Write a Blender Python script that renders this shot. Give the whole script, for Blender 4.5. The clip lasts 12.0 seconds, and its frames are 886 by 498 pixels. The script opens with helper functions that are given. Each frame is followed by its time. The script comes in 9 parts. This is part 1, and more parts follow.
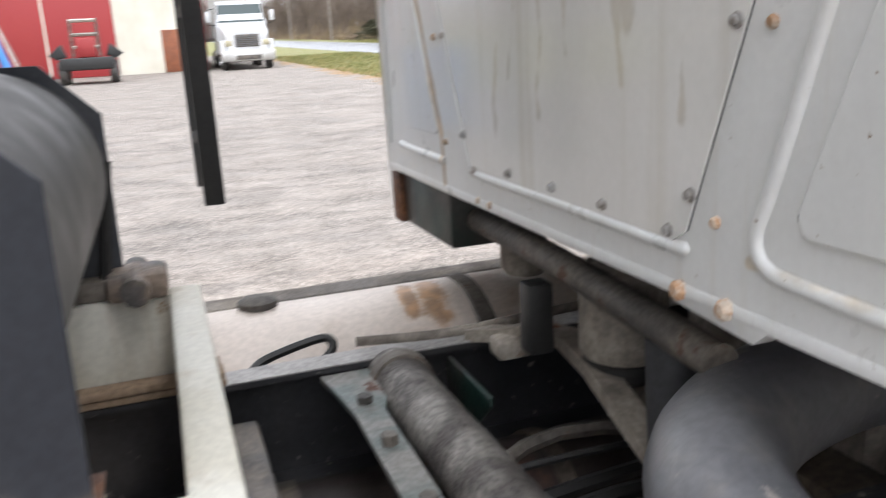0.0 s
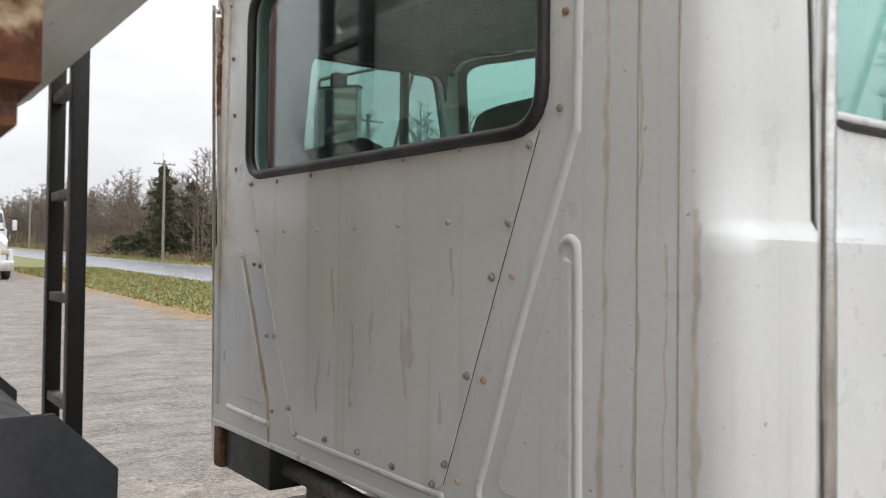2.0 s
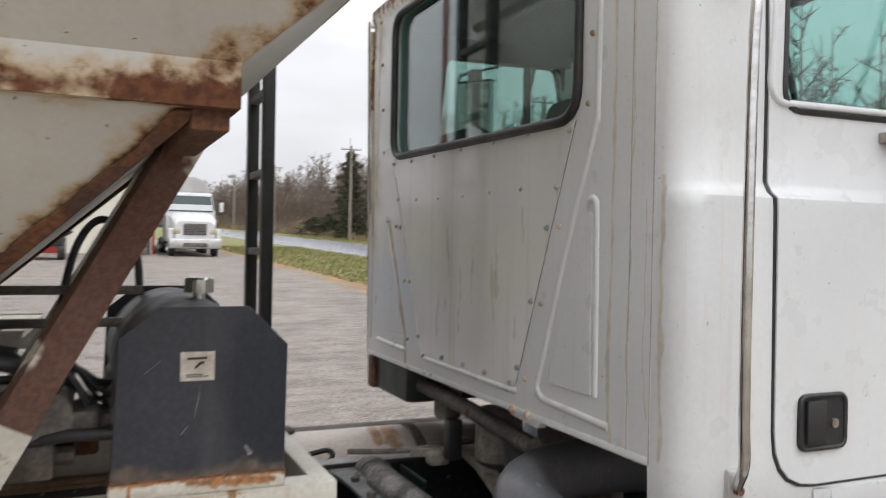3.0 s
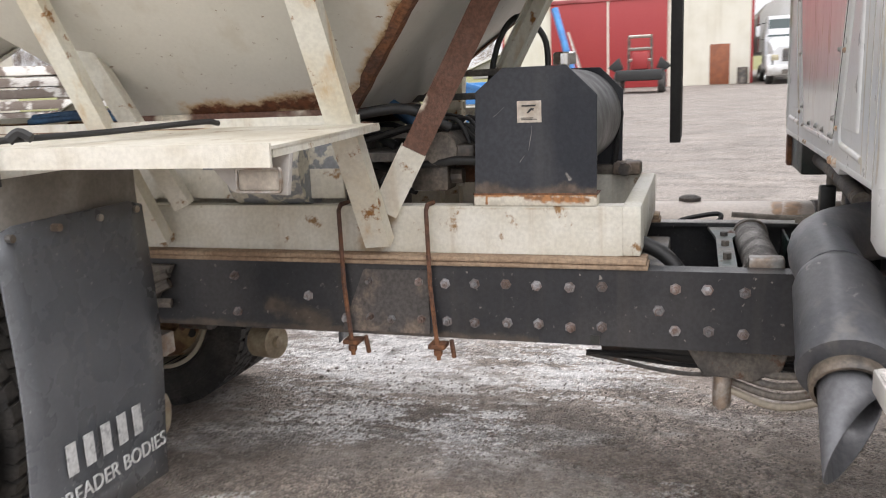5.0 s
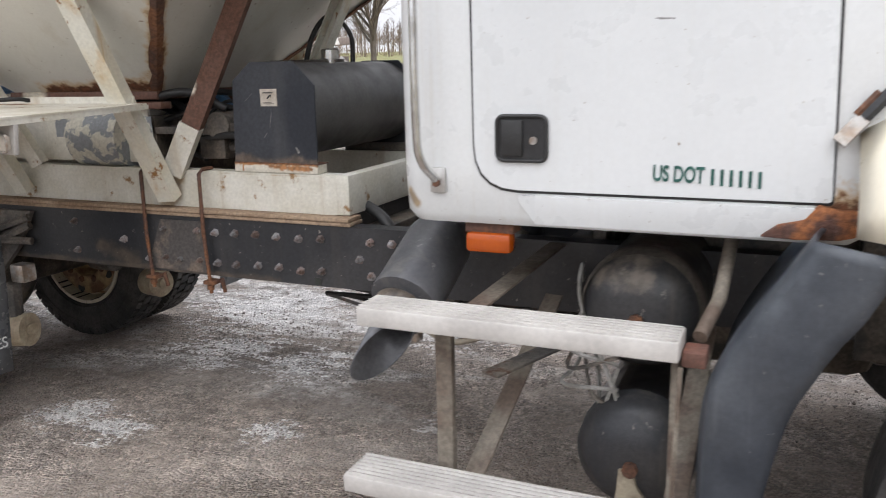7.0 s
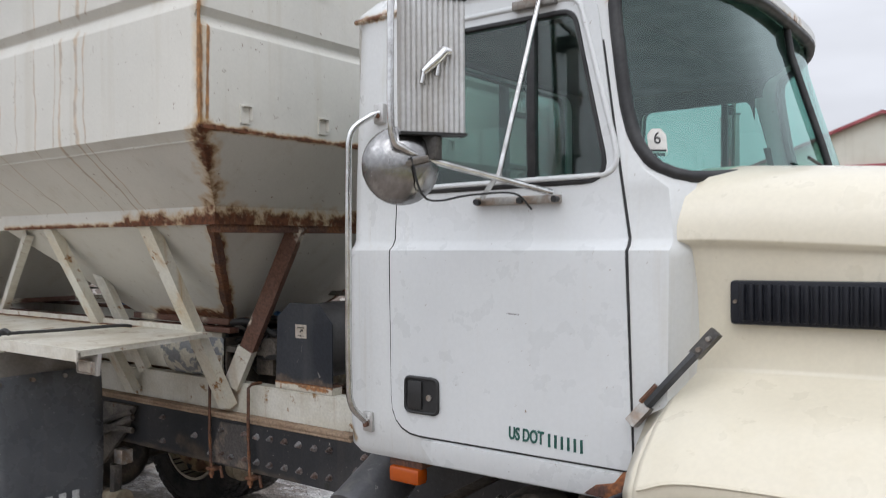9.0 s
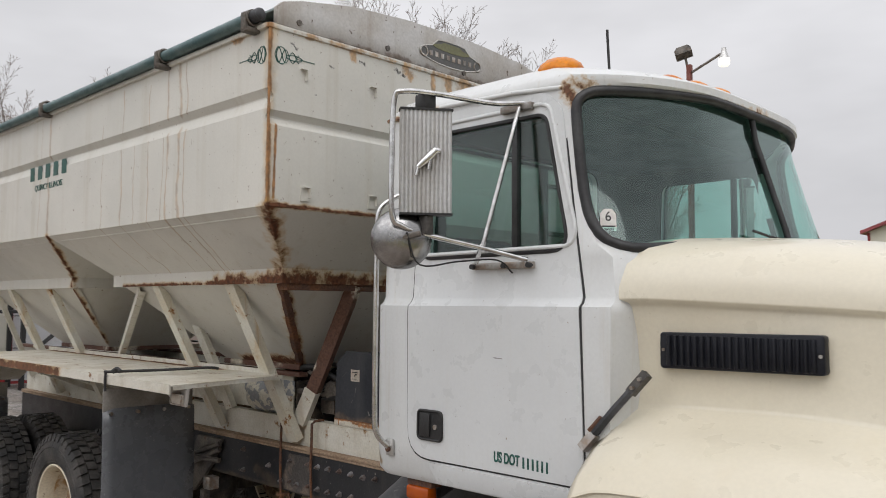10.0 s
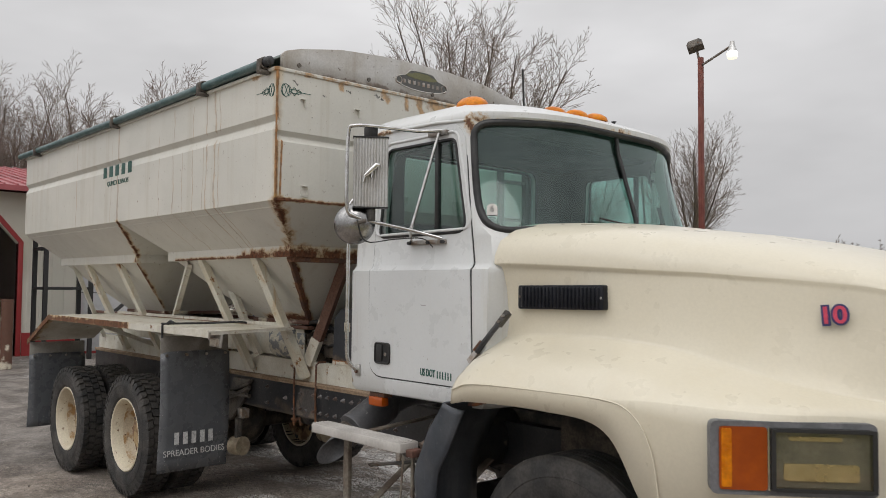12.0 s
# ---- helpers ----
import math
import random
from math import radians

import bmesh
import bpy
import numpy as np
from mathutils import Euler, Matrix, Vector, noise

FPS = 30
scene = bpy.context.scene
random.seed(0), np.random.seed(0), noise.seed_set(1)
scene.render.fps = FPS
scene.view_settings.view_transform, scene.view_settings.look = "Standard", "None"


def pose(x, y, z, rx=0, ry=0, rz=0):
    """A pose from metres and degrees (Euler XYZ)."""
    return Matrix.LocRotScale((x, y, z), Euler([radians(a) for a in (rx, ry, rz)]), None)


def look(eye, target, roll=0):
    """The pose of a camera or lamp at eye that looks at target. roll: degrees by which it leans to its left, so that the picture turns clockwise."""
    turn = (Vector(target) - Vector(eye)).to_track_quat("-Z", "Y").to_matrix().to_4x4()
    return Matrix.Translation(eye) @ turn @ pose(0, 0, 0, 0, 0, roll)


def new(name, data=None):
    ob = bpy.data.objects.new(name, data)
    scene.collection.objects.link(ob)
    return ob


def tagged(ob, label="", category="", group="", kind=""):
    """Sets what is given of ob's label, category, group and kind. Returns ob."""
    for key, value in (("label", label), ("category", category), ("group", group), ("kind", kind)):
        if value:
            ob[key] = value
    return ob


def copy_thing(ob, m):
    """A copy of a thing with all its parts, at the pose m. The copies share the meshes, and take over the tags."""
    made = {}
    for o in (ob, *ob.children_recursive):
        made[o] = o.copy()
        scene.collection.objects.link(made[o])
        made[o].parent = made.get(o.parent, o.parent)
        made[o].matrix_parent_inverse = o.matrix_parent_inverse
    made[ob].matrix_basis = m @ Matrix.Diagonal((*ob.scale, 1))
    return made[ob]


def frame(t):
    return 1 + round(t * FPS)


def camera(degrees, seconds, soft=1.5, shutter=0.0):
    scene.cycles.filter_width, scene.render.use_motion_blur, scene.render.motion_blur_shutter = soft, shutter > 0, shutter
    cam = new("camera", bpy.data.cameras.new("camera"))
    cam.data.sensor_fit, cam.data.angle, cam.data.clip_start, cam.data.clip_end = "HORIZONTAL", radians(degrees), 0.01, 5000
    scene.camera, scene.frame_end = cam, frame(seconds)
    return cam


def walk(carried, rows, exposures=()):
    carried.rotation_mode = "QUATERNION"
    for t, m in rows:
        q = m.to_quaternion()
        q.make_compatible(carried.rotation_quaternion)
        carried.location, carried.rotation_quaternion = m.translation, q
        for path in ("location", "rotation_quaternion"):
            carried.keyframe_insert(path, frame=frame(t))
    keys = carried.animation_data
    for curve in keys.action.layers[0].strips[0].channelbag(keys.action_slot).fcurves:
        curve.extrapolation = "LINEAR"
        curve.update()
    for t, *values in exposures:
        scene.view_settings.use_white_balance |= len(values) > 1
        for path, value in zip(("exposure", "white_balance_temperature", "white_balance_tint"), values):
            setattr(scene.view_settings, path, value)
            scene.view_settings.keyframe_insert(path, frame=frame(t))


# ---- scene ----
cam = camera(57.2, 12.0, soft=0.55, shutter=0.34)
PATH = [
    (0, (-0.598, -1.163, 1.725), (0.025, 0.683, 1.233), -3.3),
    (0.5, (-0.56, -1.05, 1.783), (0.443, 0.647, 1.4), -1.7),
    (1, (-0.696, -1.163, 1.9), (0.494, 0.428, 1.671), -1.2),
    (1.5, (-0.943, -1.428, 1.955), (0.307, 0.131, 1.89), 0.0),
    (2, (-1.061, -1.767, 1.963), (0.125, -0.157, 2.003), 0.7),
    (2.5, (-1.136, -2.093, 1.946), (-0.088, -0.39, 1.998), 0.9),
    (3, (-1.175, -2.441, 1.889), (-0.366, -0.612, 1.878), 1.1),
    (3.5, (-1.114, -2.694, 1.819), (-0.624, -0.758, 1.71), 0.9),
    (3.7, (-1.048, -2.774, 1.784), (-0.709, -0.809, 1.629), 0.7),
    (5.3, (-0.179, -3.095, 1.679), (-0.89, -1.278, 1.242), -3.1),
    (5.5, (-0.024, -3.125, 1.68), (-0.784, -1.333, 1.22), -3.3),
    (6, (0.36, -3.198, 1.702), (-0.457, -1.436, 1.225), -3.2),
    (6.5, (0.765, -3.258, 1.71), (-0.032, -1.487, 1.233), -2.6),
    (7, (1.096, -3.228, 1.702), (0.309, -1.444, 1.258), -1.3),
    (7.2, (1.224, -3.25, 1.717), (0.428, -1.462, 1.307), -1.0),
    (8.8, (2.001, -3.344, 2.049), (0.881, -1.688, 1.969), -0.7),
    (9, (2.148, -3.342, 2.034), (0.965, -1.729, 2.019), -0.4),
    (9.5, (2.508, -3.414, 2.072), (1.204, -1.9, 2.154), -0.1),
    (10, (2.88, -3.58, 2.016), (1.493, -2.145, 2.151), 0.3),
    (10.5, (3.268, -3.688, 2.006), (1.827, -2.31, 2.159), 0.6),
    (11, (3.693, -3.791, 1.961), (2.215, -2.45, 2.106), 0.6),
    (11.5, (4.052, -3.987, 1.92), (2.569, -2.651, 2.045), 0.6),
    (12, (4.365, -4.218, 1.91), (2.892, -2.869, 2.003), 0.5),
]
walk(cam, [(t, look(eye, target, roll)) for t, eye, target, roll in PATH],
     [(0.0, 1.22, 6150, 12), (0.7, 1.08, 6400, 10), (1.5, 0.73, 6350, 10), (2.5, 0.44, 6350, 11), (3.5, 0.5, 6300, 13), (5.5, 0.93, 6400, 13.5), (7.0, 0.68, 6200, 13), (9.0, 0.15, 6050, 12), (10.5, -0.15, 6500, 12), (12.0, -0.2, 6500, 11)])

# ---- light: a bright overcast sky ----
world = bpy.data.worlds.new("overcast")
scene.world = world
world.use_nodes = True
wn, wl = world.node_tree.nodes, world.node_tree.links
wn.clear()
w_out = wn.new("ShaderNodeOutputWorld")
w_bg = wn.new("ShaderNodeBackground")
w_sky = wn.new("ShaderNodeTexSky")
w_sky.sky_type = "NISHITA"
w_sky.sun_disc = False
w_sky.sun_elevation = radians(48)
w_sky.sun_rotation = radians(200)
w_sky.air_density, w_sky.dust_density = 1.0, 4.0
w_hsv = wn.new("ShaderNodeHueSaturation")
w_hsv.inputs["Saturation"].default_value = 0.06
w_tc = wn.new("ShaderNodeTexCoord")
w_sep = wn.new("ShaderNodeSeparateXYZ")
w_grad = wn.new("ShaderNodeMapRange")
w_grad.inputs["From Min"].default_value = 0.0
w_grad.inputs["From Max"].default_value = 1.0
w_grad.inputs["To Min"].default_value = 0.68
w_grad.inputs["To Max"].default_value = 1.75
w_map = wn.new("ShaderNodeMapping")
w_map.inputs["Scale"].default_value = (1.3, 1.3, 4.0)
w_noise = wn.new("ShaderNodeTexNoise")
w_noise.inputs["Scale"].default_value = 2.2
w_noise.inputs["Detail"].default_value = 4.0
w_noise.inputs["Roughness"].default_value = 0.5
w_cl = wn.new("ShaderNodeMapRange")
w_cl.inputs["From Min"].default_value = 0.3
w_cl.inputs["From Max"].default_value = 0.75
w_cl.inputs["To Min"].default_value = 0.86
w_cl.inputs["To Max"].default_value = 1.14
w_m1 = wn.new("ShaderNodeMath")
w_m1.operation = "MULTIPLY"
w_flat = wn.new("ShaderNodeMix")
w_flat.data_type = "RGBA"
w_flat.inputs["Factor"].default_value = 0.8
w_flat.inputs["B"].default_value = (7.5, 7.5, 7.55, 1)
w_mul = wn.new("ShaderNodeVectorMath")
w_mul.operation = "SCALE"
wl.new(w_sky.outputs["Color"], w_hsv.inputs["Color"])
wl.new(w_hsv.outputs["Color"], w_flat.inputs["A"])
wl.new(w_tc.outputs["Generated"], w_sep.inputs["Vector"])
wl.new(w_sep.outputs["Z"], w_grad.inputs["Value"])
wl.new(w_tc.outputs["Generated"], w_map.inputs["Vector"])
wl.new(w_map.outputs["Vector"], w_noise.inputs["Vector"])
wl.new(w_noise.outputs["Fac"], w_cl.inputs["Value"])
wl.new(w_grad.outputs["Result"], w_m1.inputs[0])
wl.new(w_cl.outputs["Result"], w_m1.inputs[1])
wl.new(w_flat.outputs["Result"], w_mul.inputs[0])
wl.new(w_m1.outputs["Value"], w_mul.inputs["Scale"])
wl.new(w_mul.outputs["Vector"], w_bg.inputs["Color"])
w_bg.inputs["Strength"].default_value = 0.12
wl.new(w_bg.outputs["Background"], w_out.inputs["Surface"])

sun_data = bpy.data.lights.new("sun", "SUN")
sun_data.energy, sun_data.angle, sun_data.color = 0.7, radians(40), (1.0, 0.97, 0.92)
sun = new("sun", sun_data)
sun.matrix_world = look((8, -9, 14), (0, 0, 0))

# ---- building helpers ----
def thing(name, at=(0, 0, 0), label="", category="", group="", kind="", turn=0.0):
    ob = new(name)
    ob.empty_display_size = 0.1
    ob.matrix_basis = pose(*at, 0, 0, turn)
    return tagged(ob, label, category, group, kind)


def part(name, bm, material, parent=None, label="", smooth=35.0, local=False):
    """Links a bmesh, in world places, as one mesh under its thing or part."""
    bmesh.ops.recalc_face_normals(bm, faces=bm.faces)
    me = bpy.data.meshes.new(name)
    bm.to_mesh(me)
    bm.free()
    for m in (material if isinstance(material, (list, tuple)) else [material]):
        me.materials.append(m)
    if smooth:
        me.polygons.foreach_set("use_smooth", [True] * len(me.polygons))
        me.set_sharp_from_angle(angle=radians(smooth))
    ob = new(name, me)
    if parent is not None:
        ob.parent = parent
        if parent.type == "EMPTY" and not local:
            ob.matrix_parent_inverse = parent.matrix_basis.inverted()
    if label:
        ob["label"] = label
    return ob


def again(name, ob, m, parent):
    """One more piece on the same mesh, at the pose m."""
    o = new(name, ob.data)
    o.parent = parent
    if parent.type == "EMPTY":
        o.matrix_parent_inverse = parent.matrix_basis.inverted()
    o.matrix_basis = m
    return o


def box(bm, lo, hi, bev=0.0, m=None, seg=2):
    c = [(a + b) / 2 for a, b in zip(lo, hi)]
    s = [abs(b - a) for a, b in zip(lo, hi)]
    r = bmesh.ops.create_cube(bm, size=1.0, matrix=Matrix.Translation(c) @ Matrix.Diagonal((*s, 1)))
    vs = r["verts"]
    if bev > 0:
        es = list({e for v in vs for e in v.link_edges})
        r2 = bmesh.ops.bevel(bm, geom=es, offset=min(bev, min(s) * 0.45), segments=seg, affect="EDGES", profile=0.5)
        vs = list({v for f in r2["faces"] for v in f.verts} | {v for v in vs if v.is_valid})
    if m is not None:
        bmesh.ops.transform(bm, matrix=m, verts=vs)
    return vs


def to3(p, axis, d):
    a, b = p
    return {"x": (d, a, b), "y": (a, d, b), "z": (a, b, d)}[axis]


def prism(bm, pts, axis, d0, d1, bev=0.0):
    v0 = [bm.verts.new(to3(p, axis, d0)) for p in pts]
    v1 = [bm.verts.new(to3(p, axis, d1)) for p in pts]
    n = len(pts)
    fs = [bm.faces.new(v0[::-1]), bm.faces.new(v1)]
    for i in range(n):
        fs.append(bm.faces.new((v0[i], v0[(i + 1) % n], v1[(i + 1) % n], v1[i])))
    if bev > 0:
        bmesh.ops.recalc_face_normals(bm, faces=fs)
        es = list({e for v in v0 + v1 for e in v.link_edges})
        bmesh.ops.bevel(bm, geom=es, offset=bev, segments=2, affect="EDGES", profile=0.5)
    return v0 + v1


def rounded(pts, r, n=5):
    """A polygon with rounded corners; r: one radius or one a corner."""
    out, k = [], len(pts)
    for i in range(k):
        p, a, b = Vector(pts[i]), Vector(pts[i - 1]), Vector(pts[(i + 1) % k])
        rr = r[i] if isinstance(r, (list, tuple)) else r
        if rr <= 0:
            out.append(tuple(p))
            continue
        u, v = (a - p).normalized(), (b - p).normalized()
        d = min(rr / max(math.tan(u.angle(v) / 2), 0.05), (a - p).length * 0.48, (b - p).length * 0.48)
        s, e = p + u * d, p + v * d
        for j in range(n + 1):
            t = j / n
            out.append(tuple((1 - t) ** 2 * s + 2 * t * (1 - t) * p + t * t * e))
    return out


def cyl(bm, p0, p1, r0, r1=None, n=16, caps=True):
    p0, p1 = Vector(p0), Vector(p1)
    d = p1 - p0
    m = Matrix.Translation((p0 + p1) / 2) @ d.to_track_quat("Z", "Y").to_matrix().to_4x4()
    return bmesh.ops.create_cone(bm, cap_ends=caps, segments=n, radius1=r0, radius2=r0 if r1 is None else r1, depth=d.length, matrix=m)["verts"]


def curve_through(pts, k=6):
    """Catmull-Rom points through pts."""
    P = [Vector(p) for p in pts]
    P = [P[0] * 2 - P[1]] + P + [P[-1] * 2 - P[-2]]
    out = []
    for i in range(1, len(P) - 2):
        a, b, c, d = P[i - 1:i + 3]
        for j in range(k):
            t = j / k
            out.append(0.5 * ((2 * b) + (c - a) * t + (2 * a - 5 * b + 4 * c - d) * t * t + (3 * b - a - 3 * c + d) * t ** 3))
    out.append(P[-2])
    return out


def tube(bm, pts, r, n=8, closed=False, caps=True):
    P = [Vector(p) for p in pts]
    k = len(P)
    rad = r if isinstance(r, (list, tuple)) else [r] * k
    rings, nrm = [], None
    for i in range(k):
        a = P[i - 1] if (i > 0 or closed) else P[i]
        b = P[(i + 1) % k] if (i < k - 1 or closed) else P[i]
        t = (b - a).normalized()
        if nrm is None:
            nrm = t.orthogonal().normalized()
        else:
            nrm = (nrm - t * nrm.dot(t))
            nrm = nrm.normalized() if nrm.length > 1e-6 else t.orthogonal().normalized()
        bi = t.cross(nrm)
        rings.append([bm.verts.new(P[i] + (nrm * math.cos(2 * math.pi * j / n) + bi * math.sin(2 * math.pi * j / n)) * rad[i]) for j in range(n)])
    m = k if closed else k - 1
    for i in range(m):
        A, B = rings[i], rings[(i + 1) % k]
        off = 0
        if closed and i == k - 1:
            off = min(range(n), key=lambda o: sum((A[j].co - B[(j + o) % n].co).length for j in range(n)))
        for j in range(n):
            bm.faces.new((A[j], A[(j + 1) % n], B[(j + 1 + off) % n], B[(j + off) % n]))
    if caps and not closed:
        bm.faces.new(rings[0][::-1])
        bm.faces.new(rings[-1])
    return [v for q in rings for v in q]


def loft(bm, rings, closed=True, caps=True):
    R = [[bm.verts.new(p) for p in q] for q in rings]
    n = len(R[0])
    for A, B in zip(R, R[1:]):
        for j in range(n if closed else n - 1):
            bm.faces.new((A[j], A[(j + 1) % n], B[(j + 1) % n], B[j]))
    if caps and closed:
        bm.faces.new(R[0][::-1])
        bm.faces.new(R[-1])
    return [v for q in R for v in q]


def lathe(bm, prof, at, axis=(0, 0, 1), n=24, closed=True):
    """prof: (radius, height) along the axis from at."""
    ax = Vector(axis).normalized()
    u = ax.orthogonal().normalized()
    w = ax.cross(u)
    at = Vector(at)
    rings = []
    for r, h in prof:
        rings.append([tuple(at + ax * h + (u * math.cos(2 * math.pi * j / n) + w * math.sin(2 * math.pi * j / n)) * max(r, 1e-4)) for j in range(n)])
    return loft(bm, rings, True, closed)


def cut(a, b, op="DIFFERENCE", keep=False):
    """The solid a cut by (or joined or crossed with) the solid b, as a new bmesh."""
    obs = []
    for q in (a, b):
        if q is b or not keep:
            bmesh.ops.recalc_face_normals(q, faces=q.faces)
        me = bpy.data.meshes.new("temp")
        q.to_mesh(me)
        q.free()
        obs.append(new("temp", me))
    mod = obs[0].modifiers.new("cut", "BOOLEAN")
    mod.operation, mod.object, mod.solver = op, obs[1], "EXACT"
    bpy.context.view_layer.update()
    me = bpy.data.meshes.new_from_object(obs[0].evaluated_get(bpy.context.evaluated_depsgraph_get()))
    out = bmesh.new()
    out.from_mesh(me)
    bpy.data.meshes.remove(me)
    for o in obs:
        d = o.data
        bpy.data.objects.remove(o)
        bpy.data.meshes.remove(d)
    return out


def B():
    return bmesh.new()


def lettering(name, words, size, m, material, parent, label="", bold=0.0, squeeze=1.0, deep=0.0015):
    cu = bpy.data.curves.new(name, "FONT")
    cu.body, cu.size, cu.extrude, cu.offset = words, size, deep, bold
    cu.align_x, cu.align_y = "CENTER", "CENTER"
    o = new("temp", cu)
    bpy.context.view_layer.update()
    me = bpy.data.meshes.new_from_object(o.evaluated_get(bpy.context.evaluated_depsgraph_get()))
    bm = B()
    bm.from_mesh(me)
    bpy.data.objects.remove(o)
    bpy.data.curves.remove(cu)
    bpy.data.meshes.remove(me)
    bmesh.ops.transform(bm, matrix=m @ Matrix.Diagonal((squeeze, 1, 1, 1)), verts=bm.verts)
    return part(name, bm, material, parent, label, smooth=0)


def facing(at, right, up):
    """A pose whose x axis runs along right and y axis along up."""
    r, u = Vector(right).normalized(), Vector(up).normalized()
    n = r.cross(u)
    u = n.cross(r)
    return Matrix(((r.x, u.x, n.x, at[0]), (r.y, u.y, n.y, at[1]), (r.z, u.z, n.z, at[2]), (0, 0, 0, 1)))


# ---- materials ----
def mat(name, col, rough=0.5, metal=0.0, col2=None, scale=2.0, lo=0.35, hi=0.65, grain=0.12, grain_scale=70.0, bump=0.15, bump_scale=120.0,
        streak=None, rust=None, marks=(), each=0.0, coat=0.0, spec=0.5, emit=None):
    """A procedural material. col2: a second colour in soft patches; streak: (colour, amount, scale) of run-down dirt; rust: (colour, amount, scale) of blotches;
    marks: (colour, roughness, noise scale, strength, segments (a, b, radius)) of stains along lines; each: how far single pieces differ."""
    m = bpy.data.materials.new(name)
    m.use_nodes = True
    nt = m.node_tree
    N, L = nt.nodes, nt.links
    p = N["Principled BSDF"]
    p.inputs["Metallic"].default_value = metal
    p.inputs["Specular IOR Level"].default_value = spec
    p.inputs["Coat Weight"].default_value = coat
    p.inputs["Coat Roughness"].default_value = 0.08
    geo = N.new("ShaderNodeNewGeometry")

    def noise(sc, detail=4.0, vec=None, rough_=0.55):
        n = N.new("ShaderNodeTexNoise")
        n.inputs["Scale"].default_value = sc
        n.inputs["Detail"].default_value = detail
        n.inputs["Roughness"].default_value = rough_
        L.new(vec or geo.outputs["Position"], n.inputs["Vector"])
        return n.outputs["Fac"]

    def ramp(v, a, b, x=0.0, y=1.0):
        r = N.new("ShaderNodeMapRange")
        r.interpolation_type = "SMOOTHSTEP"
        for k, q in (("From Min", a), ("From Max", b), ("To Min", x), ("To Max", y)):
            r.inputs[k].default_value = q
        L.new(v, r.inputs["Value"])
        return r.outputs["Result"]

    def mix(f, a, b):
        x = N.new("ShaderNodeMix")
        x.data_type = "RGBA"
        if isinstance(f, float):
            x.inputs["Factor"].default_value = f
        else:
            L.new(f, x.inputs["Factor"])
        for k, q in (("A", a), ("B", b)):
            if isinstance(q, tuple):
                x.inputs[k].default_value = (*q[:3], 1)
            else:
                L.new(q, x.inputs[k])
        return x.outputs["Result"]

    def math_(op, a, b=None):
        x = N.new("ShaderNodeMath")
        x.operation = op
        for i, q in enumerate((a, b)):
            if q is None:
                continue
            if isinstance(q, (int, float)):
                x.inputs[i].default_value = q
            else:
                L.new(q, x.inputs[i])
        return x.outputs["Value"]

    def vmath(op, a, b=None):
        x = N.new("ShaderNodeVectorMath")
        x.operation = op
        for i, q in enumerate((a, b)):
            if q is None:
                continue
            if isinstance(q, (tuple, list, Vector)):
                x.inputs[i].default_value = tuple(q)
            else:
                L.new(q, x.inputs[i])
        return x

    c = tuple(col)
    ro = None
    if col2:
        c = mix(ramp(noise(scale), lo, hi), c, tuple(col2))
    if each:
        info = N.new("ShaderNodeObjectInfo")
        h = N.new("ShaderNodeHueSaturation")
        L.new(ramp(info.outputs["Random"], 0, 1, 1 - each, 1 + each), h.inputs["Value"])
        if isinstance(c, tuple):
            h.inputs["Color"].default_value = (*c[:3], 1)
        else:
            L.new(c, h.inputs["Color"])
        c = h.outputs["Color"]
    if grain:
        g = ramp(noise(grain_scale, 3.0), 0.3, 0.7, 1 - grain, 1 + grain)
        h = N.new("ShaderNodeHueSaturation")
        L.new(g, h.inputs["Value"])
        if isinstance(c, tuple):
            h.inputs["Color"].default_value = (*c[:3], 1)
        else:
            L.new(c, h.inputs["Color"])
        c = h.outputs["Color"]
    if streak:
        mp = N.new("ShaderNodeMapping")
        s = streak[2]
        mp.inputs["Scale"].default_value = (s, s, s * 0.045)
        L.new(geo.outputs["Position"], mp.inputs["Vector"])
        f = ramp(noise(1.0, 5.0, mp.outputs["Vector"], 0.6), 0.52, 0.72, 0.0, streak[1])
        c = mix(f, c, tuple(streak[0]))
    ro = noise(9.0, 5.0)
    ro = ramp(ro, 0.3, 0.7, max(rough * 0.82, 0.03), min(rough * 1.2, 1.0))
    if rust:
        f = ramp(noise(rust[2], 6.0, None, 0.65), 0.62 - rust[1] * 0.3, 0.7 - rust[1] * 0.3)
        c = mix(f, c, mix(noise(rust[2] * 6), tuple(rust[0]), tuple(q * 0.45 for q in rust[0])))
        ro = math_("MAXIMUM", ro, math_("MULTIPLY", f, 0.85))
    for mc, mr, ns, strength, segs, *rg in marks:
        rag = ramp(noise(ns, 5.0, None, 0.65), 0.25, 0.75, *(rg[0] if rg else (0.15, 1.9)))
        at = geo.outputs["Position"]
        if len(rg) > 1:
            wob = vmath("SCALE", rg[1])
            L.new(ramp(noise(3.2, 3.0), 0.25, 0.75, -1.0, 1.0), wob.inputs["Scale"])
            at = vmath("ADD", at, wob.outputs["Vector"]).outputs["Vector"]
        tot = None
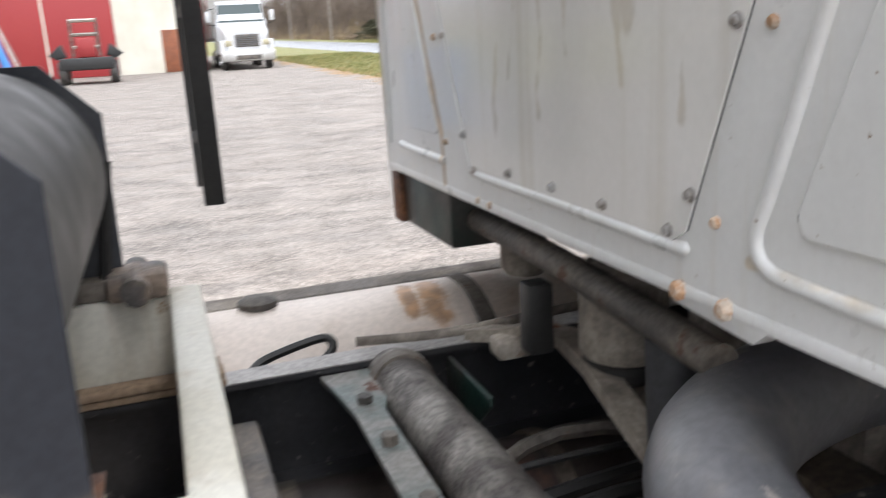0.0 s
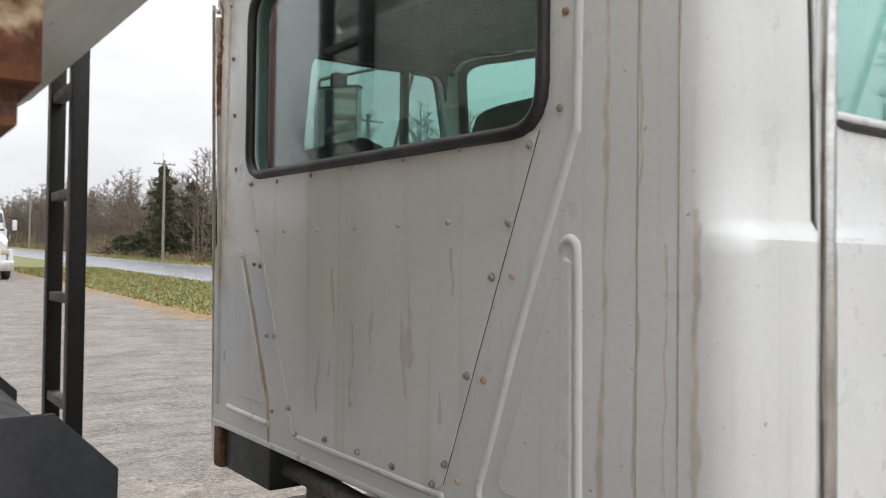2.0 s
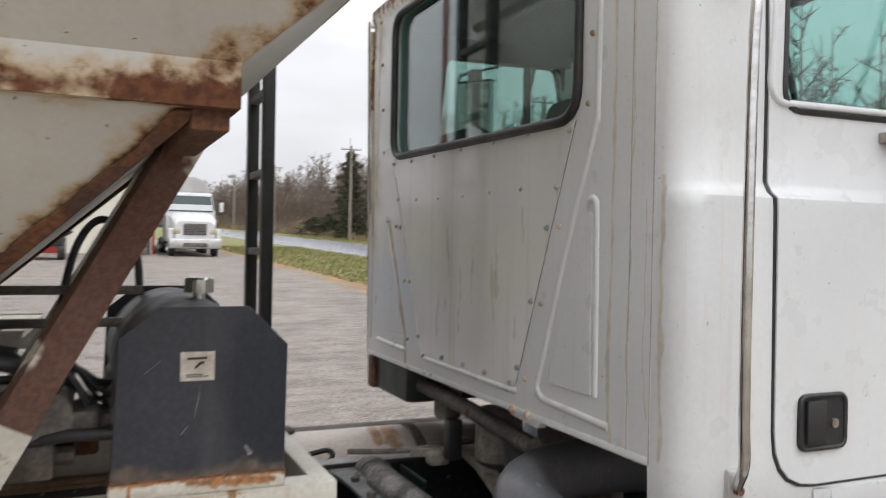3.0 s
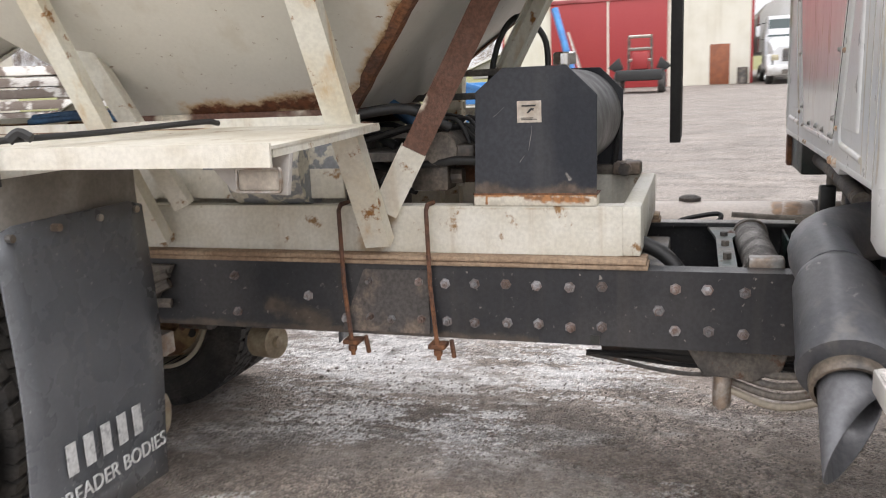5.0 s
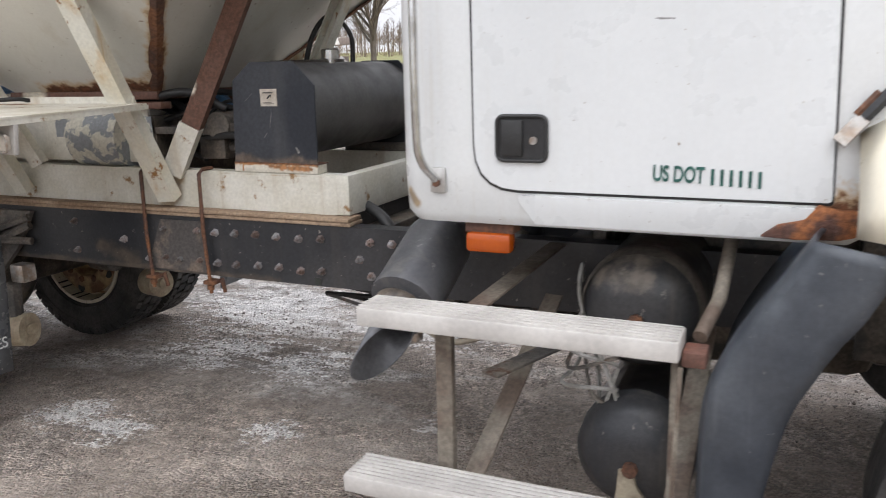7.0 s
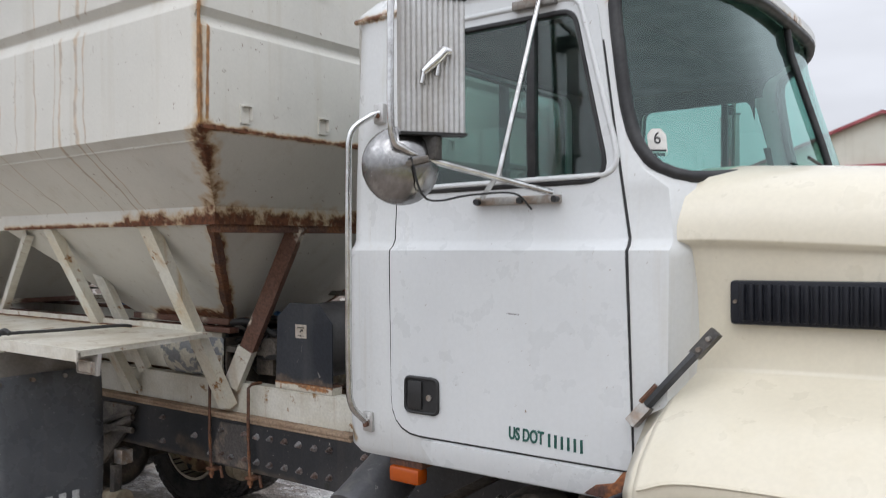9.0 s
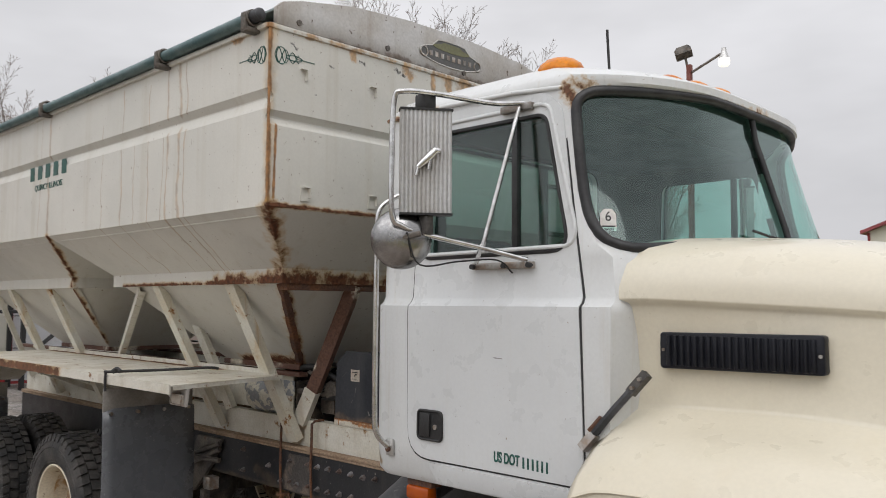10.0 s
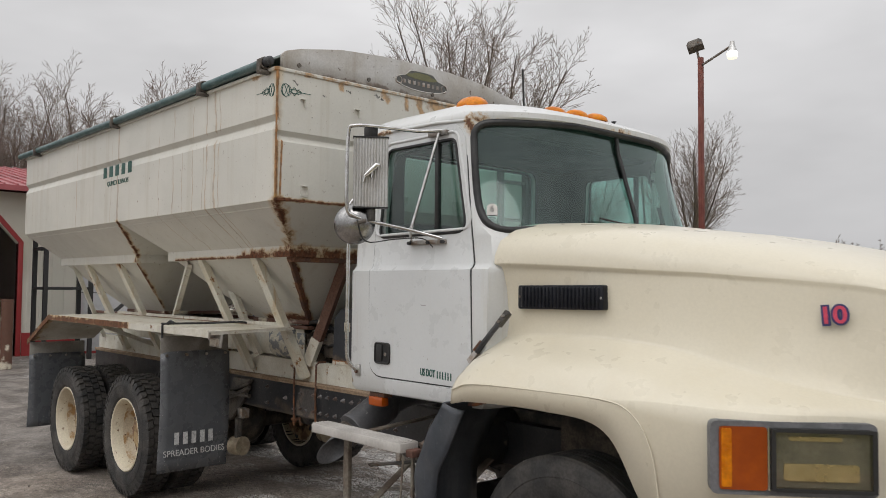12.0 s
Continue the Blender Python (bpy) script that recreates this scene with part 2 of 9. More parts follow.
        for a, b, r in segs:
            a, b = Vector(a), Vector(b)
            d = b - a
            pa = vmath("SUBTRACT", at, a).outputs["Vector"]
            t = vmath("DOT_PRODUCT", pa, d / max(d.length_squared, 1e-9)).outputs["Value"]
            t = N.new("ShaderNodeClamp"), t
            L.new(t[1], t[0].inputs["Value"])
            sc = vmath("SCALE", d)
            L.new(t[0].outputs["Result"], sc.inputs["Scale"])
            dist = vmath("LENGTH", vmath("SUBTRACT", pa, sc.outputs["Vector"]).outputs["Vector"]).outputs["Value"]
            v = math_("DIVIDE", dist, r)
            tot = v if tot is None else math_("MINIMUM", tot, v)
        f = math_("SUBTRACT", rag, tot)
        if mr and mr >= 0.85:
            c = mix(ramp(f, -1.3, 0.2, 0.0, 0.75), c, OCHRE)
        f = ramp(f, -0.45, 0.55, 0.0, strength)
        c = mix(f, c, mix(ramp(noise(ns * 3.1, 4.0), 0.35, 0.65), tuple(mc), tuple(q * 0.5 for q in mc)))
        if mr:
            ro = math_("MAXIMUM", ro, math_("MULTIPLY", f, mr))
    if isinstance(c, tuple):
        p.inputs["Base Color"].default_value = (*c[:3], 1)
    else:
        L.new(c, p.inputs["Base Color"])
    L.new(ro, p.inputs["Roughness"])
    if bump:
        bn = N.new("ShaderNodeBump")
        bn.inputs["Strength"].default_value = bump
        bn.inputs["Distance"].default_value = 0.01
        L.new(noise(bump_scale, 5.0), bn.inputs["Height"])
        L.new(bn.outputs["Normal"], p.inputs["Normal"])
    if emit:
        p.inputs["Emission Color"].default_value = (*emit[0], 1)
        p.inputs["Emission Strength"].default_value = emit[1]
    return m


def glass(name, tint, gloss=0.03, base=0.035, sheen=(1.0, 1.0, 1.0)):
    """A thin pane: clear with a tint, and gloss that grows towards grazing angles."""
    m = bpy.data.materials.new(name)
    m.use_nodes = True
    N, L = m.node_tree.nodes, m.node_tree.links
    N.clear()
    o = N.new("ShaderNodeOutputMaterial")
    t = N.new("ShaderNodeBsdfTransparent")
    t.inputs["Color"].default_value = (*tint, 1)
    g = N.new("ShaderNodeBsdfGlossy")
    g.inputs["Roughness"].default_value = gloss
    g.inputs["Color"].default_value = (*sheen, 1)
    f = N.new("ShaderNodeLayerWeight")
    f.inputs["Blend"].default_value = 0.5
    pw = N.new("ShaderNodeMath")
    pw.operation = "POWER"
    pw.inputs[1].default_value = 4.0
    ad = N.new("ShaderNodeMath")
    ad.operation = "MULTIPLY_ADD"
    ad.inputs[1].default_value, ad.inputs[2].default_value = 0.75, base
    L.new(f.outputs["Facing"], pw.inputs[0])
    L.new(pw.outputs["Value"], ad.inputs[0])
    x = N.new("ShaderNodeMixShader")
    L.new(ad.outputs["Value"], x.inputs["Fac"])
    L.new(t.outputs["BSDF"], x.inputs[1])
    L.new(g.outputs["BSDF"], x.inputs[2])
    L.new(x.outputs["Shader"], o.inputs["Surface"])
    return m


RUST = (0.16, 0.06, 0.026)
OCHRE = (0.48, 0.29, 0.09)
BX, BY = -0.565, -1.287          # the spreader box's front face and right side
M_CAB = mat("cab_white_paint", (0.67, 0.683, 0.68), 0.33, col2=(0.625, 0.635, 0.625), scale=1.4, grain=0.02, bump=0.02, coat=0.25,
            streak=((0.46, 0.40, 0.29), 0.17, 30.0), rust=((0.25, 0.16, 0.08), -0.13, 55.0),
            marks=[((0.58, 0.43, 0.20), 0.5, 8.0, 0.45, [((0, -0.805, 2.95), (0, -0.80, 1.42), 0.0075), ((0.0, -0.875, 2.9), (0, -0.875, 1.5), 0.003), ((0.0, -0.93, 2.0), (0, -0.935, 1.5), 0.002), ((0.0, -0.99, 2.05), (0, -0.985, 1.42), 0.007),
                                             ((0, -0.45, 1.47), (0, -0.80, 1.455), 0.006), ((1.235, -1.05, 1.95), (1.215, -1.06, 1.40), 0.006)], (0.3, 1.5), (0, 0.012, 0)),
                   ((0.52, 0.33, 0.11), 0.5, 6.0, 0.8, [((0.03, -1.05, 1.33), (0.06, -1.06, 1.30), 0.016), ((0, 0.775, 1.98), (0, 0.575, 1.53), 0.012), ((0, 0.575, 1.53), (0, 0.565, 1.42), 0.009)], (0.6, 1.5)),
                   ((0.55, 0.46, 0.31), 0.5, 4.0, 0.6, [((0.0, 0.98, 2.88), (0.0, 1.0, 1.9), 0.10)], (0.1, 1.4)),
                   ((0.50, 0.38, 0.19), 0.6, 7.0, 0.75, [((0.01, 1.07, 2.90), (0.01, 1.085, 1.6), 0.045), ((0.0, 0.93, 2.85), (0.0, 0.95, 2.1), 0.012), ((0.02, 0.9, 1.43), (0.02, 0.3, 1.415), 0.012)], (0.3, 1.6)),
                   (RUST, 0.85, 30.0, 0.95, [((1.19, -1.06, 1.345), (1.27, -1.06, 1.335), 0.03), ((0.02, 1.03, 2.915), (0.5, 1.05, 2.905), 0.022), ((0.0, -1.0, 2.89), (0.35, -1.005, 2.895), 0.010), ((1.06, -0.98, 2.885), (1.10, -0.94, 2.872), 0.015), ((1.10, -0.94, 2.885), (1.235, -0.7, 2.872), 0.015),
                                             ((1.235, -0.7, 2.885), (1.336, -0.4, 2.872), 0.015), ((1.336, -0.4, 2.885), (1.375, 0.0, 2.872), 0.015), ((1.375, 0.0, 2.885), (1.336, 0.4, 2.872), 0.015), ((1.336, 0.4, 2.885), (1.2, 0.8, 2.872), 0.015), ((1.05, -1.0, 2.86), (1.09, -0.985, 2.80), 0.02), ((0.0, 1.0, 2.905), (0.0, 0.2, 2.905), 0.022), ((0.0, 0.2, 2.905), (0.0, -0.9, 2.91), 0.012), ((0.0, 1.0, 2.95), (0.0, 1.03, 2.5), 0.015)])])
M_DOOR = mat("clean_white_door_paint", (0.65, 0.665, 0.665), 0.31, col2=(0.615, 0.63, 0.63), scale=1.2, grain=0.015, bump=0.02, coat=0.25, streak=((0.50, 0.46, 0.38), 0.07, 30.0), rust=((0.25, 0.16, 0.08), -0.17, 45.0), marks=[((0.10, 0.09, 0.08), 0.5, 60.0, 0.8, [((0.745, -1.079, 1.802), (0.79, -1.079, 1.80), 0.0025)], (0.2, 1.5))])
M_PANEL = mat("grey_sheet_metal", (0.70, 0.70, 0.68), 0.17, 0.0, col2=(0.65, 0.645, 0.62), scale=1.6, grain=0.015, bump=0.0, coat=0.3, streak=((0.44, 0.40, 0.30), 0.28, 12.0),
              marks=[((0.40, 0.33, 0.20), 0.3, 6.0, 0.36, [((-0.005, -0.20, 1.95), (-0.005, -0.20, 1.74), 0.0165), ((-0.005, -0.17, 1.85), (-0.005, -0.175, 1.66), 0.0090), ((-0.005, -0.03, 1.88), (-0.005, -0.03, 1.70), 0.0120), ((-0.005, 0.06, 1.80), (-0.005, 0.055, 1.6), 0.0090),
                     ((-0.005, 0.17, 1.95), (-0.005, 0.17, 1.66), 0.0075), ((-0.005, 0.24, 1.72), (-0.005, 0.24, 1.55), 0.0105), ((-0.005, -0.33, 1.72), (-0.005, -0.335, 1.62), 0.0090), ((-0.005, -0.36, 2.0), (-0.005, -0.37, 1.9), 0.0060)], (-0.5, 1.7), (0, 0.02, 0))])
M_HOOD = mat("ivory_hood_paint", (0.69, 0.64, 0.515), 0.32, col2=(0.665, 0.61, 0.48), scale=1.1, grain=0.02, bump=0.03, coat=0.3, streak=((0.55, 0.45, 0.28), 0.08, 9.0))
SPR_MARKS = [
    ((0.62, 0.44, 0.22), 0.6, 4.0, 0.5, [((BX, BY, 3.43), (BX, BY, 2.5), 0.045)], (0.3, 1.3)),
    ((0.42, 0.20, 0.065), 0.7, 6.0, 0.95, [((BX, BY, 3.43), (BX, BY, 2.5), 0.016), ((BX, -1.24, 2.95), (BX, -1.25, 2.55), 0.008)], (0.5, 1.5)),
    ((0.52, 0.29, 0.10), 0.7, 9.0, 0.8, [((BX, -1.2, 3.425), (BX, 0.6, 3.425), 0.012), ((BX, -0.35, 3.42), (BX, -0.3, 3.36), 0.03), ((BX, 0.15, 3.4), (BX, 0.4, 3.36), 0.055), ((BX, 0.02, 3.41), (BX, 0.05, 3.30), 0.03), ((BX, -0.12, 3.42), (BX, -0.11, 3.33), 0.022), ((BX, -0.75, 3.42), (BX, -0.73, 3.37), 0.02),
                                                          ((-0.75, BY, 3.43), (-0.9, BY, 3.41), 0.02), ]),
    ((0.48, 0.31, 0.14), 0.6, 5.0, 0.55, [((x, BY, z), (x - 0.01, BY, 2.51), r * 1.6) for x, z, r in ((-1.40, 3.40, 0.0055), (-1.47, 3.42, 0.011), (-1.62, 3.42, 0.007), (-1.68, 3.0, 0.003), (-1.86, 3.35, 0.0035), (-2.05, 3.05, 0.003), (-2.22, 3.38, 0.005), (-2.52, 3.2, 0.003), (-3.45, 3.42, 0.012), (-3.62, 3.40, 0.003), (-4.6, 3.38, 0.005))]
     + [((x, BY, 2.505), (x - 0.35 * (x + 1.9) / 1.2 * 0.3, -0.935, 2.21), r * 1.5) for x, r in ((-1.41, 0.004), (-1.48, 0.006), (-1.63, 0.007), (-1.87, 0.003), (-2.23, 0.004), (-2.53, 0.003))], (0.35, 1.3), (0.02, 0, 0)),
    ((0.05, 0.045, 0.04), 0.6, 60.0, 0.9, [((BX, -1.15, 3.36), (BX, -1.12, 3.34), 0.012), ((BX, -0.9, 3.30), (BX, -0.88, 3.29), 0.008), ((BX, -0.7, 3.37), (BX, -0.66, 3.36), 0.012), ((BX, -0.42, 3.38), (BX, -0.35, 3.35), 0.014), ((BX, -1.0, 3.12), (BX, -0.99, 3.12), 0.006)], (-0.6, 1.5)),
    (RUST, 0.9, 11.0, 1.0, [((BX, BY, 2.5), (-0.93, -0.925, 2.16), 0.036), ((BX, BY, 2.51), (BX, -0.2, 2.51), 0.010), ((-0.98, -0.90, 2.14), (-1.55, -0.35, 1.63), 0.026), ((-0.93, -0.95, 2.145), (-0.95, 0.95, 2.145), 0.042), ((-0.94, -0.95, 2.20), (-0.96, -0.55, 2.16), 0.030),
                            ((-0.93, -0.945, 2.15), (-1.6, -0.945, 2.14), 0.032), ((-1.6, -0.945, 2.135), (-2.9, -0.945, 2.13), 0.012), ((-3.45, BY, 2.5), (-3.82, -0.93, 2.2), 0.02), ((-3.85, -0.93, 2.15), (-3.80, -0.93, 2.4), 0.02),
                            ((-1.57, -0.36, 1.63), (-2.2, -0.36, 1.61), 0.035), ((-3.9, -0.9, 2.12), (-4.4, -0.4, 1.63), 0.02)]),
]
M_SPREAD = mat("spreader_cream_paint", (0.66, 0.645, 0.585), 0.40, col2=(0.60, 0.59, 0.535), scale=1.3, grain=0.02, bump=0.025, streak=((0.42, 0.36, 0.25), 0.22, 9.0),
               rust=((0.24, 0.14, 0.07), -0.09, 40.0), marks=SPR_MARKS)
M_CREAM = mat("weathered_cream_steel", (0.66, 0.645, 0.575), 0.5, col2=(0.57, 0.545, 0.46), scale=5.0, grain=0.07, bump=0.12, streak=((0.33, 0.23, 0.12), 0.35, 12.0), rust=((0.36, 0.21, 0.09), 0.03, 9.0),
              marks=[((0.44, 0.27, 0.10), 0.6, 6.0, 0.6, [((-1.42, -0.403, 1.265), (-1.50, -0.403, 1.12), 0.045), ((-0.66, -0.403, 1.262), (-1.2, -0.403, 1.262), 0.004)], (-0.1, 1.5))])
M_LEG = mat("ochre_stained_leg_paint", (0.66, 0.645, 0.565), 0.5, col2=(0.60, 0.55, 0.43), scale=4.0, grain=0.06, bump=0.12, streak=((0.46, 0.28, 0.09), 0.6, 13.0), rust=((0.36, 0.17, 0.05), 0.10, 12.0))
M_RUST = mat("rusted_steel", (0.095, 0.05, 0.036), 0.85, col2=(0.19, 0.085, 0.04), scale=9.0, grain=0.3, bump=0.5, bump_scale=160.0)
M_RUSTY = mat("rust_flaked_cream_steel", (0.60, 0.55, 0.44), 0.6, col2=(0.12, 0.055, 0.035), scale=3.2, lo=0.36, hi=0.46, grain=0.2, bump=0.35)
M_BLACK = mat("black_frame_paint", (0.02, 0.0215, 0.025), 0.36, col2=(0.038, 0.038, 0.04), scale=3.0, grain=0.15, bump=0.12, rust=((0.36, 0.33, 0.29), -0.04, 34.0), streak=((0.13, 0.11, 0.09), 0.12, 14.0), marks=[((0.20, 0.15, 0.10), 0.6, 5.0, 0.4, [((-2.6, -0.44, 0.82), (-0.9, -0.44, 0.815), 0.02), ((-1.9, -0.44, 0.9), (-1.7, -0.44, 0.85), 0.05)], (-0.2, 1.5))])
M_DECK = mat("dirty_cream_deck", (0.64, 0.615, 0.54), 0.5, col2=(0.52, 0.48, 0.39), scale=4.0, grain=0.06, bump=0.1, streak=((0.30, 0.22, 0.12), 0.25, 12.0), rust=((0.30, 0.16, 0.07), 0.06, 9.0), marks=[(RUST, 0.85, 9.0, 0.95, [((-2.9, sy * 1.38, 1.54), (-5.10, sy * 1.38, 1.53), 0.035) for sy in (-1, 1)] + [((-5.10, sy * 1.38, 1.54), (-5.85, sy * 1.38, 1.22), 0.05) for sy in (-1, 1)] + [((-2.0, sy * 0.66, 1.57), (-4.9, sy * 0.66, 1.57), 0.03) for sy in (-1, 1)])])
M_TANK = mat("satin_black_tank_paint", (0.023, 0.026, 0.033), 0.42, col2=(0.042, 0.045, 0.052), scale=3.0, grain=0.12, bump=0.06, spec=0.3, streak=((0.10, 0.098, 0.095), 0.25, 7.0),
             marks=[((0.20, 0.15, 0.11), 0.6, 7.0, 0.7, [((-1.12, -0.403, 1.318), (-0.69, -0.403, 1.318), 0.030)], (0.1, 1.6)), ((0.36, 0.34, 0.31), 0.6, 20.0, 0.7, [((-0.945, -0.403, 1.42), (-0.915, -0.403, 1.46), 0.0018), ((-0.915, -0.403, 1.46), (-0.905, -0.403, 1.535), 0.0014), ((-1.00, -0.403, 1.60), (-1.04, -0.403, 1.57), 0.0015), ((-0.80, -0.403, 1.38), (-0.79, -0.403, 1.36), 0.004)], (-0.2, 1.5), (0.01, 0, 0))])
M_SHELL = mat("matt_dark_grey_shell", (0.05, 0.049, 0.05), 0.5, col2=(0.075, 0.073, 0.072), scale=2.5, grain=0.1, bump=0.05, spec=0.35)
M_DIRTY = mat("dusty_black_steel", (0.06, 0.056, 0.052), 0.62, col2=(0.15, 0.13, 0.108), scale=6.0, grain=0.25, bump=0.3, rust=((0.15, 0.09, 0.06), 0.12, 12.0))
M_AIRTANK = mat("scuffed_dark_air_tank", (0.030, 0.032, 0.037), 0.36, col2=(0.055, 0.054, 0.054), scale=3.0, grain=0.15, bump=0.12, rust=((0.34, 0.31, 0.27), -0.03, 16.0), streak=((0.16, 0.14, 0.115), 0.3, 12.0), marks=[((0.26, 0.22, 0.18), 0.7, 7.0, 0.8, [((0.68, -0.72, 1.13), (0.68, -0.2, 1.13), 0.10), ((0.58, -0.80, 1.04), (0.70, -0.84, 1.06), 0.04)], (0.0, 1.6))])
M_MUFFLER = mat("dusty_grey_muffler_paint", (0.078, 0.08, 0.087), 0.40, col2=(0.12, 0.12, 0.125), scale=3.0, grain=0.1, bump=0.06, rust=((0.46, 0.44, 0.42), -0.05, 24.0), streak=((0.26, 0.24, 0.21), 0.3, 14.0))
M_ELBOW = mat("scuffed_grey_elbow_paint", (0.115, 0.118, 0.128), 0.36, col2=(0.16, 0.16, 0.168), scale=3.0, grain=0.1, bump=0.06, rust=((0.44, 0.41, 0.38), -0.04, 18.0), streak=((0.28, 0.26, 0.23), 0.3, 14.0))
M_PIPE = mat("heat_greyed_pipe", (0.10, 0.102, 0.108), 0.36, 0.2, col2=(0.14, 0.14, 0.147), scale=4.0, grain=0.15, bump=0.1)
M_GRIMY = mat("grime_flecked_steel", (0.22, 0.205, 0.185), 0.5, 0.2, col2=(0.075, 0.066, 0.06), scale=9.0, grain=0.35, bump=0.5)
M_GREASE = mat("greasy_undercarriage", (0.03, 0.026, 0.023), 0.45, col2=(0.13, 0.105, 0.08), scale=8.0, grain=0.3, bump=0.15)
M_GREEN = mat("dark_green_chassis_paint", (0.010, 0.032, 0.026), 0.45, col2=(0.035, 0.03, 0.026), scale=6.0, bump=0.2, rust=((0.10, 0.07, 0.05), 0.12, 10.0))
M_RUBBER = mat("black_rubber", (0.026, 0.027, 0.029), 0.62, col2=(0.055, 0.056, 0.06), scale=5.0, grain=0.2, bump=0.15)
M_FLAP = mat("scuffed_rubber_mudflap", (0.098, 0.105, 0.116), 0.27, col2=(0.14, 0.148, 0.16), scale=1.6, grain=0.06, bump=0.04, rust=((0.46, 0.46, 0.46), -0.05, 45.0), streak=((0.13, 0.13, 0.135), 0.35, 14.0))
M_GUARD = mat("cracked_rubber_guard", (0.030, 0.036, 0.046), 0.34, col2=(0.07, 0.078, 0.09), scale=2.5, grain=0.08, bump=0.08, rust=((0.2, 0.2, 0.2), -0.06, 30.0), streak=((0.13, 0.14, 0.155), 0.45, 9.0))
M_TYRE = mat("tyre_rubber", (0.022, 0.022, 0.022), 0.65, col2=(0.06, 0.055, 0.05), scale=6.0, grain=0.25, bump=0.3)
M_GASKET = mat("window_gasket_rubber", (0.012, 0.012, 0.013), 0.45, col2=(0.028, 0.028, 0.028), scale=8.0, grain=0.2, bump=0.1)
M_RIM = mat("cream_wheel_paint", (0.64, 0.58, 0.45), 0.45, col2=(0.50, 0.40, 0.25), scale=5.0, lo=0.5, hi=0.8, grain=0.08, bump=0.08, rust=((0.20, 0.10, 0.05), 0.05, 14.0))
M_BARREL = mat("rust_flecked_wheel_paint", (0.58, 0.50, 0.37), 0.5, col2=(0.36, 0.21, 0.085), scale=10.0, lo=0.46, hi=0.62, grain=0.12, bump=0.12, rust=((0.16, 0.08, 0.04), 0.06, 24.0))
M_DISC = mat("rust_stained_wheel_disc", (0.38, 0.27, 0.14), 0.6, col2=(0.16, 0.085, 0.045), scale=8.0, lo=0.40, hi=0.58, grain=0.15, bump=0.2)
M_CHROME = mat("worn_chrome", (0.72, 0.72, 0.71), 0.16, 1.0, col2=(0.55, 0.54, 0.52), scale=14.0, grain=0.06, bump=0.04)
M_DULLCHROME = mat("dull_pitted_chrome", (0.42, 0.42, 0.42), 0.24, 1.0, col2=(0.28, 0.275, 0.27), scale=10.0, grain=0.1, bump=0.05)
M_STEEL = mat("dull_zinc_steel", (0.42, 0.41, 0.39), 0.42, 0.8, col2=(0.30, 0.24, 0.19), scale=20.0, grain=0.12, bump=0.1, each=0.3)
M_ALU = mat("dull_aluminium", (0.60, 0.60, 0.59), 0.38, 0.7, col2=(0.50, 0.49, 0.47), scale=5.0, grain=0.06, bump=0.06, streak=((0.30, 0.24, 0.17), 0.2, 10.0))
M_TREAD = mat("white_step_paint", (0.52, 0.50, 0.47), 0.5, col2=(0.43, 0.41, 0.385), scale=7.0, grain=0.05, bump=0.06)
M_WOOD = mat("weathered_timber", (0.25, 0.17, 0.11), 0.8, col2=(0.34, 0.25, 0.17), scale=5.0, grain=0.2, bump=0.35, streak=((0.16, 0.09, 0.05), 0.3, 30.0))
M_BOLT = mat("grimy_dark_bolt", (0.27, 0.27, 0.275), 0.5, 0.4, col2=(0.17, 0.12, 0.10), scale=25.0, grain=0.2, bump=0.15, each=0.35)
M_INT = mat("dark_cab_trim", (0.040, 0.046, 0.045), 0.75, col2=(0.06, 0.066, 0.064), scale=6.0, bump=0.15)
M_GLASS = glass("tinted_windscreen_glass", (0.56, 0.84, 0.78), 0.03, 0.085, (0.84, 1.0, 0.97))
M_GLASS2 = glass("green_tinted_side_glass", (0.70, 0.81, 0.785), 0.03, 0.06)
M_AMBER = mat("amber_lens", (0.40, 0.072, 0.003), 0.2, col2=(0.28, 0.046, 0.002), scale=5.0, grain=0.03, bump=0.03, coat=0.15)
M_BEACON = mat("yellow_amber_beacon", (0.72, 0.235, 0.004), 0.30, col2=(0.52, 0.14, 0.003), scale=16.0, grain=0.1, bump=0.1, spec=0.3)
M_LENS = mat("yellowed_lamp_lens", (0.50, 0.46, 0.32), 0.12, 0.3, col2=(0.40, 0.36, 0.24), scale=5.0, grain=0.05, bump=0.05, coat=0.6)
M_GREYTRIM = mat("grey_lamp_trim", (0.12, 0.125, 0.13), 0.5, col2=(0.17, 0.17, 0.18), scale=10.0)
M_PAPER = mat("white_decal", (0.70, 0.69, 0.65), 0.5, col2=(0.60, 0.58, 0.54), scale=30.0, grain=0.06, bump=0.03)
M_INK = mat("black_print", (0.02, 0.02, 0.02), 0.5)
M_GREENINK = mat("dark_green_paint", (0.012, 0.07, 0.055), 0.5, col2=(0.02, 0.10, 0.08), scale=30.0)
M_WHITEINK = mat("worn_white_print", (0.58, 0.59, 0.59), 0.6, col2=(0.34, 0.35, 0.36), scale=50.0, lo=0.5, hi=0.7)
M_TARPBAR = mat("green_tarp_roll", (0.055, 0.115, 0.12), 0.42, col2=(0.11, 0.17, 0.17), scale=6.0, grain=0.1, bump=0.2)
M_TARP = mat("grey_green_tarp", (0.16, 0.21, 0.20), 0.6, col2=(0.22, 0.26, 0.25), scale=3.0, bump=0.2)
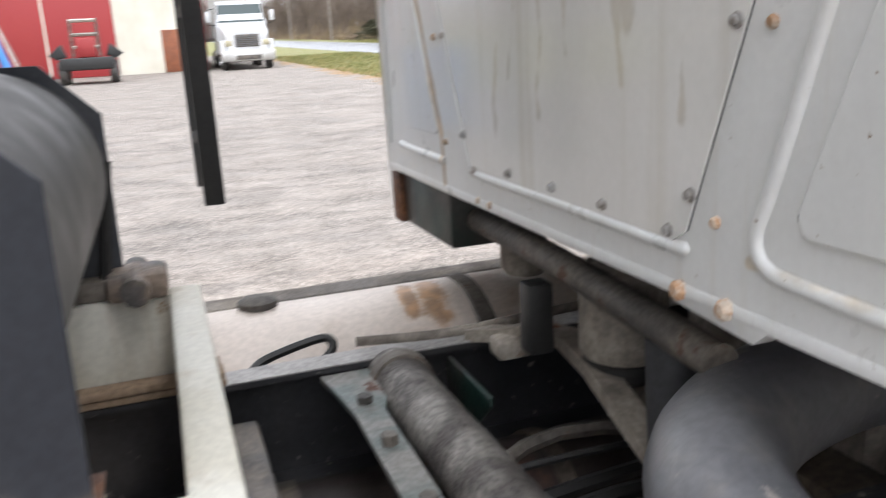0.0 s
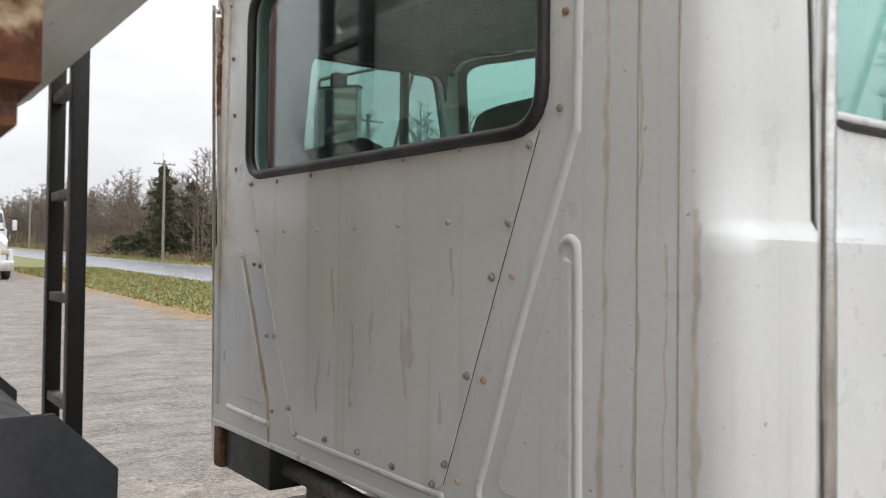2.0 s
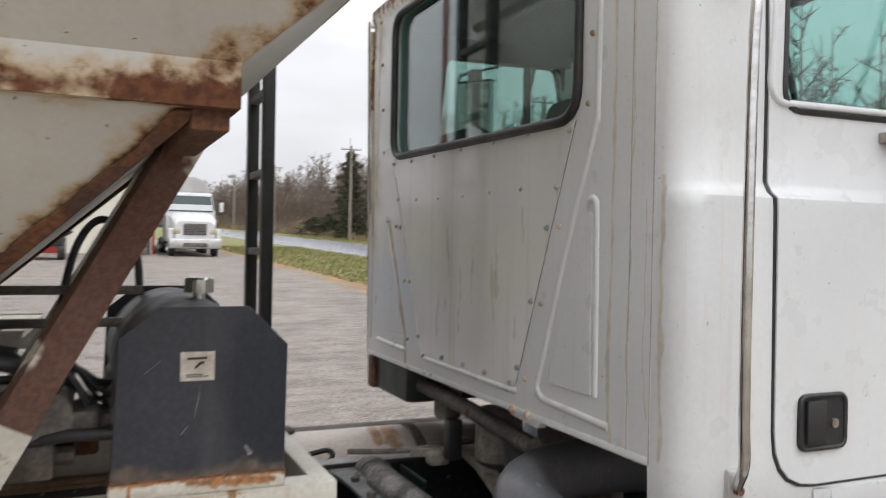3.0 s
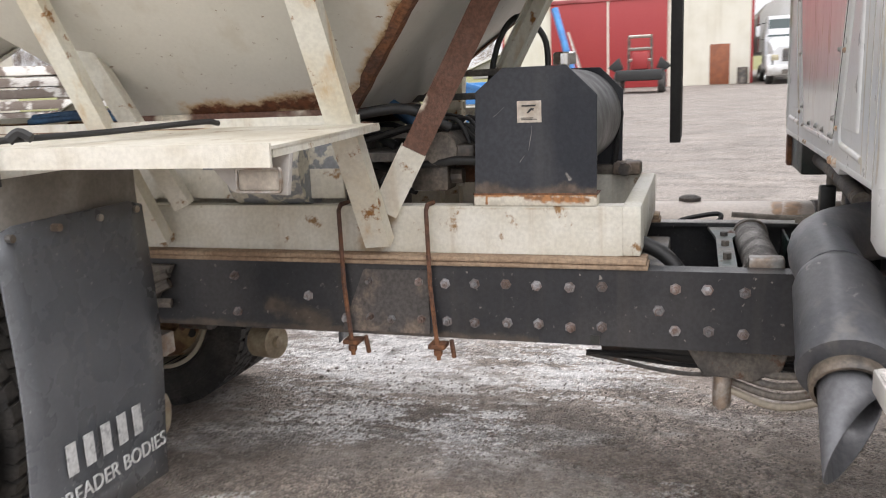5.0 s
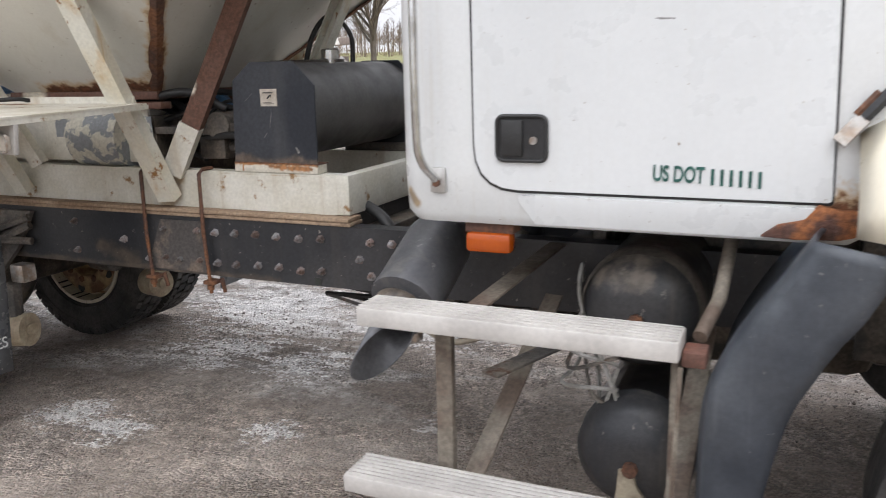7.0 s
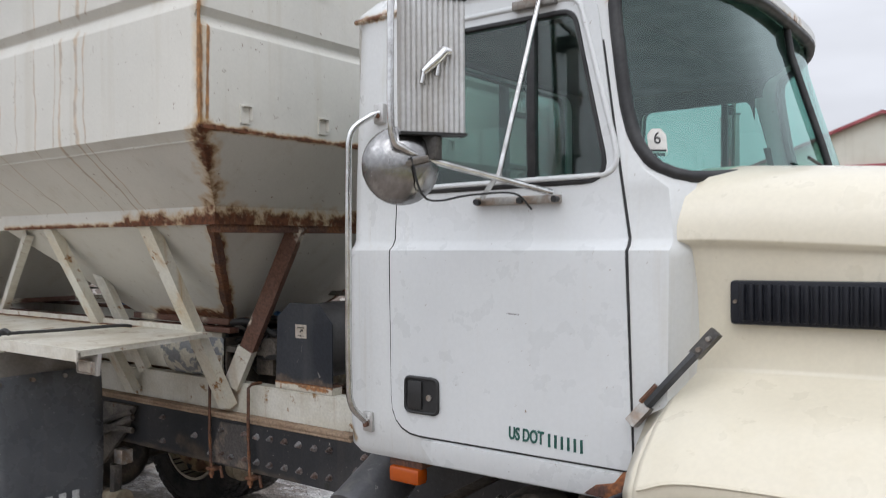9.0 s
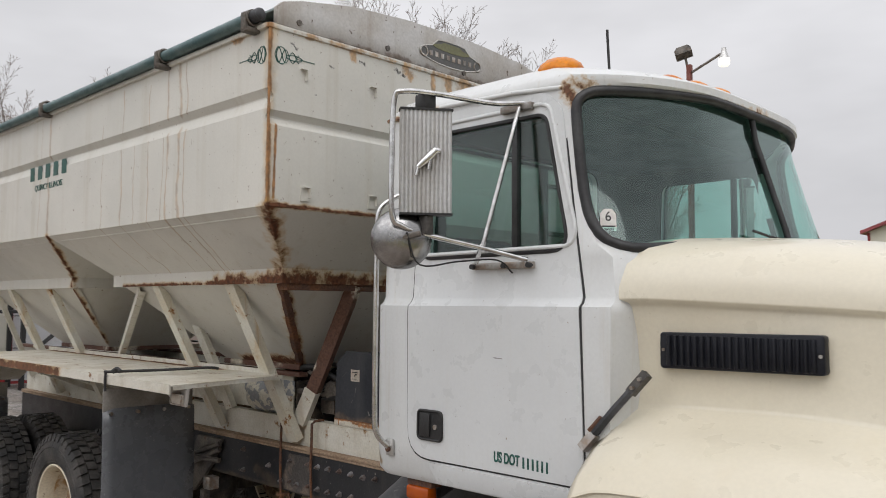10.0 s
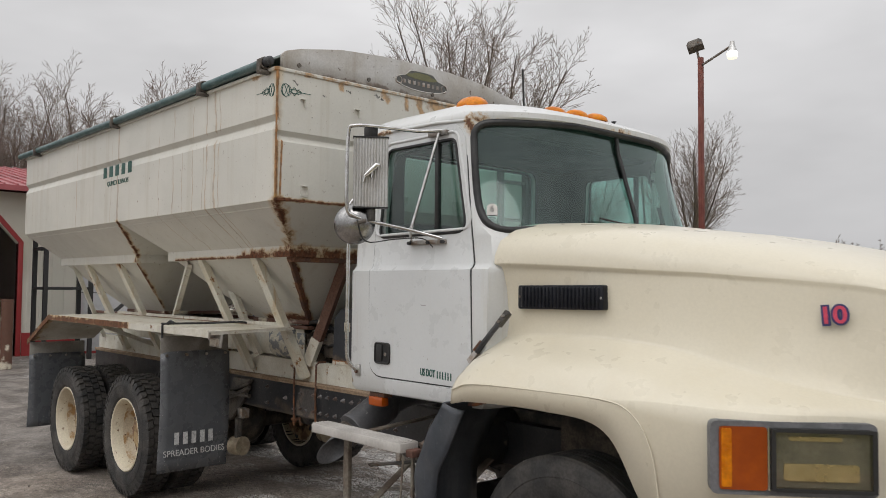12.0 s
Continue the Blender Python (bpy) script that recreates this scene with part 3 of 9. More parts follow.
M_TAN = mat("stained_tan_tank", (0.60, 0.53, 0.47), 0.42, 0.2, col2=(0.36, 0.25, 0.16), scale=3.0, lo=0.45, hi=0.68, grain=0.08, bump=0.1, marks=[((0.42, 0.21, 0.07), 0.5, 7.0, 0.8, [((0.0, 0.62, 1.06), (0.02, 0.85, 1.11), 0.035), ((-0.06, 0.66, 1.08), (-0.04, 0.85, 1.11), 0.02)], (0.0, 1.7))])
M_OSCREW = mat("orange_stained_screw", (0.34, 0.20, 0.11), 0.6, col2=(0.46, 0.40, 0.33), scale=60.0, each=0.3)

# ---- the truck ----
truck = thing("spreader_truck", (0, 0, 0), "old white conventional truck with an ivory hood, parked on wet gravel", "truck")
CAB_RINGS = [  # height, half width, side front x, centre front x, rear x
    (1.245, 1.045, 1.22, 1.30, 0.02), (1.275, 1.066, 1.26, 1.34, 0.004), (1.40, 1.072, 1.28, 1.38, 0.0), (1.98, 1.072, 1.29, 1.46, 0.0), (2.008, 1.070, 1.29, 1.47, 0.0), (2.022, 1.052, 1.29, 1.48, 0.0),
    (2.045, 1.038, 1.29, 1.49, 0.0), (2.19, 1.033, 1.275, 1.53, 0.0), (2.25, 1.031, 1.195, 1.53, 0.0), (2.36, 1.026, 1.130, 1.50, 0.0), (2.45, 1.021, 1.105, 1.472, 0.0), (2.56, 1.014, 1.088, 1.437, 0.0), (2.70, 1.005, 1.070, 1.395, 0.0), (2.86, 0.996, 1.055, 1.345, 0.0),
    (2.885, 0.998, 1.065, 1.388, -0.012), (2.915, 0.992, 1.065, 1.388, -0.014), (2.93, 0.978, 1.045, 1.370, 0.0), (2.968, 0.94, 0.97, 1.28, 0.025), (3.015, 0.84, 0.87, 1.13, 0.09), (3.055, 0.66, 0.73, 0.96, 0.19), (3.075, 0.36, 0.55, 0.72, 0.34),
]


BOW = 3.6          # how squarely the cab's front turns into its sides


def cab_outline(w, xs, xc, xr, o=0.0, r=0.085, nf=30):
    w, xs, xc, xr = w + o, xs + o, xc + o, xr - o
    pts = []
    for j in range(7):
        a = radians(180 + 90 * j / 6)
        pts.append((xr + r + r * math.cos(a), -(w - r) + r * math.sin(a)))
    for q in (0.15, 0.4, 0.65, 0.85):
        pts.append((xr + r + (xs - xr - r) * q, -w))
    for j in range(nf + 1):
        y = w * math.sin(math.pi * (j / nf - 0.5))
        pts.append((xs + (xc - xs) * (1 - abs(y / w) ** BOW), y))
    return pts + [(x, -y) for x, y in pts[:11]][::-1]


def cab_solid(o=0.0, z0=0.0, z1=9.0, z_off=0.0):
    bm = B()
    rings = [[(x, y, z + z_off) for x, y in cab_outline(w, xs, xc, xr, o)] for z, w, xs, xc, xr in CAB_RINGS if z0 <= z <= z1]
    loft(bm, rings)
    return bm


def cab_at(z):
    for a, b in zip(CAB_RINGS, CAB_RINGS[1:]):
        if a[0] <= z <= b[0]:
            t = (z - a[0]) / (b[0] - a[0])
            return [p + (q - p) * t for p, q in zip(a[1:], b[1:])]
    return CAB_RINGS[-1][1:]


def screen_x(y, z, o=0.0):
    w, xs, xc, xr = cab_at(z)
    return xs + (xc - xs) * (1 - min(abs(y) / w, 1) ** BOW) + o


REAR_WIN = rounded([(-0.645, 2.225), (0.735, 2.245), (0.735, 2.83), (-0.645, 2.83)], 0.09)
SIDE_WIN = rounded([(0.30, 2.215), (1.090, 2.222), (0.958, 2.772), (0.335, 2.772)], [0.05, 0.07, 0.06, 0.06])
def fine(pts, d=0.03):
    """A closed outline with points no further apart than d."""
    out = []
    for a, b in zip(pts, pts[1:] + pts[:1]):
        a, b = Vector(a), Vector(b)
        n = max(1, math.ceil((b - a).length / d))
        out += [tuple(a.lerp(b, k / n)) for k in range(n)]
    return out


SCREEN = fine(rounded([(-1.016, 2.215), (-0.5, 2.258), (0.5, 2.258), (1.016, 2.215), (0.978, 2.848), (0.4, 2.872), (-0.4, 2.872), (-0.978, 2.848)], [0.09, 0, 0, 0.09, 0.09, 0, 0, 0.09]))
DOOR = rounded([(0.252, 1.352), (1.178, 1.352), (1.155, 2.03), (1.035, 2.80), (0.95, 2.862), (0.275, 2.862), (0.248, 2.02)], [0.13, 0.012, 0.2, 0.12, 0.10, 0.06, 0.2])

body = cab_solid()
inner = cab_solid(-0.055, 1.44, 2.90, -0.01)
body = cut(body, inner)
c = B(); box(c, (-0.2, -0.95, 1.1), (1.1, 0.95, 1.40)); body = cut(body, c, keep=True)
c = B(); prism(c, REAR_WIN, "x", -0.2, 0.2); body = cut(body, c, keep=True)
c = B(); prism(c, SIDE_WIN, "y", -1.3, 1.3); body = cut(body, c, keep=True)
c = B(); prism(c, SCREEN, "x", 0.97, 1.9); body = cut(body, c, keep=True)
cab = part("cab", body, M_CAB, truck, "white cab with rust streaks", smooth=44)
# dark lining inside
lin = cab_solid(-0.053, 1.44, 2.90, -0.012)
hollow = cab_solid(-0.064, 1.44, 2.90, 0.0)
for v in hollow.verts:
    v.co.z = 1.985 + (v.co.z - 1.98) * (2.858 - 1.985) / (2.885 - 1.98)
lin = cut(lin, hollow)
c = B(); prism(c, REAR_WIN, "x", -0.2, 0.2); lin = cut(lin, c, keep=True)
c = B(); prism(c, [(0.68 + (x - 0.68) * 0.955, 2.49 + (z - 2.49) * 0.94) for x, z in SIDE_WIN], "y", -1.3, 1.3); lin = cut(lin, c, keep=True)
c = B(); prism(c, [(y * 0.965, 2.55 + (z - 2.55) * 0.97) for y, z in SCREEN], "x", 0.97, 1.9); lin = cut(lin, c, keep=True)
part("cab_lining", lin, M_INT, truck, "dark grey cab lining", smooth=32)

for side in (-1, 1):
    # door, with its dark seal in the gap
    d = cut(cab_solid(0.007), (lambda q: (prism(q, DOOR, "y", side * 1.2, side * 1.0), q)[1])(B()), "INTERSECT")
    d = cut(d, (lambda q: (prism(q, SIDE_WIN, "y", -1.3, 1.3), q)[1])(B()))
    door = part("door", d, M_DOOR, truck, "white cab door" , smooth=32)
    cen = Vector((0.7, 2.1))
    big = [tuple(Vector(p) + (Vector(p) - cen).normalized() * 0.009) for p in DOOR]
    s = cut(cab_solid(0.0025), (lambda q: (prism(q, big, "y", side * 1.2, side * 1.01), q)[1])(B()), "INTERSECT")
    s = cut(s, (lambda q: (prism(q, SIDE_WIN, "y", -1.3, 1.3), q)[1])(B()))
    part("door_seal", s, M_GASKET, door, "black rubber door seal", smooth=0)
    # side glass with rubber
    g = B(); prism(g, SIDE_WIN, "y", side * 0.992, side * 0.997); gl = part("side_window", g, M_GLASS2, door, "green tinted side glass", smooth=0)
    gl.visible_shadow = False
    g = B()
    tube(g, [(x, side * (cab_at(z)[0] + 0.004), z) for x, z in SIDE_WIN], 0.010, 6, closed=True)
    part("window_rubber", g, M_GASKET, door, smooth=60)
    g = B(); box(g, (0.785, side * 0.985, 2.225), (0.815, side * 1.012, 2.765), 0.004); part("vent_window_bar", g, M_GASKET, door)
    # raised frame round the side window
    fr = [tuple(Vector(p) + (Vector(p) - cen).normalized() * 0.045) for p in SIDE_WIN]
    g = B(); tube(g, [(x, side * (cab_at(min(z, 2.86))[0] + 0.006), z) for x, z in fr], 0.010, 6, closed=True); part("window_surround", g, M_DOOR, door, smooth=80)
    # latch pocket and paddle
    g = B(); prism(g, rounded([(0.318, 1.432), (0.468, 1.432), (0.468, 1.562), (0.318, 1.562)], 0.025), "y", side * 1.070, side * 1.0845); h = part("door_handle", g, M_GASKET, door, "black recessed paddle handle")
    g = B(); tube(g, [(x, side * 1.0845, z) for x, z in rounded([(0.322, 1.436), (0.464, 1.436), (0.464, 1.558), (0.322, 1.558)], 0.022)], 0.006, 6, closed=True); part("handle_rim", g, M_INK, h, smooth=80)
    g = B(); box(g, (0.338, side * 1.083, 1.448), (0.398, side * 1.093, 1.548), 0.005); part("paddle", g, M_INK, h)
    g = B(); cyl(g, (0.428, side * 1.08, 1.492), (0.428, side * 1.090, 1.492), 0.011, n=14); part("lock", g, M_STEEL, h, "small metal key lock")
    # sill cover below the door
    g = B(); loft(g, [[(x, side * y, z) for y, z in ((1.03, 1.25), (1.066, 1.255), (1.080, 1.30), (1.082, 1.338), (1.03, 1.338))] for x in (0.43, 1.14)]); 
    loft(g, [[(0.38, side * 1.05, 1.338), (0.38, side * 1.074, 1.338), (0.38, side * 1.074, 1.32)], [(0.43, side * 1.03, 1.25), (0.43, side * 1.082, 1.338), (0.43, side * 1.066, 1.255)]])
    part("sill_cover", g, M_DOOR, truck)
    # grab handle behind the door
    g = B(); tube(g, curve_through([(0.165, side * 1.035, 2.52), (0.145, side * 1.075, 2.50), (0.115, side * 1.135, 2.44), (0.105, side * 1.14, 2.3), (0.10, side * 1.14, 1.9), (0.10, side * 1.14, 1.55), (0.108, side * 1.135, 1.44), (0.135, side * 1.09, 1.375)], 5), 0.0125, 10)
    grab = part("grab_handle", g, M_CHROME, truck, "long worn chrome grab handle", smooth=60)
    for z, x in ((2.52, 0.163), (1.375, 0.137)):
        g = B(); box(g, (x - 0.024, side * 1.066 if z < 2 else side * 1.012, z - 0.04), (x + 0.024, side * 1.084 if z < 2 else side * 1.04, z + 0.035), 0.006); part("handle_foot", g, M_ALU, grab)
        g = B(); cyl(g, (x, side * (1.07 if z < 2 else 1.03), z - 0.01), (x, side * (1.098 if z < 2 else 1.052), z - 0.01), 0.011, n=6); part("bolt", g, M_RUST, grab)
    # marker lamp under the door
    g = B(); box(g, (0.205, side * 0.985, 1.155), (0.345, side * 1.045, 1.215), 0.012); mk = part("side_marker_lamp", g, M_AMBER, truck, "orange side marker lamp")
    g = B(); box(g, (0.20, side * 0.96, 1.213), (0.35, side * 1.03, 1.245), 0.004); part("lamp_bracket", g, M_RUST, mk)

M_CORNER = mat("flaking_orange_rust", (0.27, 0.10, 0.035), 0.8, col2=(0.09, 0.042, 0.03), scale=13.0, lo=0.42, hi=0.58, grain=0.3, bump=0.5, rust=((0.58, 0.57, 0.54), -0.02, 15.0))
# rusted-out corner below the front of the door
g = B(); prism(g, [(1.02, 1.262), (1.10, 1.258), (1.20, 1.262), (1.285, 1.285), (1.29, 1.34), (1.20, 1.335), (1.15, 1.348), (1.12, 1.31), (1.06, 1.295)], "y", -1.0865, -1.06, 0.004); part("rusted_corner", g, M_CORNER, truck, "rusted through cab corner")

# windscreen in two halves, its rubber and the divider bar
for a, b in ((-1, 0), (0, 1)):
    g = B()
    rows = []
    for k in range(7):
        z = 2.225 + (2.868 - 2.225) * k / 6
        hw = 1.014 + (0.976 - 1.014) * k / 6
        ys = [hw * math.sin(math.pi / 2 * (a + (b - a) * j / 18)) for j in range(19)]
        rows.append([(screen_x(y, z, -0.016), y, z) for y in ys])
    loft(g, rows, closed=False)
    gl = part("windscreen", g, M_GLASS, truck, "tinted windscreen half", smooth=80)
    gl.visible_shadow = False
g = B(); tube(g, [(screen_x(y, z, 0.002), y, z) for y, z in SCREEN], 0.022, 8, closed=True); part("windscreen_rubber", g, M_GASKET, truck, smooth=70)
g = B(); tube(g, [(screen_x(0, z, -0.004), 0, z) for z in (2.26, 2.4, 2.6, 2.75, 2.87)], 0.014, 8); part("windscreen_bar", g, M_GASKET, truck, smooth=70)
g = B(); prism(g, REAR_WIN, "x", 0.018, 0.023); gl = part("rear_window", g, M_GLASS2, truck, "green tinted rear glass", smooth=0); gl.visible_shadow = False
g = B(); tube(g, [(-0.004, y, z) for y, z in REAR_WIN], 0.0155, 8, closed=True); part("rear_window_rubber", g, M_GASKET, truck, smooth=70)
for y0, s in ((-0.10, 1), (0.52, 1)):
    g = B(); tube(g, curve_through([(screen_x(y0 + 0.3, 2.24, 0.02), y0 + 0.3, 2.235), (screen_x(y0 + 0.1, 2.29, 0.03), y0 + 0.12, 2.275), (screen_x(y0, 2.30, 0.02), y0 - 0.1, 2.295)]), 0.008, 6)
    wp = part("wiper", g, M_INK, truck, "black wiper arm")
    g = B(); tube(g, [(screen_x(y0 - 0.28, 2.30, 0.012), y0 - 0.28, 2.315), (screen_x(y0 + 0.15, 2.28, 0.012), y0 + 0.15, 2.275)], 0.006, 6); part("wiper_blade", g, M_INK, wp)
# inspection sticker
ymid = -0.962
right = Vector((screen_x(-0.94, 2.33) - screen_x(-0.985, 2.33), 0.045, 0)).normalized()
g = B(); prism(g, rounded([(-0.03, -0.045), (0.03, -0.045), (0.03, 0.025), (0.015, 0.045), (-0.015, 0.045), (-0.03, 0.025)], 0.008), "z", -0.001, 0.001)
at = Vector((screen_x(ymid, 2.335, -0.008), ymid, 2.335))
fm = facing(at, right, (-0.33, 0, 1))
bmesh.ops.transform(g, matrix=fm, verts=g.verts)
stk = part("windscreen_sticker", g, M_PAPER, truck, "small white windscreen sticker", smooth=0)
lettering("sticker_number", "6", 0.055, fm @ Matrix.Translation((0, 0.012, 0.002)), M_INK, stk, squeeze=0.9)
g = B(); box(g, (-0.02, -0.045, 0.0015), (0.02, -0.035, 0.0025)); box(g, (-0.025, -0.03, 0.0015), (0.025, -0.024, 0.0025)); bmesh.ops.transform(g, matrix=fm, verts=g.verts); part("sticker_print", g, M_INK, stk, smooth=0)

M_SEAM = mat("grimy_seam_paint", (0.36, 0.34, 0.30), 0.6, col2=(0.48, 0.46, 0.42), scale=6.0)
# rear wall: riveted sheet, pressed beads, seams, screws
M_RIVET = mat("pale_zinc_rivet", (0.52, 0.52, 0.51), 0.4, 0.3, col2=(0.36, 0.33, 0.30), scale=60.0, grain=0.1, each=0.3)
SHEET = [(0.372, 1.472), (-0.312, 1.468), (-0.338, 1.484), (-0.632, 2.222), (0.735, 2.238), (0.402, 1.490)]
g = B(); prism(g, SHEET, "x", -0.004, 0.01); sheet = part("rear_sheet", g, M_PANEL, truck, "grey riveted sheet panel with dirt streaks", smooth=0)
g = B()
for path in ([(0.0, -0.738, 2.86), (0.0, -0.731, 2.27), (0.0, -0.716, 2.18), (0.0, -0.59, 1.865), (0.0, -0.487, 1.575), (0.0, -0.462, 1.512), (0.0, -0.464, 1.484), (0.0, -0.482, 1.468), (0.0, -0.52, 1.462), (0.0, -0.68, 1.456), (0.0, -0.80, 1.450)],
             [(0.0, 0.705, 2.16), (0.0, 0.42, 1.53), (0.0, 0.398, 1.485), (0.0, 0.365, 1.464), (0.0, 0.0, 1.462), (0.0, -0.30, 1.459), (0.006, -0.332, 1.464), (0.02, -0.352, 1.482)],
             [(0.0, -0.741, 1.515), (0.0, -0.738, 1.8), (0.0, -0.735, 1.978), (0.0, -0.727, 2.006), (0.0, -0.711, 2.012), (0.004, -0.694, 1.998), (0.02, -0.672, 1.94)],
             [(0.0, 0.875, 1.476), (0.0, 0.80, 1.472), (0.0, 0.56, 1.468)], [(0.0, 0.955, 2.84), (0.0, 0.955, 1.47)], [(0.0, 0.80, 2.0), (0.0, 0.79, 1.98)]):
    tube(g, [(p.x + 0.003, p.y, p.z) for p in curve_through(path, 6)], 0.0108, 10)
part("pressed_bead", g, M_CAB, truck, smooth=80)
g = B(); prism(g, rounded([(-0.725, 1.512), (-0.722, 1.97), (-0.70, 1.985), (-0.52, 1.535), (-0.535, 1.512)], 0.012), "x", -0.005, 0.01, 0.004); part("pressed_panel", g, M_CAB, truck, smooth=20)
g = B(); prism(g, rounded([(0.80, 1.525), (0.835, 1.95), (0.80, 2.0), (0.585, 1.525)], 0.02), "x", -0.004, 0.01, 0.003); part("pressed_panel", g, M_CAB, truck, smooth=20)
for y, z0 in ((-0.872, 1.40), (-0.955, 1.40), (0.99, 1.42)):
    g = B(); box(g, (-0.0015, y - 0.0014, z0), (0.01, y + 0.0014, 2.9)); part("panel_seam", g, M_SEAM, truck, smooth=0)
g = B(); prism(g, [(-0.3375, 1.484), (-0.6315, 2.222), (-0.6335, 2.222), (-0.3395, 1.484)], "x", -0.0012, 0.01); part("sheet_gap", g, M_GASKET, truck, smooth=0)
g = B(); lathe(g, [(0.0065, 0.0), (0.0065, 0.002), (0.0045, 0.005), (0.0, 0.006)], (0, 0, 0), (-1, 0, 0), 8)
rivet = part("rivet", g, M_RIVET, truck, local=True); rivet.matrix_basis = pose(-0.004, 0.47, 2.06)
for y in (0.258, 0.052, -0.152, -0.350):
    again("rivet", rivet, pose(-0.004, y, 2.056), truck)
for y in (0.526, 0.30, 0.071, -0.170, -0.388):
    again("rivet", rivet, pose(-0.004, y, 2.212), truck)
g = B(); lathe(g, [(0.0095, 0.0), (0.0095, 0.003), (0.006, 0.004), (0.006, 0.009), (0.0, 0.010)], (0, 0, 0), (-1, 0, 0), 8)
screw = part("screw", g, M_RIVET, truck, "weathered hex screw", local=True); screw.matrix_basis = pose(-0.004, 0.37, 1.472)
for y, z in ((0.195, 1.488), (0.018, 1.488), (-0.142, 1.486), (-0.305, 1.480), (-0.350, 1.532), (-0.424, 1.732), (-0.503, 1.940), (-0.552, 2.050), (-0.61, 2.197), (0.418, 1.540), (0.517, 1.741), (0.634, 1.955), (0.661, 2.068), (0.72, 2.218)):
    again("screw", screw, pose(-0.004, y, z), truck)
g = B(); lathe(g, [(0.008, 0.0), (0.008, 0.003), (0.005, 0.007), (0.0, 0.008)], (0, 0, 0), (-1, 0, 0), 8)
rs = part("rusty_screw", g, M_OSCREW, truck, "rusted screw", local=True); rs.matrix_basis = pose(0, -0.474, 1.728)
for y, z in ((-0.560, 1.944), (-0.392, 1.505), (-0.688, 2.257), (-0.70, 2.434), (-0.70, 2.62), (0.541, 1.514), (0.587, 1.74), (0.69, 1.96), (0.833, 2.278), (0.843, 2.463), (0.854, 2.661), (0.865, 2.85), (0.30, 1.41), (0.36, 1.41)):
    again("rusty_screw", rs, pose(0, y, z), truck)
for y in (-0.325, -0.415):
    g = B(); lathe(g, [(0.014, 0.0), (0.014, 0.006), (0.009, 0.012), (0.0, 0.013)], (0, y, 1.405), (-1, 0, 0), 8); part("mount_bolt", g, M_OSCREW, truck, "rust-stained mounting bolt")
g = B(); prism(g, [(-0.29, 1.41), (-0.31, 1.385), (-0.46, 1.375), (-0.50, 1.41)], "x", 0.0, 0.03, 0.003); box(g, (-0.002, -0.95, 1.395), (0.05, 0.985, 1.415), 0.004); part("rear_sill", g, M_CAB, truck)
g = B(); box(g, (0.02, 0.60, 1.25), (0.5, 0.95, 1.40), 0.01); part("cab_floor_box", g, M_GREEN, truck, "dark green underfloor box")
g = B(); box(g, (0.0, 0.93, 1.25), (0.12, 0.985, 1.40), 0.01); part("rusty_floor_end", g, M_RUST, truck)
g = B(); box(g, (0.07, -0.94, 1.372), (1.0, 0.60, 1.395), 0.004); part("cab_floor", g, M_GREASE, truck, "grimy underside of the cab floor")

# roof: drip rails, clearance lamps, beacon, aerial
for side in (-1, 1):
    g = B(); tube(g, [(0.02, side * 1.0, 2.885), (0.4, side * 1.003, 2.895), (0.8, side * 1.003, 2.885), (1.03, side * 0.995, 2.868)], 0.010, 6); part("drip_rail", g, M_CAB, truck, smooth=70)
def clearance_lamp(x, y, z, s=1.0):
    g = B(); lathe(g, [(0.085 * s, 0.0), (0.085 * s, 0.012), (0.07 * s, 0.030 * s), (0.035 * s, 0.042 * s), (0.0, 0.045 * s)], (x, y, z), (0.12, 0, 1), 16)
    for v in g.verts:
        v.co.x = x + (v.co.x - x) * 0.75
    return part("clearance_lamp", g, M_BEACON, truck, "orange roof clearance lamp", smooth=60)
for x, y, z in ((1.13, -0.32, 2.992), (1.16, -0.14, 2.996), (1.18, 0.04, 2.996), (0.98, 0.72, 2.972)):
    clearance_lamp(x, y, z)
g = B(); lathe(g, [(0.098, 0.0), (0.098, 0.016), (0.086, 0.036), (0.056, 0.056), (0.028, 0.064), (0.0, 0.066)], (0.875, -0.79, 3.0), (0.1, -0.2, 1), 20); part("roof_beacon", g, M_BEACON, truck, "orange-yellow roof beacon lamp", smooth=50)
g = B(); tube(g, [(0.7, -0.12, 3.02), (0.69, -0.12, 3.2), (0.68, -0.12, 3.40)], 0.007, 6); part("aerial", g, M_INK, truck, "short black whip aerial")
g = B(); lathe(g, [(0.035, 0), (0.035, 0.03), (0.012, 0.05), (0.01, 0.07), (0.02, 0.08), (0, 0.085)], (1.02, 0.45, 2.99), (0, 0, 1), 10); part("roof_vent", g, M_INK, truck)
for x, y in ((0.55, -0.9), (0.95, -0.92), (1.12, -0.6), (1.18, 0.3)):
    g = B(); lathe(g, [(0.012, 0), (0.012, 0.008), (0, 0.018)], (x, y, 2.955 if abs(y) > 0.85 else 2.965), (0, 0, 1), 8); part("roof_screw", g, M_STEEL, truck)

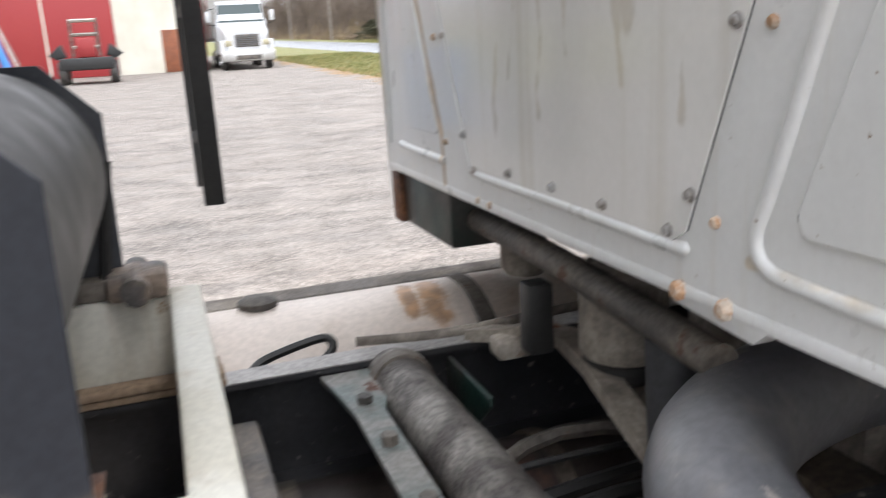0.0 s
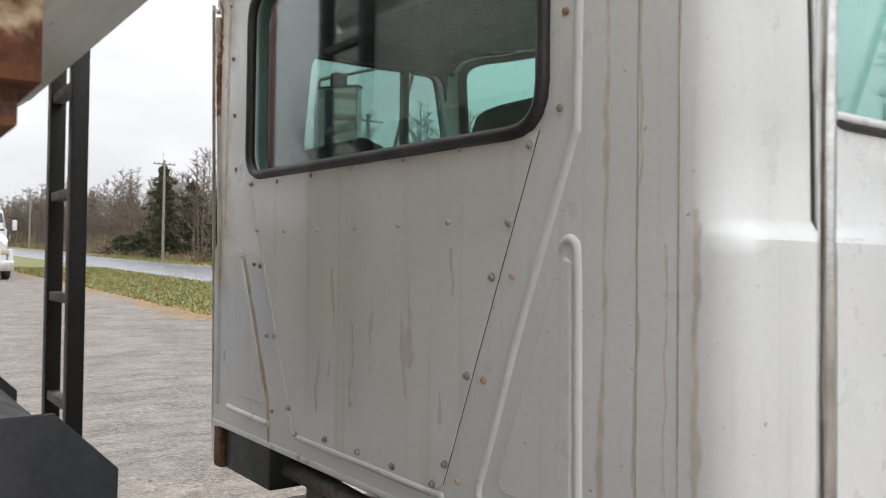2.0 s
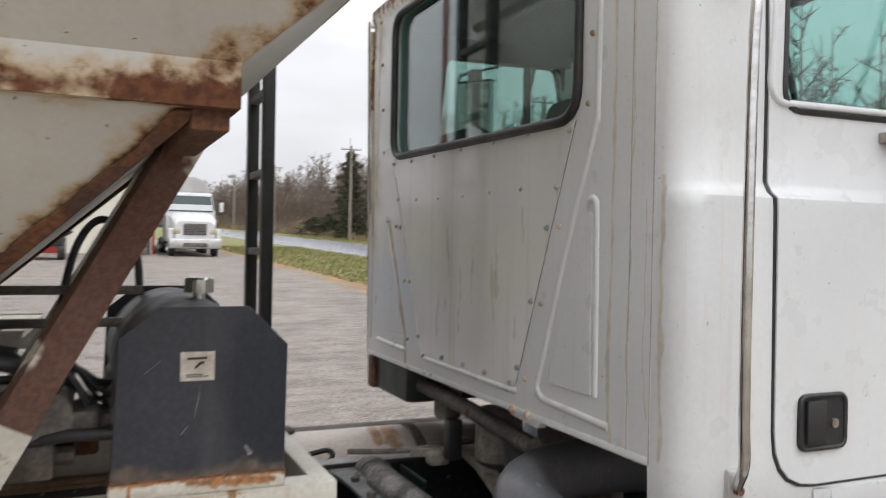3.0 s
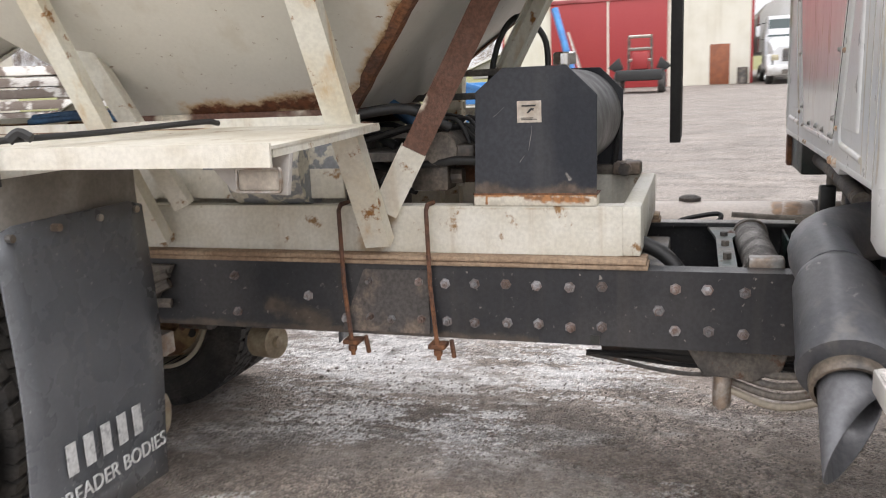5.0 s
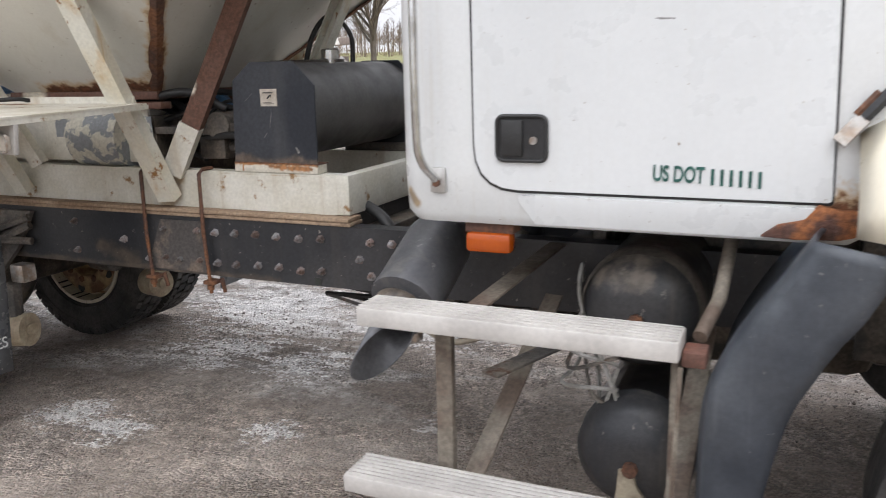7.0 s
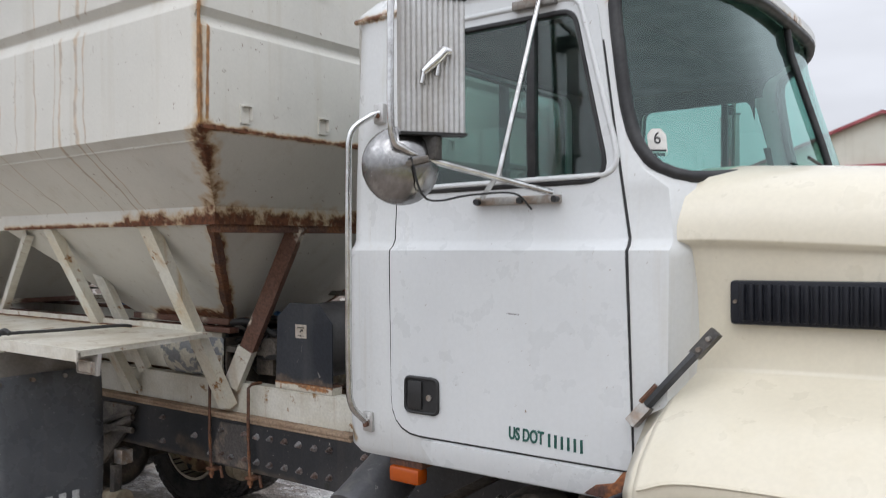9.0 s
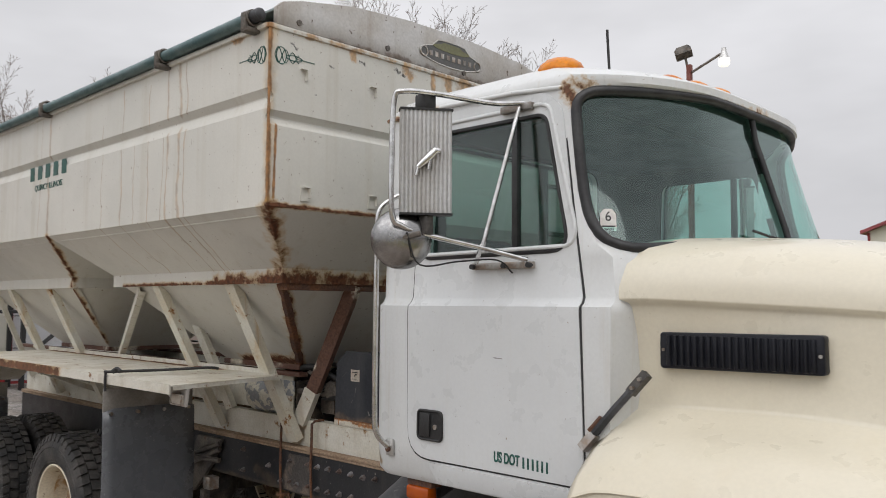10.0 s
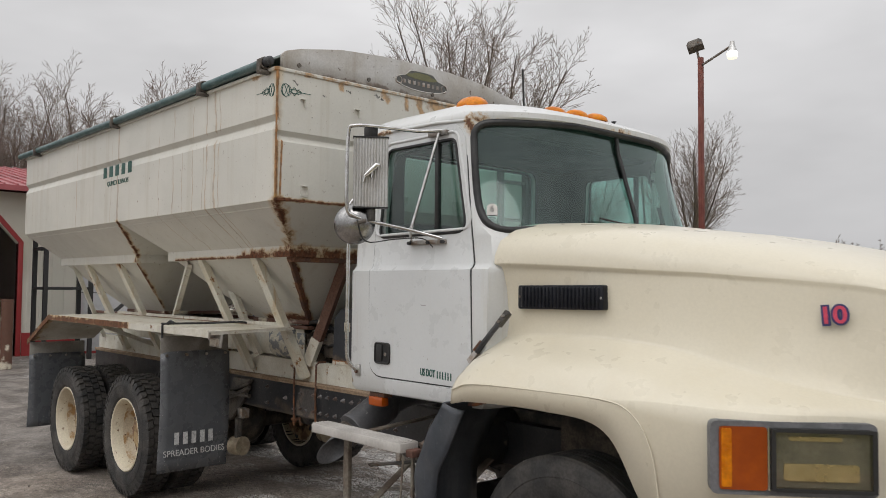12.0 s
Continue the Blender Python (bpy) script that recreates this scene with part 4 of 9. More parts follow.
# seats, wheel, dash inside
g = B(); box(g, (1.0, -0.93, 1.7), (1.22, 0.93, 2.16), 0.06); box(g, (1.1, -0.9, 2.1), (1.45, 0.9, 2.2), 0.04); part("dashboard", g, M_INT, truck, "dark dashboard")
for y in (-0.5, 0.5):
    g = B(); box(g, (0.12, y - 0.25, 1.55), (0.62, y + 0.25, 1.8), 0.06); box(g, (0.10, y - 0.25, 1.75), (0.25, y + 0.25, 2.34), 0.07); part("seat", g, M_INT, truck, "dark high-back seat")
g = B(); lathe(g, [(0.22, 0.0), (0.24, 0.012), (0.22, 0.024), (0.205, 0.012), (0.22, 0.0)], (0.86, 0.5, 2.16), (-0.5, 0, 0.86), 24, closed=False)
tube(g, [(0.86, 0.28, 2.165), (0.86, 0.72, 2.165)], 0.012, 6); tube(g, [(1.08, 0.5, 2.02), (0.86, 0.5, 2.165)], 0.03, 8); part("steering_wheel", g, M_INK, truck, "black steering wheel")
g = B(); box(g, (0.1, -0.9, 2.835), (0.95, 0.9, 2.86), 0.01); part("headliner", g, M_INT, truck, "dark grey headliner")

# the cab reaches a little further to its left
for ob in [o for o in bpy.data.objects if o.type == "MESH"]:
    clip = lambda q: min(max(q, 0.0), 1.0)
    k_ = lambda c: 0.75 + (c.y - 0.75) * (1.18 + 0.30 * clip((c.z - 2.0) / 0.86) * clip((0.6 - c.x) / 0.5)) if c.y > 0.75 else c.y
    if ob.matrix_basis.translation.length > 0:
        ob.matrix_basis.translation.y = k_(ob.matrix_basis.translation)
    elif ob.name.split(".")[0] != "seat":
        for v in ob.data.vertices:
            v.co.y = k_(v.co)

M_VENT = mat("navy_black_plastic", (0.008, 0.009, 0.013), 0.35, col2=(0.014, 0.015, 0.02), scale=8.0, grain=0.1, spec=0.3)
M_REFLECT = mat("aged_reflector", (0.56, 0.49, 0.35), 0.25, 0.5, col2=(0.42, 0.36, 0.25), scale=6.0, grain=0.03, bump=0.02)
M_FACET = mat("pale_reflector_facet", (0.64, 0.57, 0.42), 0.25, 0.6, col2=(0.5, 0.43, 0.28), scale=9.0, grain=0.03, bump=0.02)
M_LAMPGLASS = glass("yellowed_lamp_glass", (0.95, 0.92, 0.83), 0.04, 0.05)
# hood with fenders, one shell of cross sections
HOOD = [  # x, then (half y, z) from the middle outwards
    (1.285, [(0, 2.285), (0.45, 2.285), (0.75, 2.265), (0.92, 2.225), (0.995, 2.165), (1.025, 2.08), (1.03, 2.035), (1.005, 2.012), (0.965, 1.90), (0.945, 1.72), (0.955, 1.635), (1.04, 1.585), (1.18, 1.52), (1.29, 1.44), (1.33, 1.385), (1.335, 1.31)]),
    (1.45, [(0, 2.288), (0.45, 2.287), (0.75, 2.265), (0.92, 2.222), (0.99, 2.16), (1.018, 2.08), (1.022, 2.034), (1.0, 2.012), (0.975, 1.90), (0.955, 1.74), (0.965, 1.66), (1.06, 1.61), (1.20, 1.555), (1.30, 1.48), (1.338, 1.425), (1.34, 1.335)]),
    (1.9, [(0, 2.258), (0.45, 2.255), (0.72, 2.235), (0.88, 2.195), (0.955, 2.135), (0.983, 2.06), (0.985, 2.012), (0.97, 1.992), (0.965, 1.90), (0.955, 1.76), (0.97, 1.67), (1.07, 1.62), (1.21, 1.57), (1.305, 1.495), (1.342, 1.435), (1.345, 1.345)]),
    (2.25, [(0, 2.215), (0.42, 2.212), (0.67, 2.19), (0.83, 2.15), (0.905, 2.095), (0.935, 2.03), (0.938, 1.992), (0.925, 1.975), (0.93, 1.88), (0.935, 1.74), (0.96, 1.65), (1.06, 1.60), (1.20, 1.55), (1.30, 1.49), (1.34, 1.432), (1.345, 1.30)]),
    (2.45, [(0, 2.188), (0.41, 2.184), (0.63, 2.165), (0.79, 2.125), (0.87, 2.075), (0.90, 2.015), (0.905, 1.982), (0.895, 1.965), (0.905, 1.86), (0.915, 1.72), (0.95, 1.62), (1.05, 1.565), (1.18, 1.525), (1.295, 1.478), (1.334, 1.445), (1.345, 1.02)]),
    (2.62, [(0, 2.16), (0.40, 2.155), (0.60, 2.135), (0.75, 2.10), (0.83, 2.05), (0.865, 1.995), (0.87, 1.968), (0.862, 1.95), (0.875, 1.84), (0.89, 1.68), (0.93, 1.58), (1.03, 1.525), (1.15, 1.50), (1.26, 1.468), (1.298, 1.443), (1.31, 0.85)]),
    (2.90, [(0, 2.10), (0.38, 2.095), (0.54, 2.075), (0.67, 2.045), (0.75, 2.005), (0.785, 1.965), (0.79, 1.945), (0.785, 1.93), (0.80, 1.80), (0.83, 1.60), (0.88, 1.515), (0.97, 1.487), (1.07, 1.468), (1.143, 1.450), (1.163, 1.430), (1.17, 0.85)]),
    (3.15, [(0, 2.035), (0.36, 2.03), (0.50, 2.01), (0.61, 1.985), (0.69, 1.955), (0.72, 1.93), (0.725, 1.915), (0.72, 1.90), (0.735, 1.76), (0.76, 1.55), (0.79, 1.475), (0.83, 1.462), (0.868, 1.45), (0.893, 1.436), (0.903, 1.42), (0.91, 0.85)]),
    (3.38, [(0, 1.93), (0.34, 1.925), (0.46, 1.91), (0.55, 1.89), (0.61, 1.87), (0.635, 1.85), (0.64, 1.84), (0.64, 1.83), (0.65, 1.70), (0.67, 1.5), (0.68, 1.45), (0.69, 1.43), (0.70, 1.42), (0.71, 1.40), (0.715, 1.37), (0.72, 0.85)]),
    (3.46, [(0, 1.78), (0.32, 1.775), (0.43, 1.77), (0.51, 1.76), (0.55, 1.75), (0.58, 1.74), (0.59, 1.73), (0.595, 1.72), (0.605, 1.62), (0.625, 1.47), (0.635, 1.43), (0.64, 1.41), (0.645, 1.40), (0.65, 1.38), (0.655, 1.36), (0.66, 0.85)]),
]


for x_, sec in HOOD:
    sec[7] = (sec[6][0] - 0.028 * max(0.15, min(1.0, (3.1 - x_) / 1.4)), sec[6][1] - 0.012)   # edge under the upper ledge, fading forwards
    if 2.4 < x_ < 3.2:
        a_, b_ = Vector(sec[12]), Vector(sec[14])
        sec[13] = tuple(a_.lerp(b_, 0.62) + Vector((0.004, 0.006)))   # crisp shoulder over the headlamp


def hood_between(k):
    """Sections laid smoothly through the given ones."""
    cols = []
    n = len(HOOD[0][1])
    for i in range(n):
        cols.append(curve_through([(x, s[i][0], s[i][1]) for x, s in HOOD], k))
    out_ = []
    for j in range(len(cols[0])):
        c_ = [cols[i][j] for i in range(n)]
        row = []
        for i in range(n):
            if i in (6, 10, 14):
                row.append(c_[i - 1].lerp(c_[i], 0.86))
            row.append(c_[i])
            if i in (7, 10, 14):
                row.append(c_[i].lerp(c_[i + 1], 0.12))
        out_.append(row)
    return out_


g = B()
secs = hood_between(9)
rows = []
for s in secs:
    rows.append([(p.x, -p.y, p.z) for p in s[::-1]] + [(p.x, p.y, p.z) for p in s[1:]])
loft(g, rows, closed=False)
hood = part("hood", g, M_HOOD, truck, "ivory one-piece tilting hood with flared fenders", smooth=85)
sm = hood.modifiers.new("thick", "SOLIDIFY")
sm.thickness, sm.offset = 0.018, -1
g = B(); loft(g, [[(3.45, y, z) for y, z in ((-0.63, 0.85), (0.63, 0.85), (0.58, 1.72), (0, 1.76), (-0.58, 1.72))], [(3.42, y, z) for y, z in ((-0.63, 0.85), (0.63, 0.85), (0.58, 1.72), (0, 1.76), (-0.58, 1.72))]])
grille = part("grille", g, M_DIRTY, truck, "dark grille")
for k in range(9):
    g = B(); box(g, (3.45, -0.56, 0.95 + k * 0.085), (3.475, 0.56, 0.975 + k * 0.085), 0.006); part("grille_bar", g, M_CHROME, grille)
g = B(); box(g, (3.42, -1.15, 0.55), (3.62, 1.15, 0.85), 0.05); part("bumper", g, M_CHROME, truck, "steel front bumper")
# rear corners of the fenders
for side in (-1, 1):
    g = B(); loft(g, [[(1.287, side * y, z) for y, z in ((1.04, 1.585), (1.18, 1.52), (1.29, 1.44), (1.33, 1.385), (1.335, 1.31))], [(1.225, side * y, z) for y, z in ((1.08, 1.52), (1.17, 1.45), (1.235, 1.39), (1.258, 1.35), (1.26, 1.305))]], closed=False)
    fc = part("fender_corner", g, M_HOOD, truck, smooth=50)
    sm = fc.modifiers.new("thick", "SOLIDIFY"); sm.thickness = 0.014
# raised lip of the wheel opening
for side in (-1, 1):
    lip = [(1.30, 1.385), (1.45, 1.425), (1.9, 1.435), (2.25, 1.432), (2.38, 1.395), (2.46, 1.30), (2.505, 1.15), (2.53, 0.9)]
    g = B(); tube(g, curve_through([(x, side * 1.341, z) for x, z in lip], 5), 0.0035, 5); part("fender_lip", g, M_HOOD, truck, smooth=80)
    # side vent
    g = B(); prism(g, rounded([(1.438, 1.797), (1.992, 1.803), (1.992, 1.926), (1.438, 1.922)], 0.014), "y", side * 0.93, side * 0.992, 0.004); vent = part("hood_vent", g, M_VENT, truck, "black louvred side vent")
    g = B(); box(g, (-0.009, -0.006, -0.052), (0.009, 0.006, 0.052), 0.003); bmesh.ops.transform(g, matrix=pose(0, 0, 0, 0, 0, 25 * side), verts=g.verts)
    lv = None
    for k in range(21):
        x = 1.472 + k * 0.0243
        m = pose(x, side * 0.993, 1.8605 + 0.00001 * k)
        if lv is None:
            lv = part("louvre", g, M_VENT, vent, local=True); lv.matrix_basis = m
        else:
            again("louvre", lv, m, vent)
    for x in (1.452, 1.979):
        g = B(); cyl(g, (x, side * 0.99, 1.862), (x, side * 0.996, 1.862), 0.006, n=8); part("vent_screw", g, M_STEEL, vent)
    # hood latch: rubber strap between two brackets
    g = B(); A, Z = Vector((1.185, side * 1.092, 1.505)), Vector((1.405, side * 1.045, 1.765)); ax = (Z - A)
    strap = [A + ax * t + Vector((0, side * 0.012 * math.sin(math.pi * t), 0)) for t in (0.2, 0.4, 0.6, 0.8)]
    tube(g, strap, 0.015, 6); latch = part("hood_latch", g, M_RUBBER, truck, "black rubber hood strap")
    g = B(); tube(g, [A - ax * 0.02, A + ax * 0.2], 0.024, 4); part("latch_hook", g, M_STEEL, latch, "grey metal latch hook")
    g = B(); tube(g, [A + ax * 0.78, Z + ax * 0.05], 0.022, 4); part("latch_bracket", g, M_DIRTY, latch, "dark brown latch bracket")
    g = B(); tube(g, [A + ax * 0.12 + Vector((0, side * 0.01, 0.03)), A + ax * 0.32 + Vector((0, side * 0.01, 0.03))], 0.008, 6); part("latch_wire", g, M_RUST, latch)
    for t in (0.86, 0.98):
        g = B(); p0 = A + ax * t; cyl(g, p0, p0 + Vector((0, side * 0.03, 0)), 0.007, n=8); part("latch_rivet", g, M_STEEL, latch)
    # headlamp set in the fender corner
    P0, P1 = Vector((2.705, side * 1.270, 0)), Vector((3.163, side * 0.876, 0))
    dirx = (P1 - P0).normalized()
    out = Vector((dirx.y, -dirx.x, 0)) * (-1 if side > 0 else 1)
    if out.x < 0:
        out = -out
    L = (P1 - P0).length
    def quad(bm_, u0, u1, z0, z1, d0, d1, r=0.015):
        pts = rounded([(u0, z0), (u1, z0), (u1, z1), (u0, z1)], r, 3)
        lo_ = [bm_.verts.new((P0.x + dirx.x * u + out.x * d0, P0.y + dirx.y * u + out.y * d0, z)) for u, z in pts]
        hi_ = [bm_.verts.new((P0.x + dirx.x * u + out.x * d1, P0.y + dirx.y * u + out.y * d1, z)) for u, z in pts]
        bm_.faces.new(lo_[::-1]); bm_.faces.new(hi_)
        for q in range(len(pts)):
            bm_.faces.new((lo_[q], lo_[(q + 1) % len(pts)], hi_[(q + 1) % len(pts)], hi_[q]))
    g = B(); quad(g, -0.01, L, 1.125, 1.405, -0.06, 0.052, 0.03); hl = part("headlamp", g, M_GREYTRIM, truck, "grey headlamp surround")
    g = B(); quad(g, 0.022, 0.20, 1.145, 1.385, 0.03, 0.060); ts = part("turn_signal", g, M_AMBER, hl, "orange turn signal lens")
    g = B(); quad(g, 0.030, 0.068, 1.155, 1.378, 0.058, 0.0625, 0.006); part("signal_reflector", g, M_BEACON, ts, "brighter orange reflector strip")
    g = B(); quad(g, 0.212, L - 0.012, 1.145, 1.388, 0.03, 0.050, 0.02); part("lamp_recess", g, M_INK, hl, "black headlamp recess")
    g = B(); quad(g, 0.226, L - 0.03, 1.160, 1.370, 0.046, 0.0515, 0.02); part("lamp_reflector", g, M_REFLECT, hl, "gold-tinted reflector behind the lens")
    g = B()
    for u0, u1, z0, z1, d1 in ((0.26, L - 0.07, 1.185, 1.250, 0.058), (0.28, L - 0.13, 1.335, 1.352, 0.056)):
        quad(g, u0, u1, z0, z1, 0.050, d1, 0.012)
    part("lamp_facets", g, M_FACET, hl, "pale reflector facets", smooth=20)
    g = B(); quad(g, 0.222, L - 0.026, 1.155, 1.375, 0.076, 0.080, 0.02); gl = part("lamp_lens", g, M_LAMPGLASS, hl, "yellowed rectangular headlamp lens", smooth=0); gl.visible_shadow = False
    g = B()
    for u0, u1, z0, z1 in ((0.212, 0.226, 1.148, 1.382), (L - 0.03, L - 0.012, 1.148, 1.382), (0.226, L - 0.03, 1.370, 1.384), (0.226, L - 0.03, 1.146, 1.160)):
        quad(g, u0, u1, z0, z1, 0.045, 0.082, 0.002)
    part("lens_frame", g, M_INK, hl, "black lens frame", smooth=0)
    g = B(); quad(g, 0.201, 0.210, 1.145, 1.385, 0.03, 0.062, 0.004); part("lamp_divider", g, M_CHROME, hl)
    # rubber flap behind the front wheel
    outer = curve_through([(1.16, 0, 1.295), (1.10, 0, 1.20), (1.035, 0, 1.10), (0.975, 0, 0.99), (0.937, 0, 0.87), (0.93, 0, 0.62), (0.935, 0, 0.34)], 4)
    inner_ = curve_through([(1.33, 0, 1.27), (1.26, 0, 1.13), (1.21, 0, 1.05), (1.165, 0, 0.97), (1.12, 0, 0.87), (1.072, 0, 0.64), (1.05, 0, 0.34)], 4)
    g = B(); rows = []
    for p, q in zip(outer, inner_):
        w0 = 1.285 - 0.06 * max(0, 1.0 - p.z)
        row = [(p.x + 0.02 * math.sin(j), side * (0.80 + (w0 - 0.03 - 0.80) * j / 5), p.z) for j in range(6)]
        row += [(p.x + (q.x - p.x) * t, side * (w0 + 0.012 * math.sin(math.pi * t) + 0.006 * math.sin(p.z * 23 + 5 * t)), p.z + (q.z - p.z) * t) for t in (0.03, 0.2, 0.4, 0.6, 0.8, 1.0)]
        rows.append(row)
    loft(g, rows, closed=False); fl = part("front_mudguard", g, M_GUARD, truck, "curved dusty grey rubber mudguard", smooth=50)
    sm = fl.modifiers.new("thick", "SOLIDIFY"); sm.thickness = 0.012
    # dark inner well
    g = B(); box(g, (1.3, side * 0.42, 0.75), (2.5, side * 0.46, 1.75)); part("wheel_well", g, M_GREASE, truck, "muddy inner wheel well")
# fleet number on the hood side
M_PINK = mat("pink_number_paint", (0.55, 0.05, 0.10), 0.4, bump=0.02)
M_NAVY = mat("navy_number_outline", (0.03, 0.03, 0.12), 0.4, bump=0.02)
nd = (Vector((3.07, -0.748, 0)) - Vector((2.92, -0.79, 0))).normalized()
nm = facing((2.992, -0.802, 1.805), nd, (0, 0.11, 1)) @ pose(0, 0, 0, 0, 0, 5)
lettering("fleet_number_outline", "10", 0.098, nm @ Matrix.Translation((0, 0, 0.001)), M_NAVY, truck, "dark blue outline of a number", bold=0.010, squeeze=1.1, deep=0.004)
lettering("fleet_number", "10", 0.098, nm @ Matrix.Translation((0, 0, 0.004)), M_PINK, truck, "pink painted number", bold=0.002, squeeze=1.1, deep=0.004)
g = B(); box(g, (1.3, -0.42, 0.7), (2.9, 0.42, 1.85), 0.08); part("engine", g, M_GREASE, truck, "dark greasy engine block")

# registration lettering on the door: the words, and the number as plain bars
dm = facing((0.815, -1.0805, 1.410), (1, 0, -0.02), (0, 0, 1))
lettering("door_lettering", "US DOT", 0.058, dm, M_GREENINK, truck, "dark green door lettering", bold=0.0012, squeeze=0.62)
for k in range(6):
    g = B(); box(g, (0.895 + k * 0.0225, -1.0805, 1.386 - k * 0.0008), (0.9035 + k * 0.0225, -1.078, 1.428 - k * 0.0008)); part("number_bar", g, M_GREENINK, truck, smooth=0)

# mirrors on the door
for side in (-1, 1):
    g = B(); T = lambda x, y, z: (x, side * y, z)
    tube(g, curve_through([T(0.86, 1.02, 2.83), T(0.80, 1.15, 2.815), T(0.74, 1.40, 2.815), T(0.69, 1.53, 2.81), T(0.665, 1.555, 2.775), T(0.66, 1.56, 2.55), T(0.66, 1.555, 2.345), T(0.675, 1.52, 2.305), T(0.70, 1.44, 2.28), T(0.79, 1.20, 2.235), T(0.905, 1.06, 2.19)], 5), 0.0105, 8)
    arm = part("mirror_arm", g, M_CHROME, truck, "bent chrome mirror arm", smooth=60)
    g = B(); tube(g, [T(0.79, 1.205, 2.24), T(0.65, 1.075, 2.185)], 0.009, 6); part("arm_strut", g, M_CHROME, arm)
    g = B(); tube(g, [T(0.79, 1.195, 2.24), T(0.85, 1.04, 2.81)], 0.0095, 8); part("arm_brace", g, M_CHROME, arm, smooth=60)
    g = B(); box(g, T(0.61, 1.062, 2.158), T(0.93, 1.040, 2.185), 0.004); part("arm_foot", g, M_STEEL, arm)
    g = B(); box(g, T(0.74, 1.00, 2.80), T(0.90, 1.03, 2.83), 0.004); part("upper_arm_foot", g, M_STEEL, arm)
    for q in (T(0.625, 1.055, 2.17), T(0.92, 1.055, 2.17), T(0.79, 1.05, 2.17)):
        g = B(); cyl(g, q, (q[0], q[1] + side * 0.025, q[2]), 0.011, n=8); part("foot_bolt", g, M_INK, arm)
    # head: fluted back towards the front, glass towards the rear
    C, wv = Vector(T(0.700, 1.425, 2.552)), Vector((0.072, side * -0.098, 0)).normalized()
    fw = Vector((0.82, side * 0.57, 0)).normalized()
    hw = 0.098
    prof = []
    nfl = 12
    for k in range(nfl * 4 + 1):
        u = -hw + 2 * hw * k / (nfl * 4)
        prof.append((u, 0.028 + 0.0055 * abs(math.sin(math.pi * k / 4))))
    prof += [(hw, -0.01), (-hw, -0.01)]
    g = B()
    ring = lambda z: [tuple(C + wv * u + fw * d + Vector((0, 0, z))) for u, d in prof]
    loft(g, [ring(-0.196), ring(0.196)]); head = part("mirror_head", g, M_ALU, truck, "fluted bright aluminium mirror back", smooth=25)
    for z in (-0.203, 0.196):
        g = B(); loft(g, [[tuple(C + wv * u + fw * d + Vector((0, 0, z + q))) for u, d in ((-hw - 0.003, -0.015), (hw + 0.003, -0.015), (hw + 0.003, 0.038), (-hw - 0.003, 0.038))] for q in (0.0, 0.008)]); part("mirror_end_cap", g, M_INK, head)
    g = B(); loft(g, [[tuple(C + wv * u - fw * d + Vector((0, 0, z))) for u, z in ((-hw + 0.008, -0.19), (hw - 0.008, -0.19), (hw - 0.008, 0.19), (-hw + 0.008, 0.19))] for d in (0.0105, 0.0125)]); part("mirror_glass", g, mat("mirror_glass", (0.85, 0.86, 0.86), 0.03, 1.0, grain=0, bump=0), head)
    # plain metal emblem standing on the flutes
    g = B(); e0 = C + fw * 0.042 + Vector((0, 0, 0.005))
    tube(g, [e0 - wv * 0.036 + Vector((0, 0, -0.03)), e0 - wv * 0.012 + Vector((0, 0, -0.008)), e0 + wv * 0.014 + Vector((0, 0, 0.016)), e0 + wv * 0.03 + Vector((0, 0, 0.036)), e0 + wv * 0.05 + Vector((0, 0, 0.034))], [0.010, 0.015, 0.017, 0.017, 0.010], 8)
    tube(g, [e0 - wv * 0.032 + Vector((0, 0, -0.026)), e0 - wv * 0.040 + Vector((0, 0, -0.062))], 0.008, 6); tube(g, [e0 + wv * 0.012 + Vector((0, 0, 0.008)), e0 + wv * 0.006 + Vector((0, 0, -0.038))], 0.008, 6)
    part("mirror_emblem", g, M_CHROME, head, "small cast metal emblem", smooth=70)
    g = B(); box(g, (C.x - 0.03, C.y - 0.03, C.z + 0.199), (C.x + 0.03, C.y + 0.03, C.z + 0.262), 0.008); part("mirror_clamp", g, M_INK, head)
    g = B(); box(g, (C.x - 0.03, C.y - 0.02, C.z - 0.275), (C.x + 0.03, C.y + 0.02, C.z - 0.202), 0.008); part("lower_clamp", g, M_DIRTY, head)
    # round spot mirror below
    D = Vector(T(0.63, 1.48, 2.262))
    g = B(); lathe(g, [(0.0, 0.060), (0.056, 0.054), (0.101, 0.031), (0.117, 0.004), (0.117, -0.006), (0.0, -0.008)], D, fw * 0.9 + Vector((0.1, side * 0.1, 0.02)), 28); spot = part("spot_mirror", g, M_DULLCHROME, truck, "round chrome spot mirror", smooth=50)
    g = B(); tube(g, [D + fw * 0.05, D + fw * 0.06 + Vector((0.05, -side * 0.04, 0.015))], 0.011, 6); part("spot_mirror_stem", g, M_DIRTY, spot)
    g = B(); tube(g, curve_through([D + fw * 0.05 + Vector((0.02, 0, 0.02)), D + Vector((0.08, -side * 0.02, -0.10)), Vector(T(0.74, 1.28, 2.18)), Vector(T(0.80, 1.12, 2.19)), Vector(T(0.83, 1.06, 2.14))], 5), 0.0035, 5); part("mirror_cable", g, M_INK, arm)

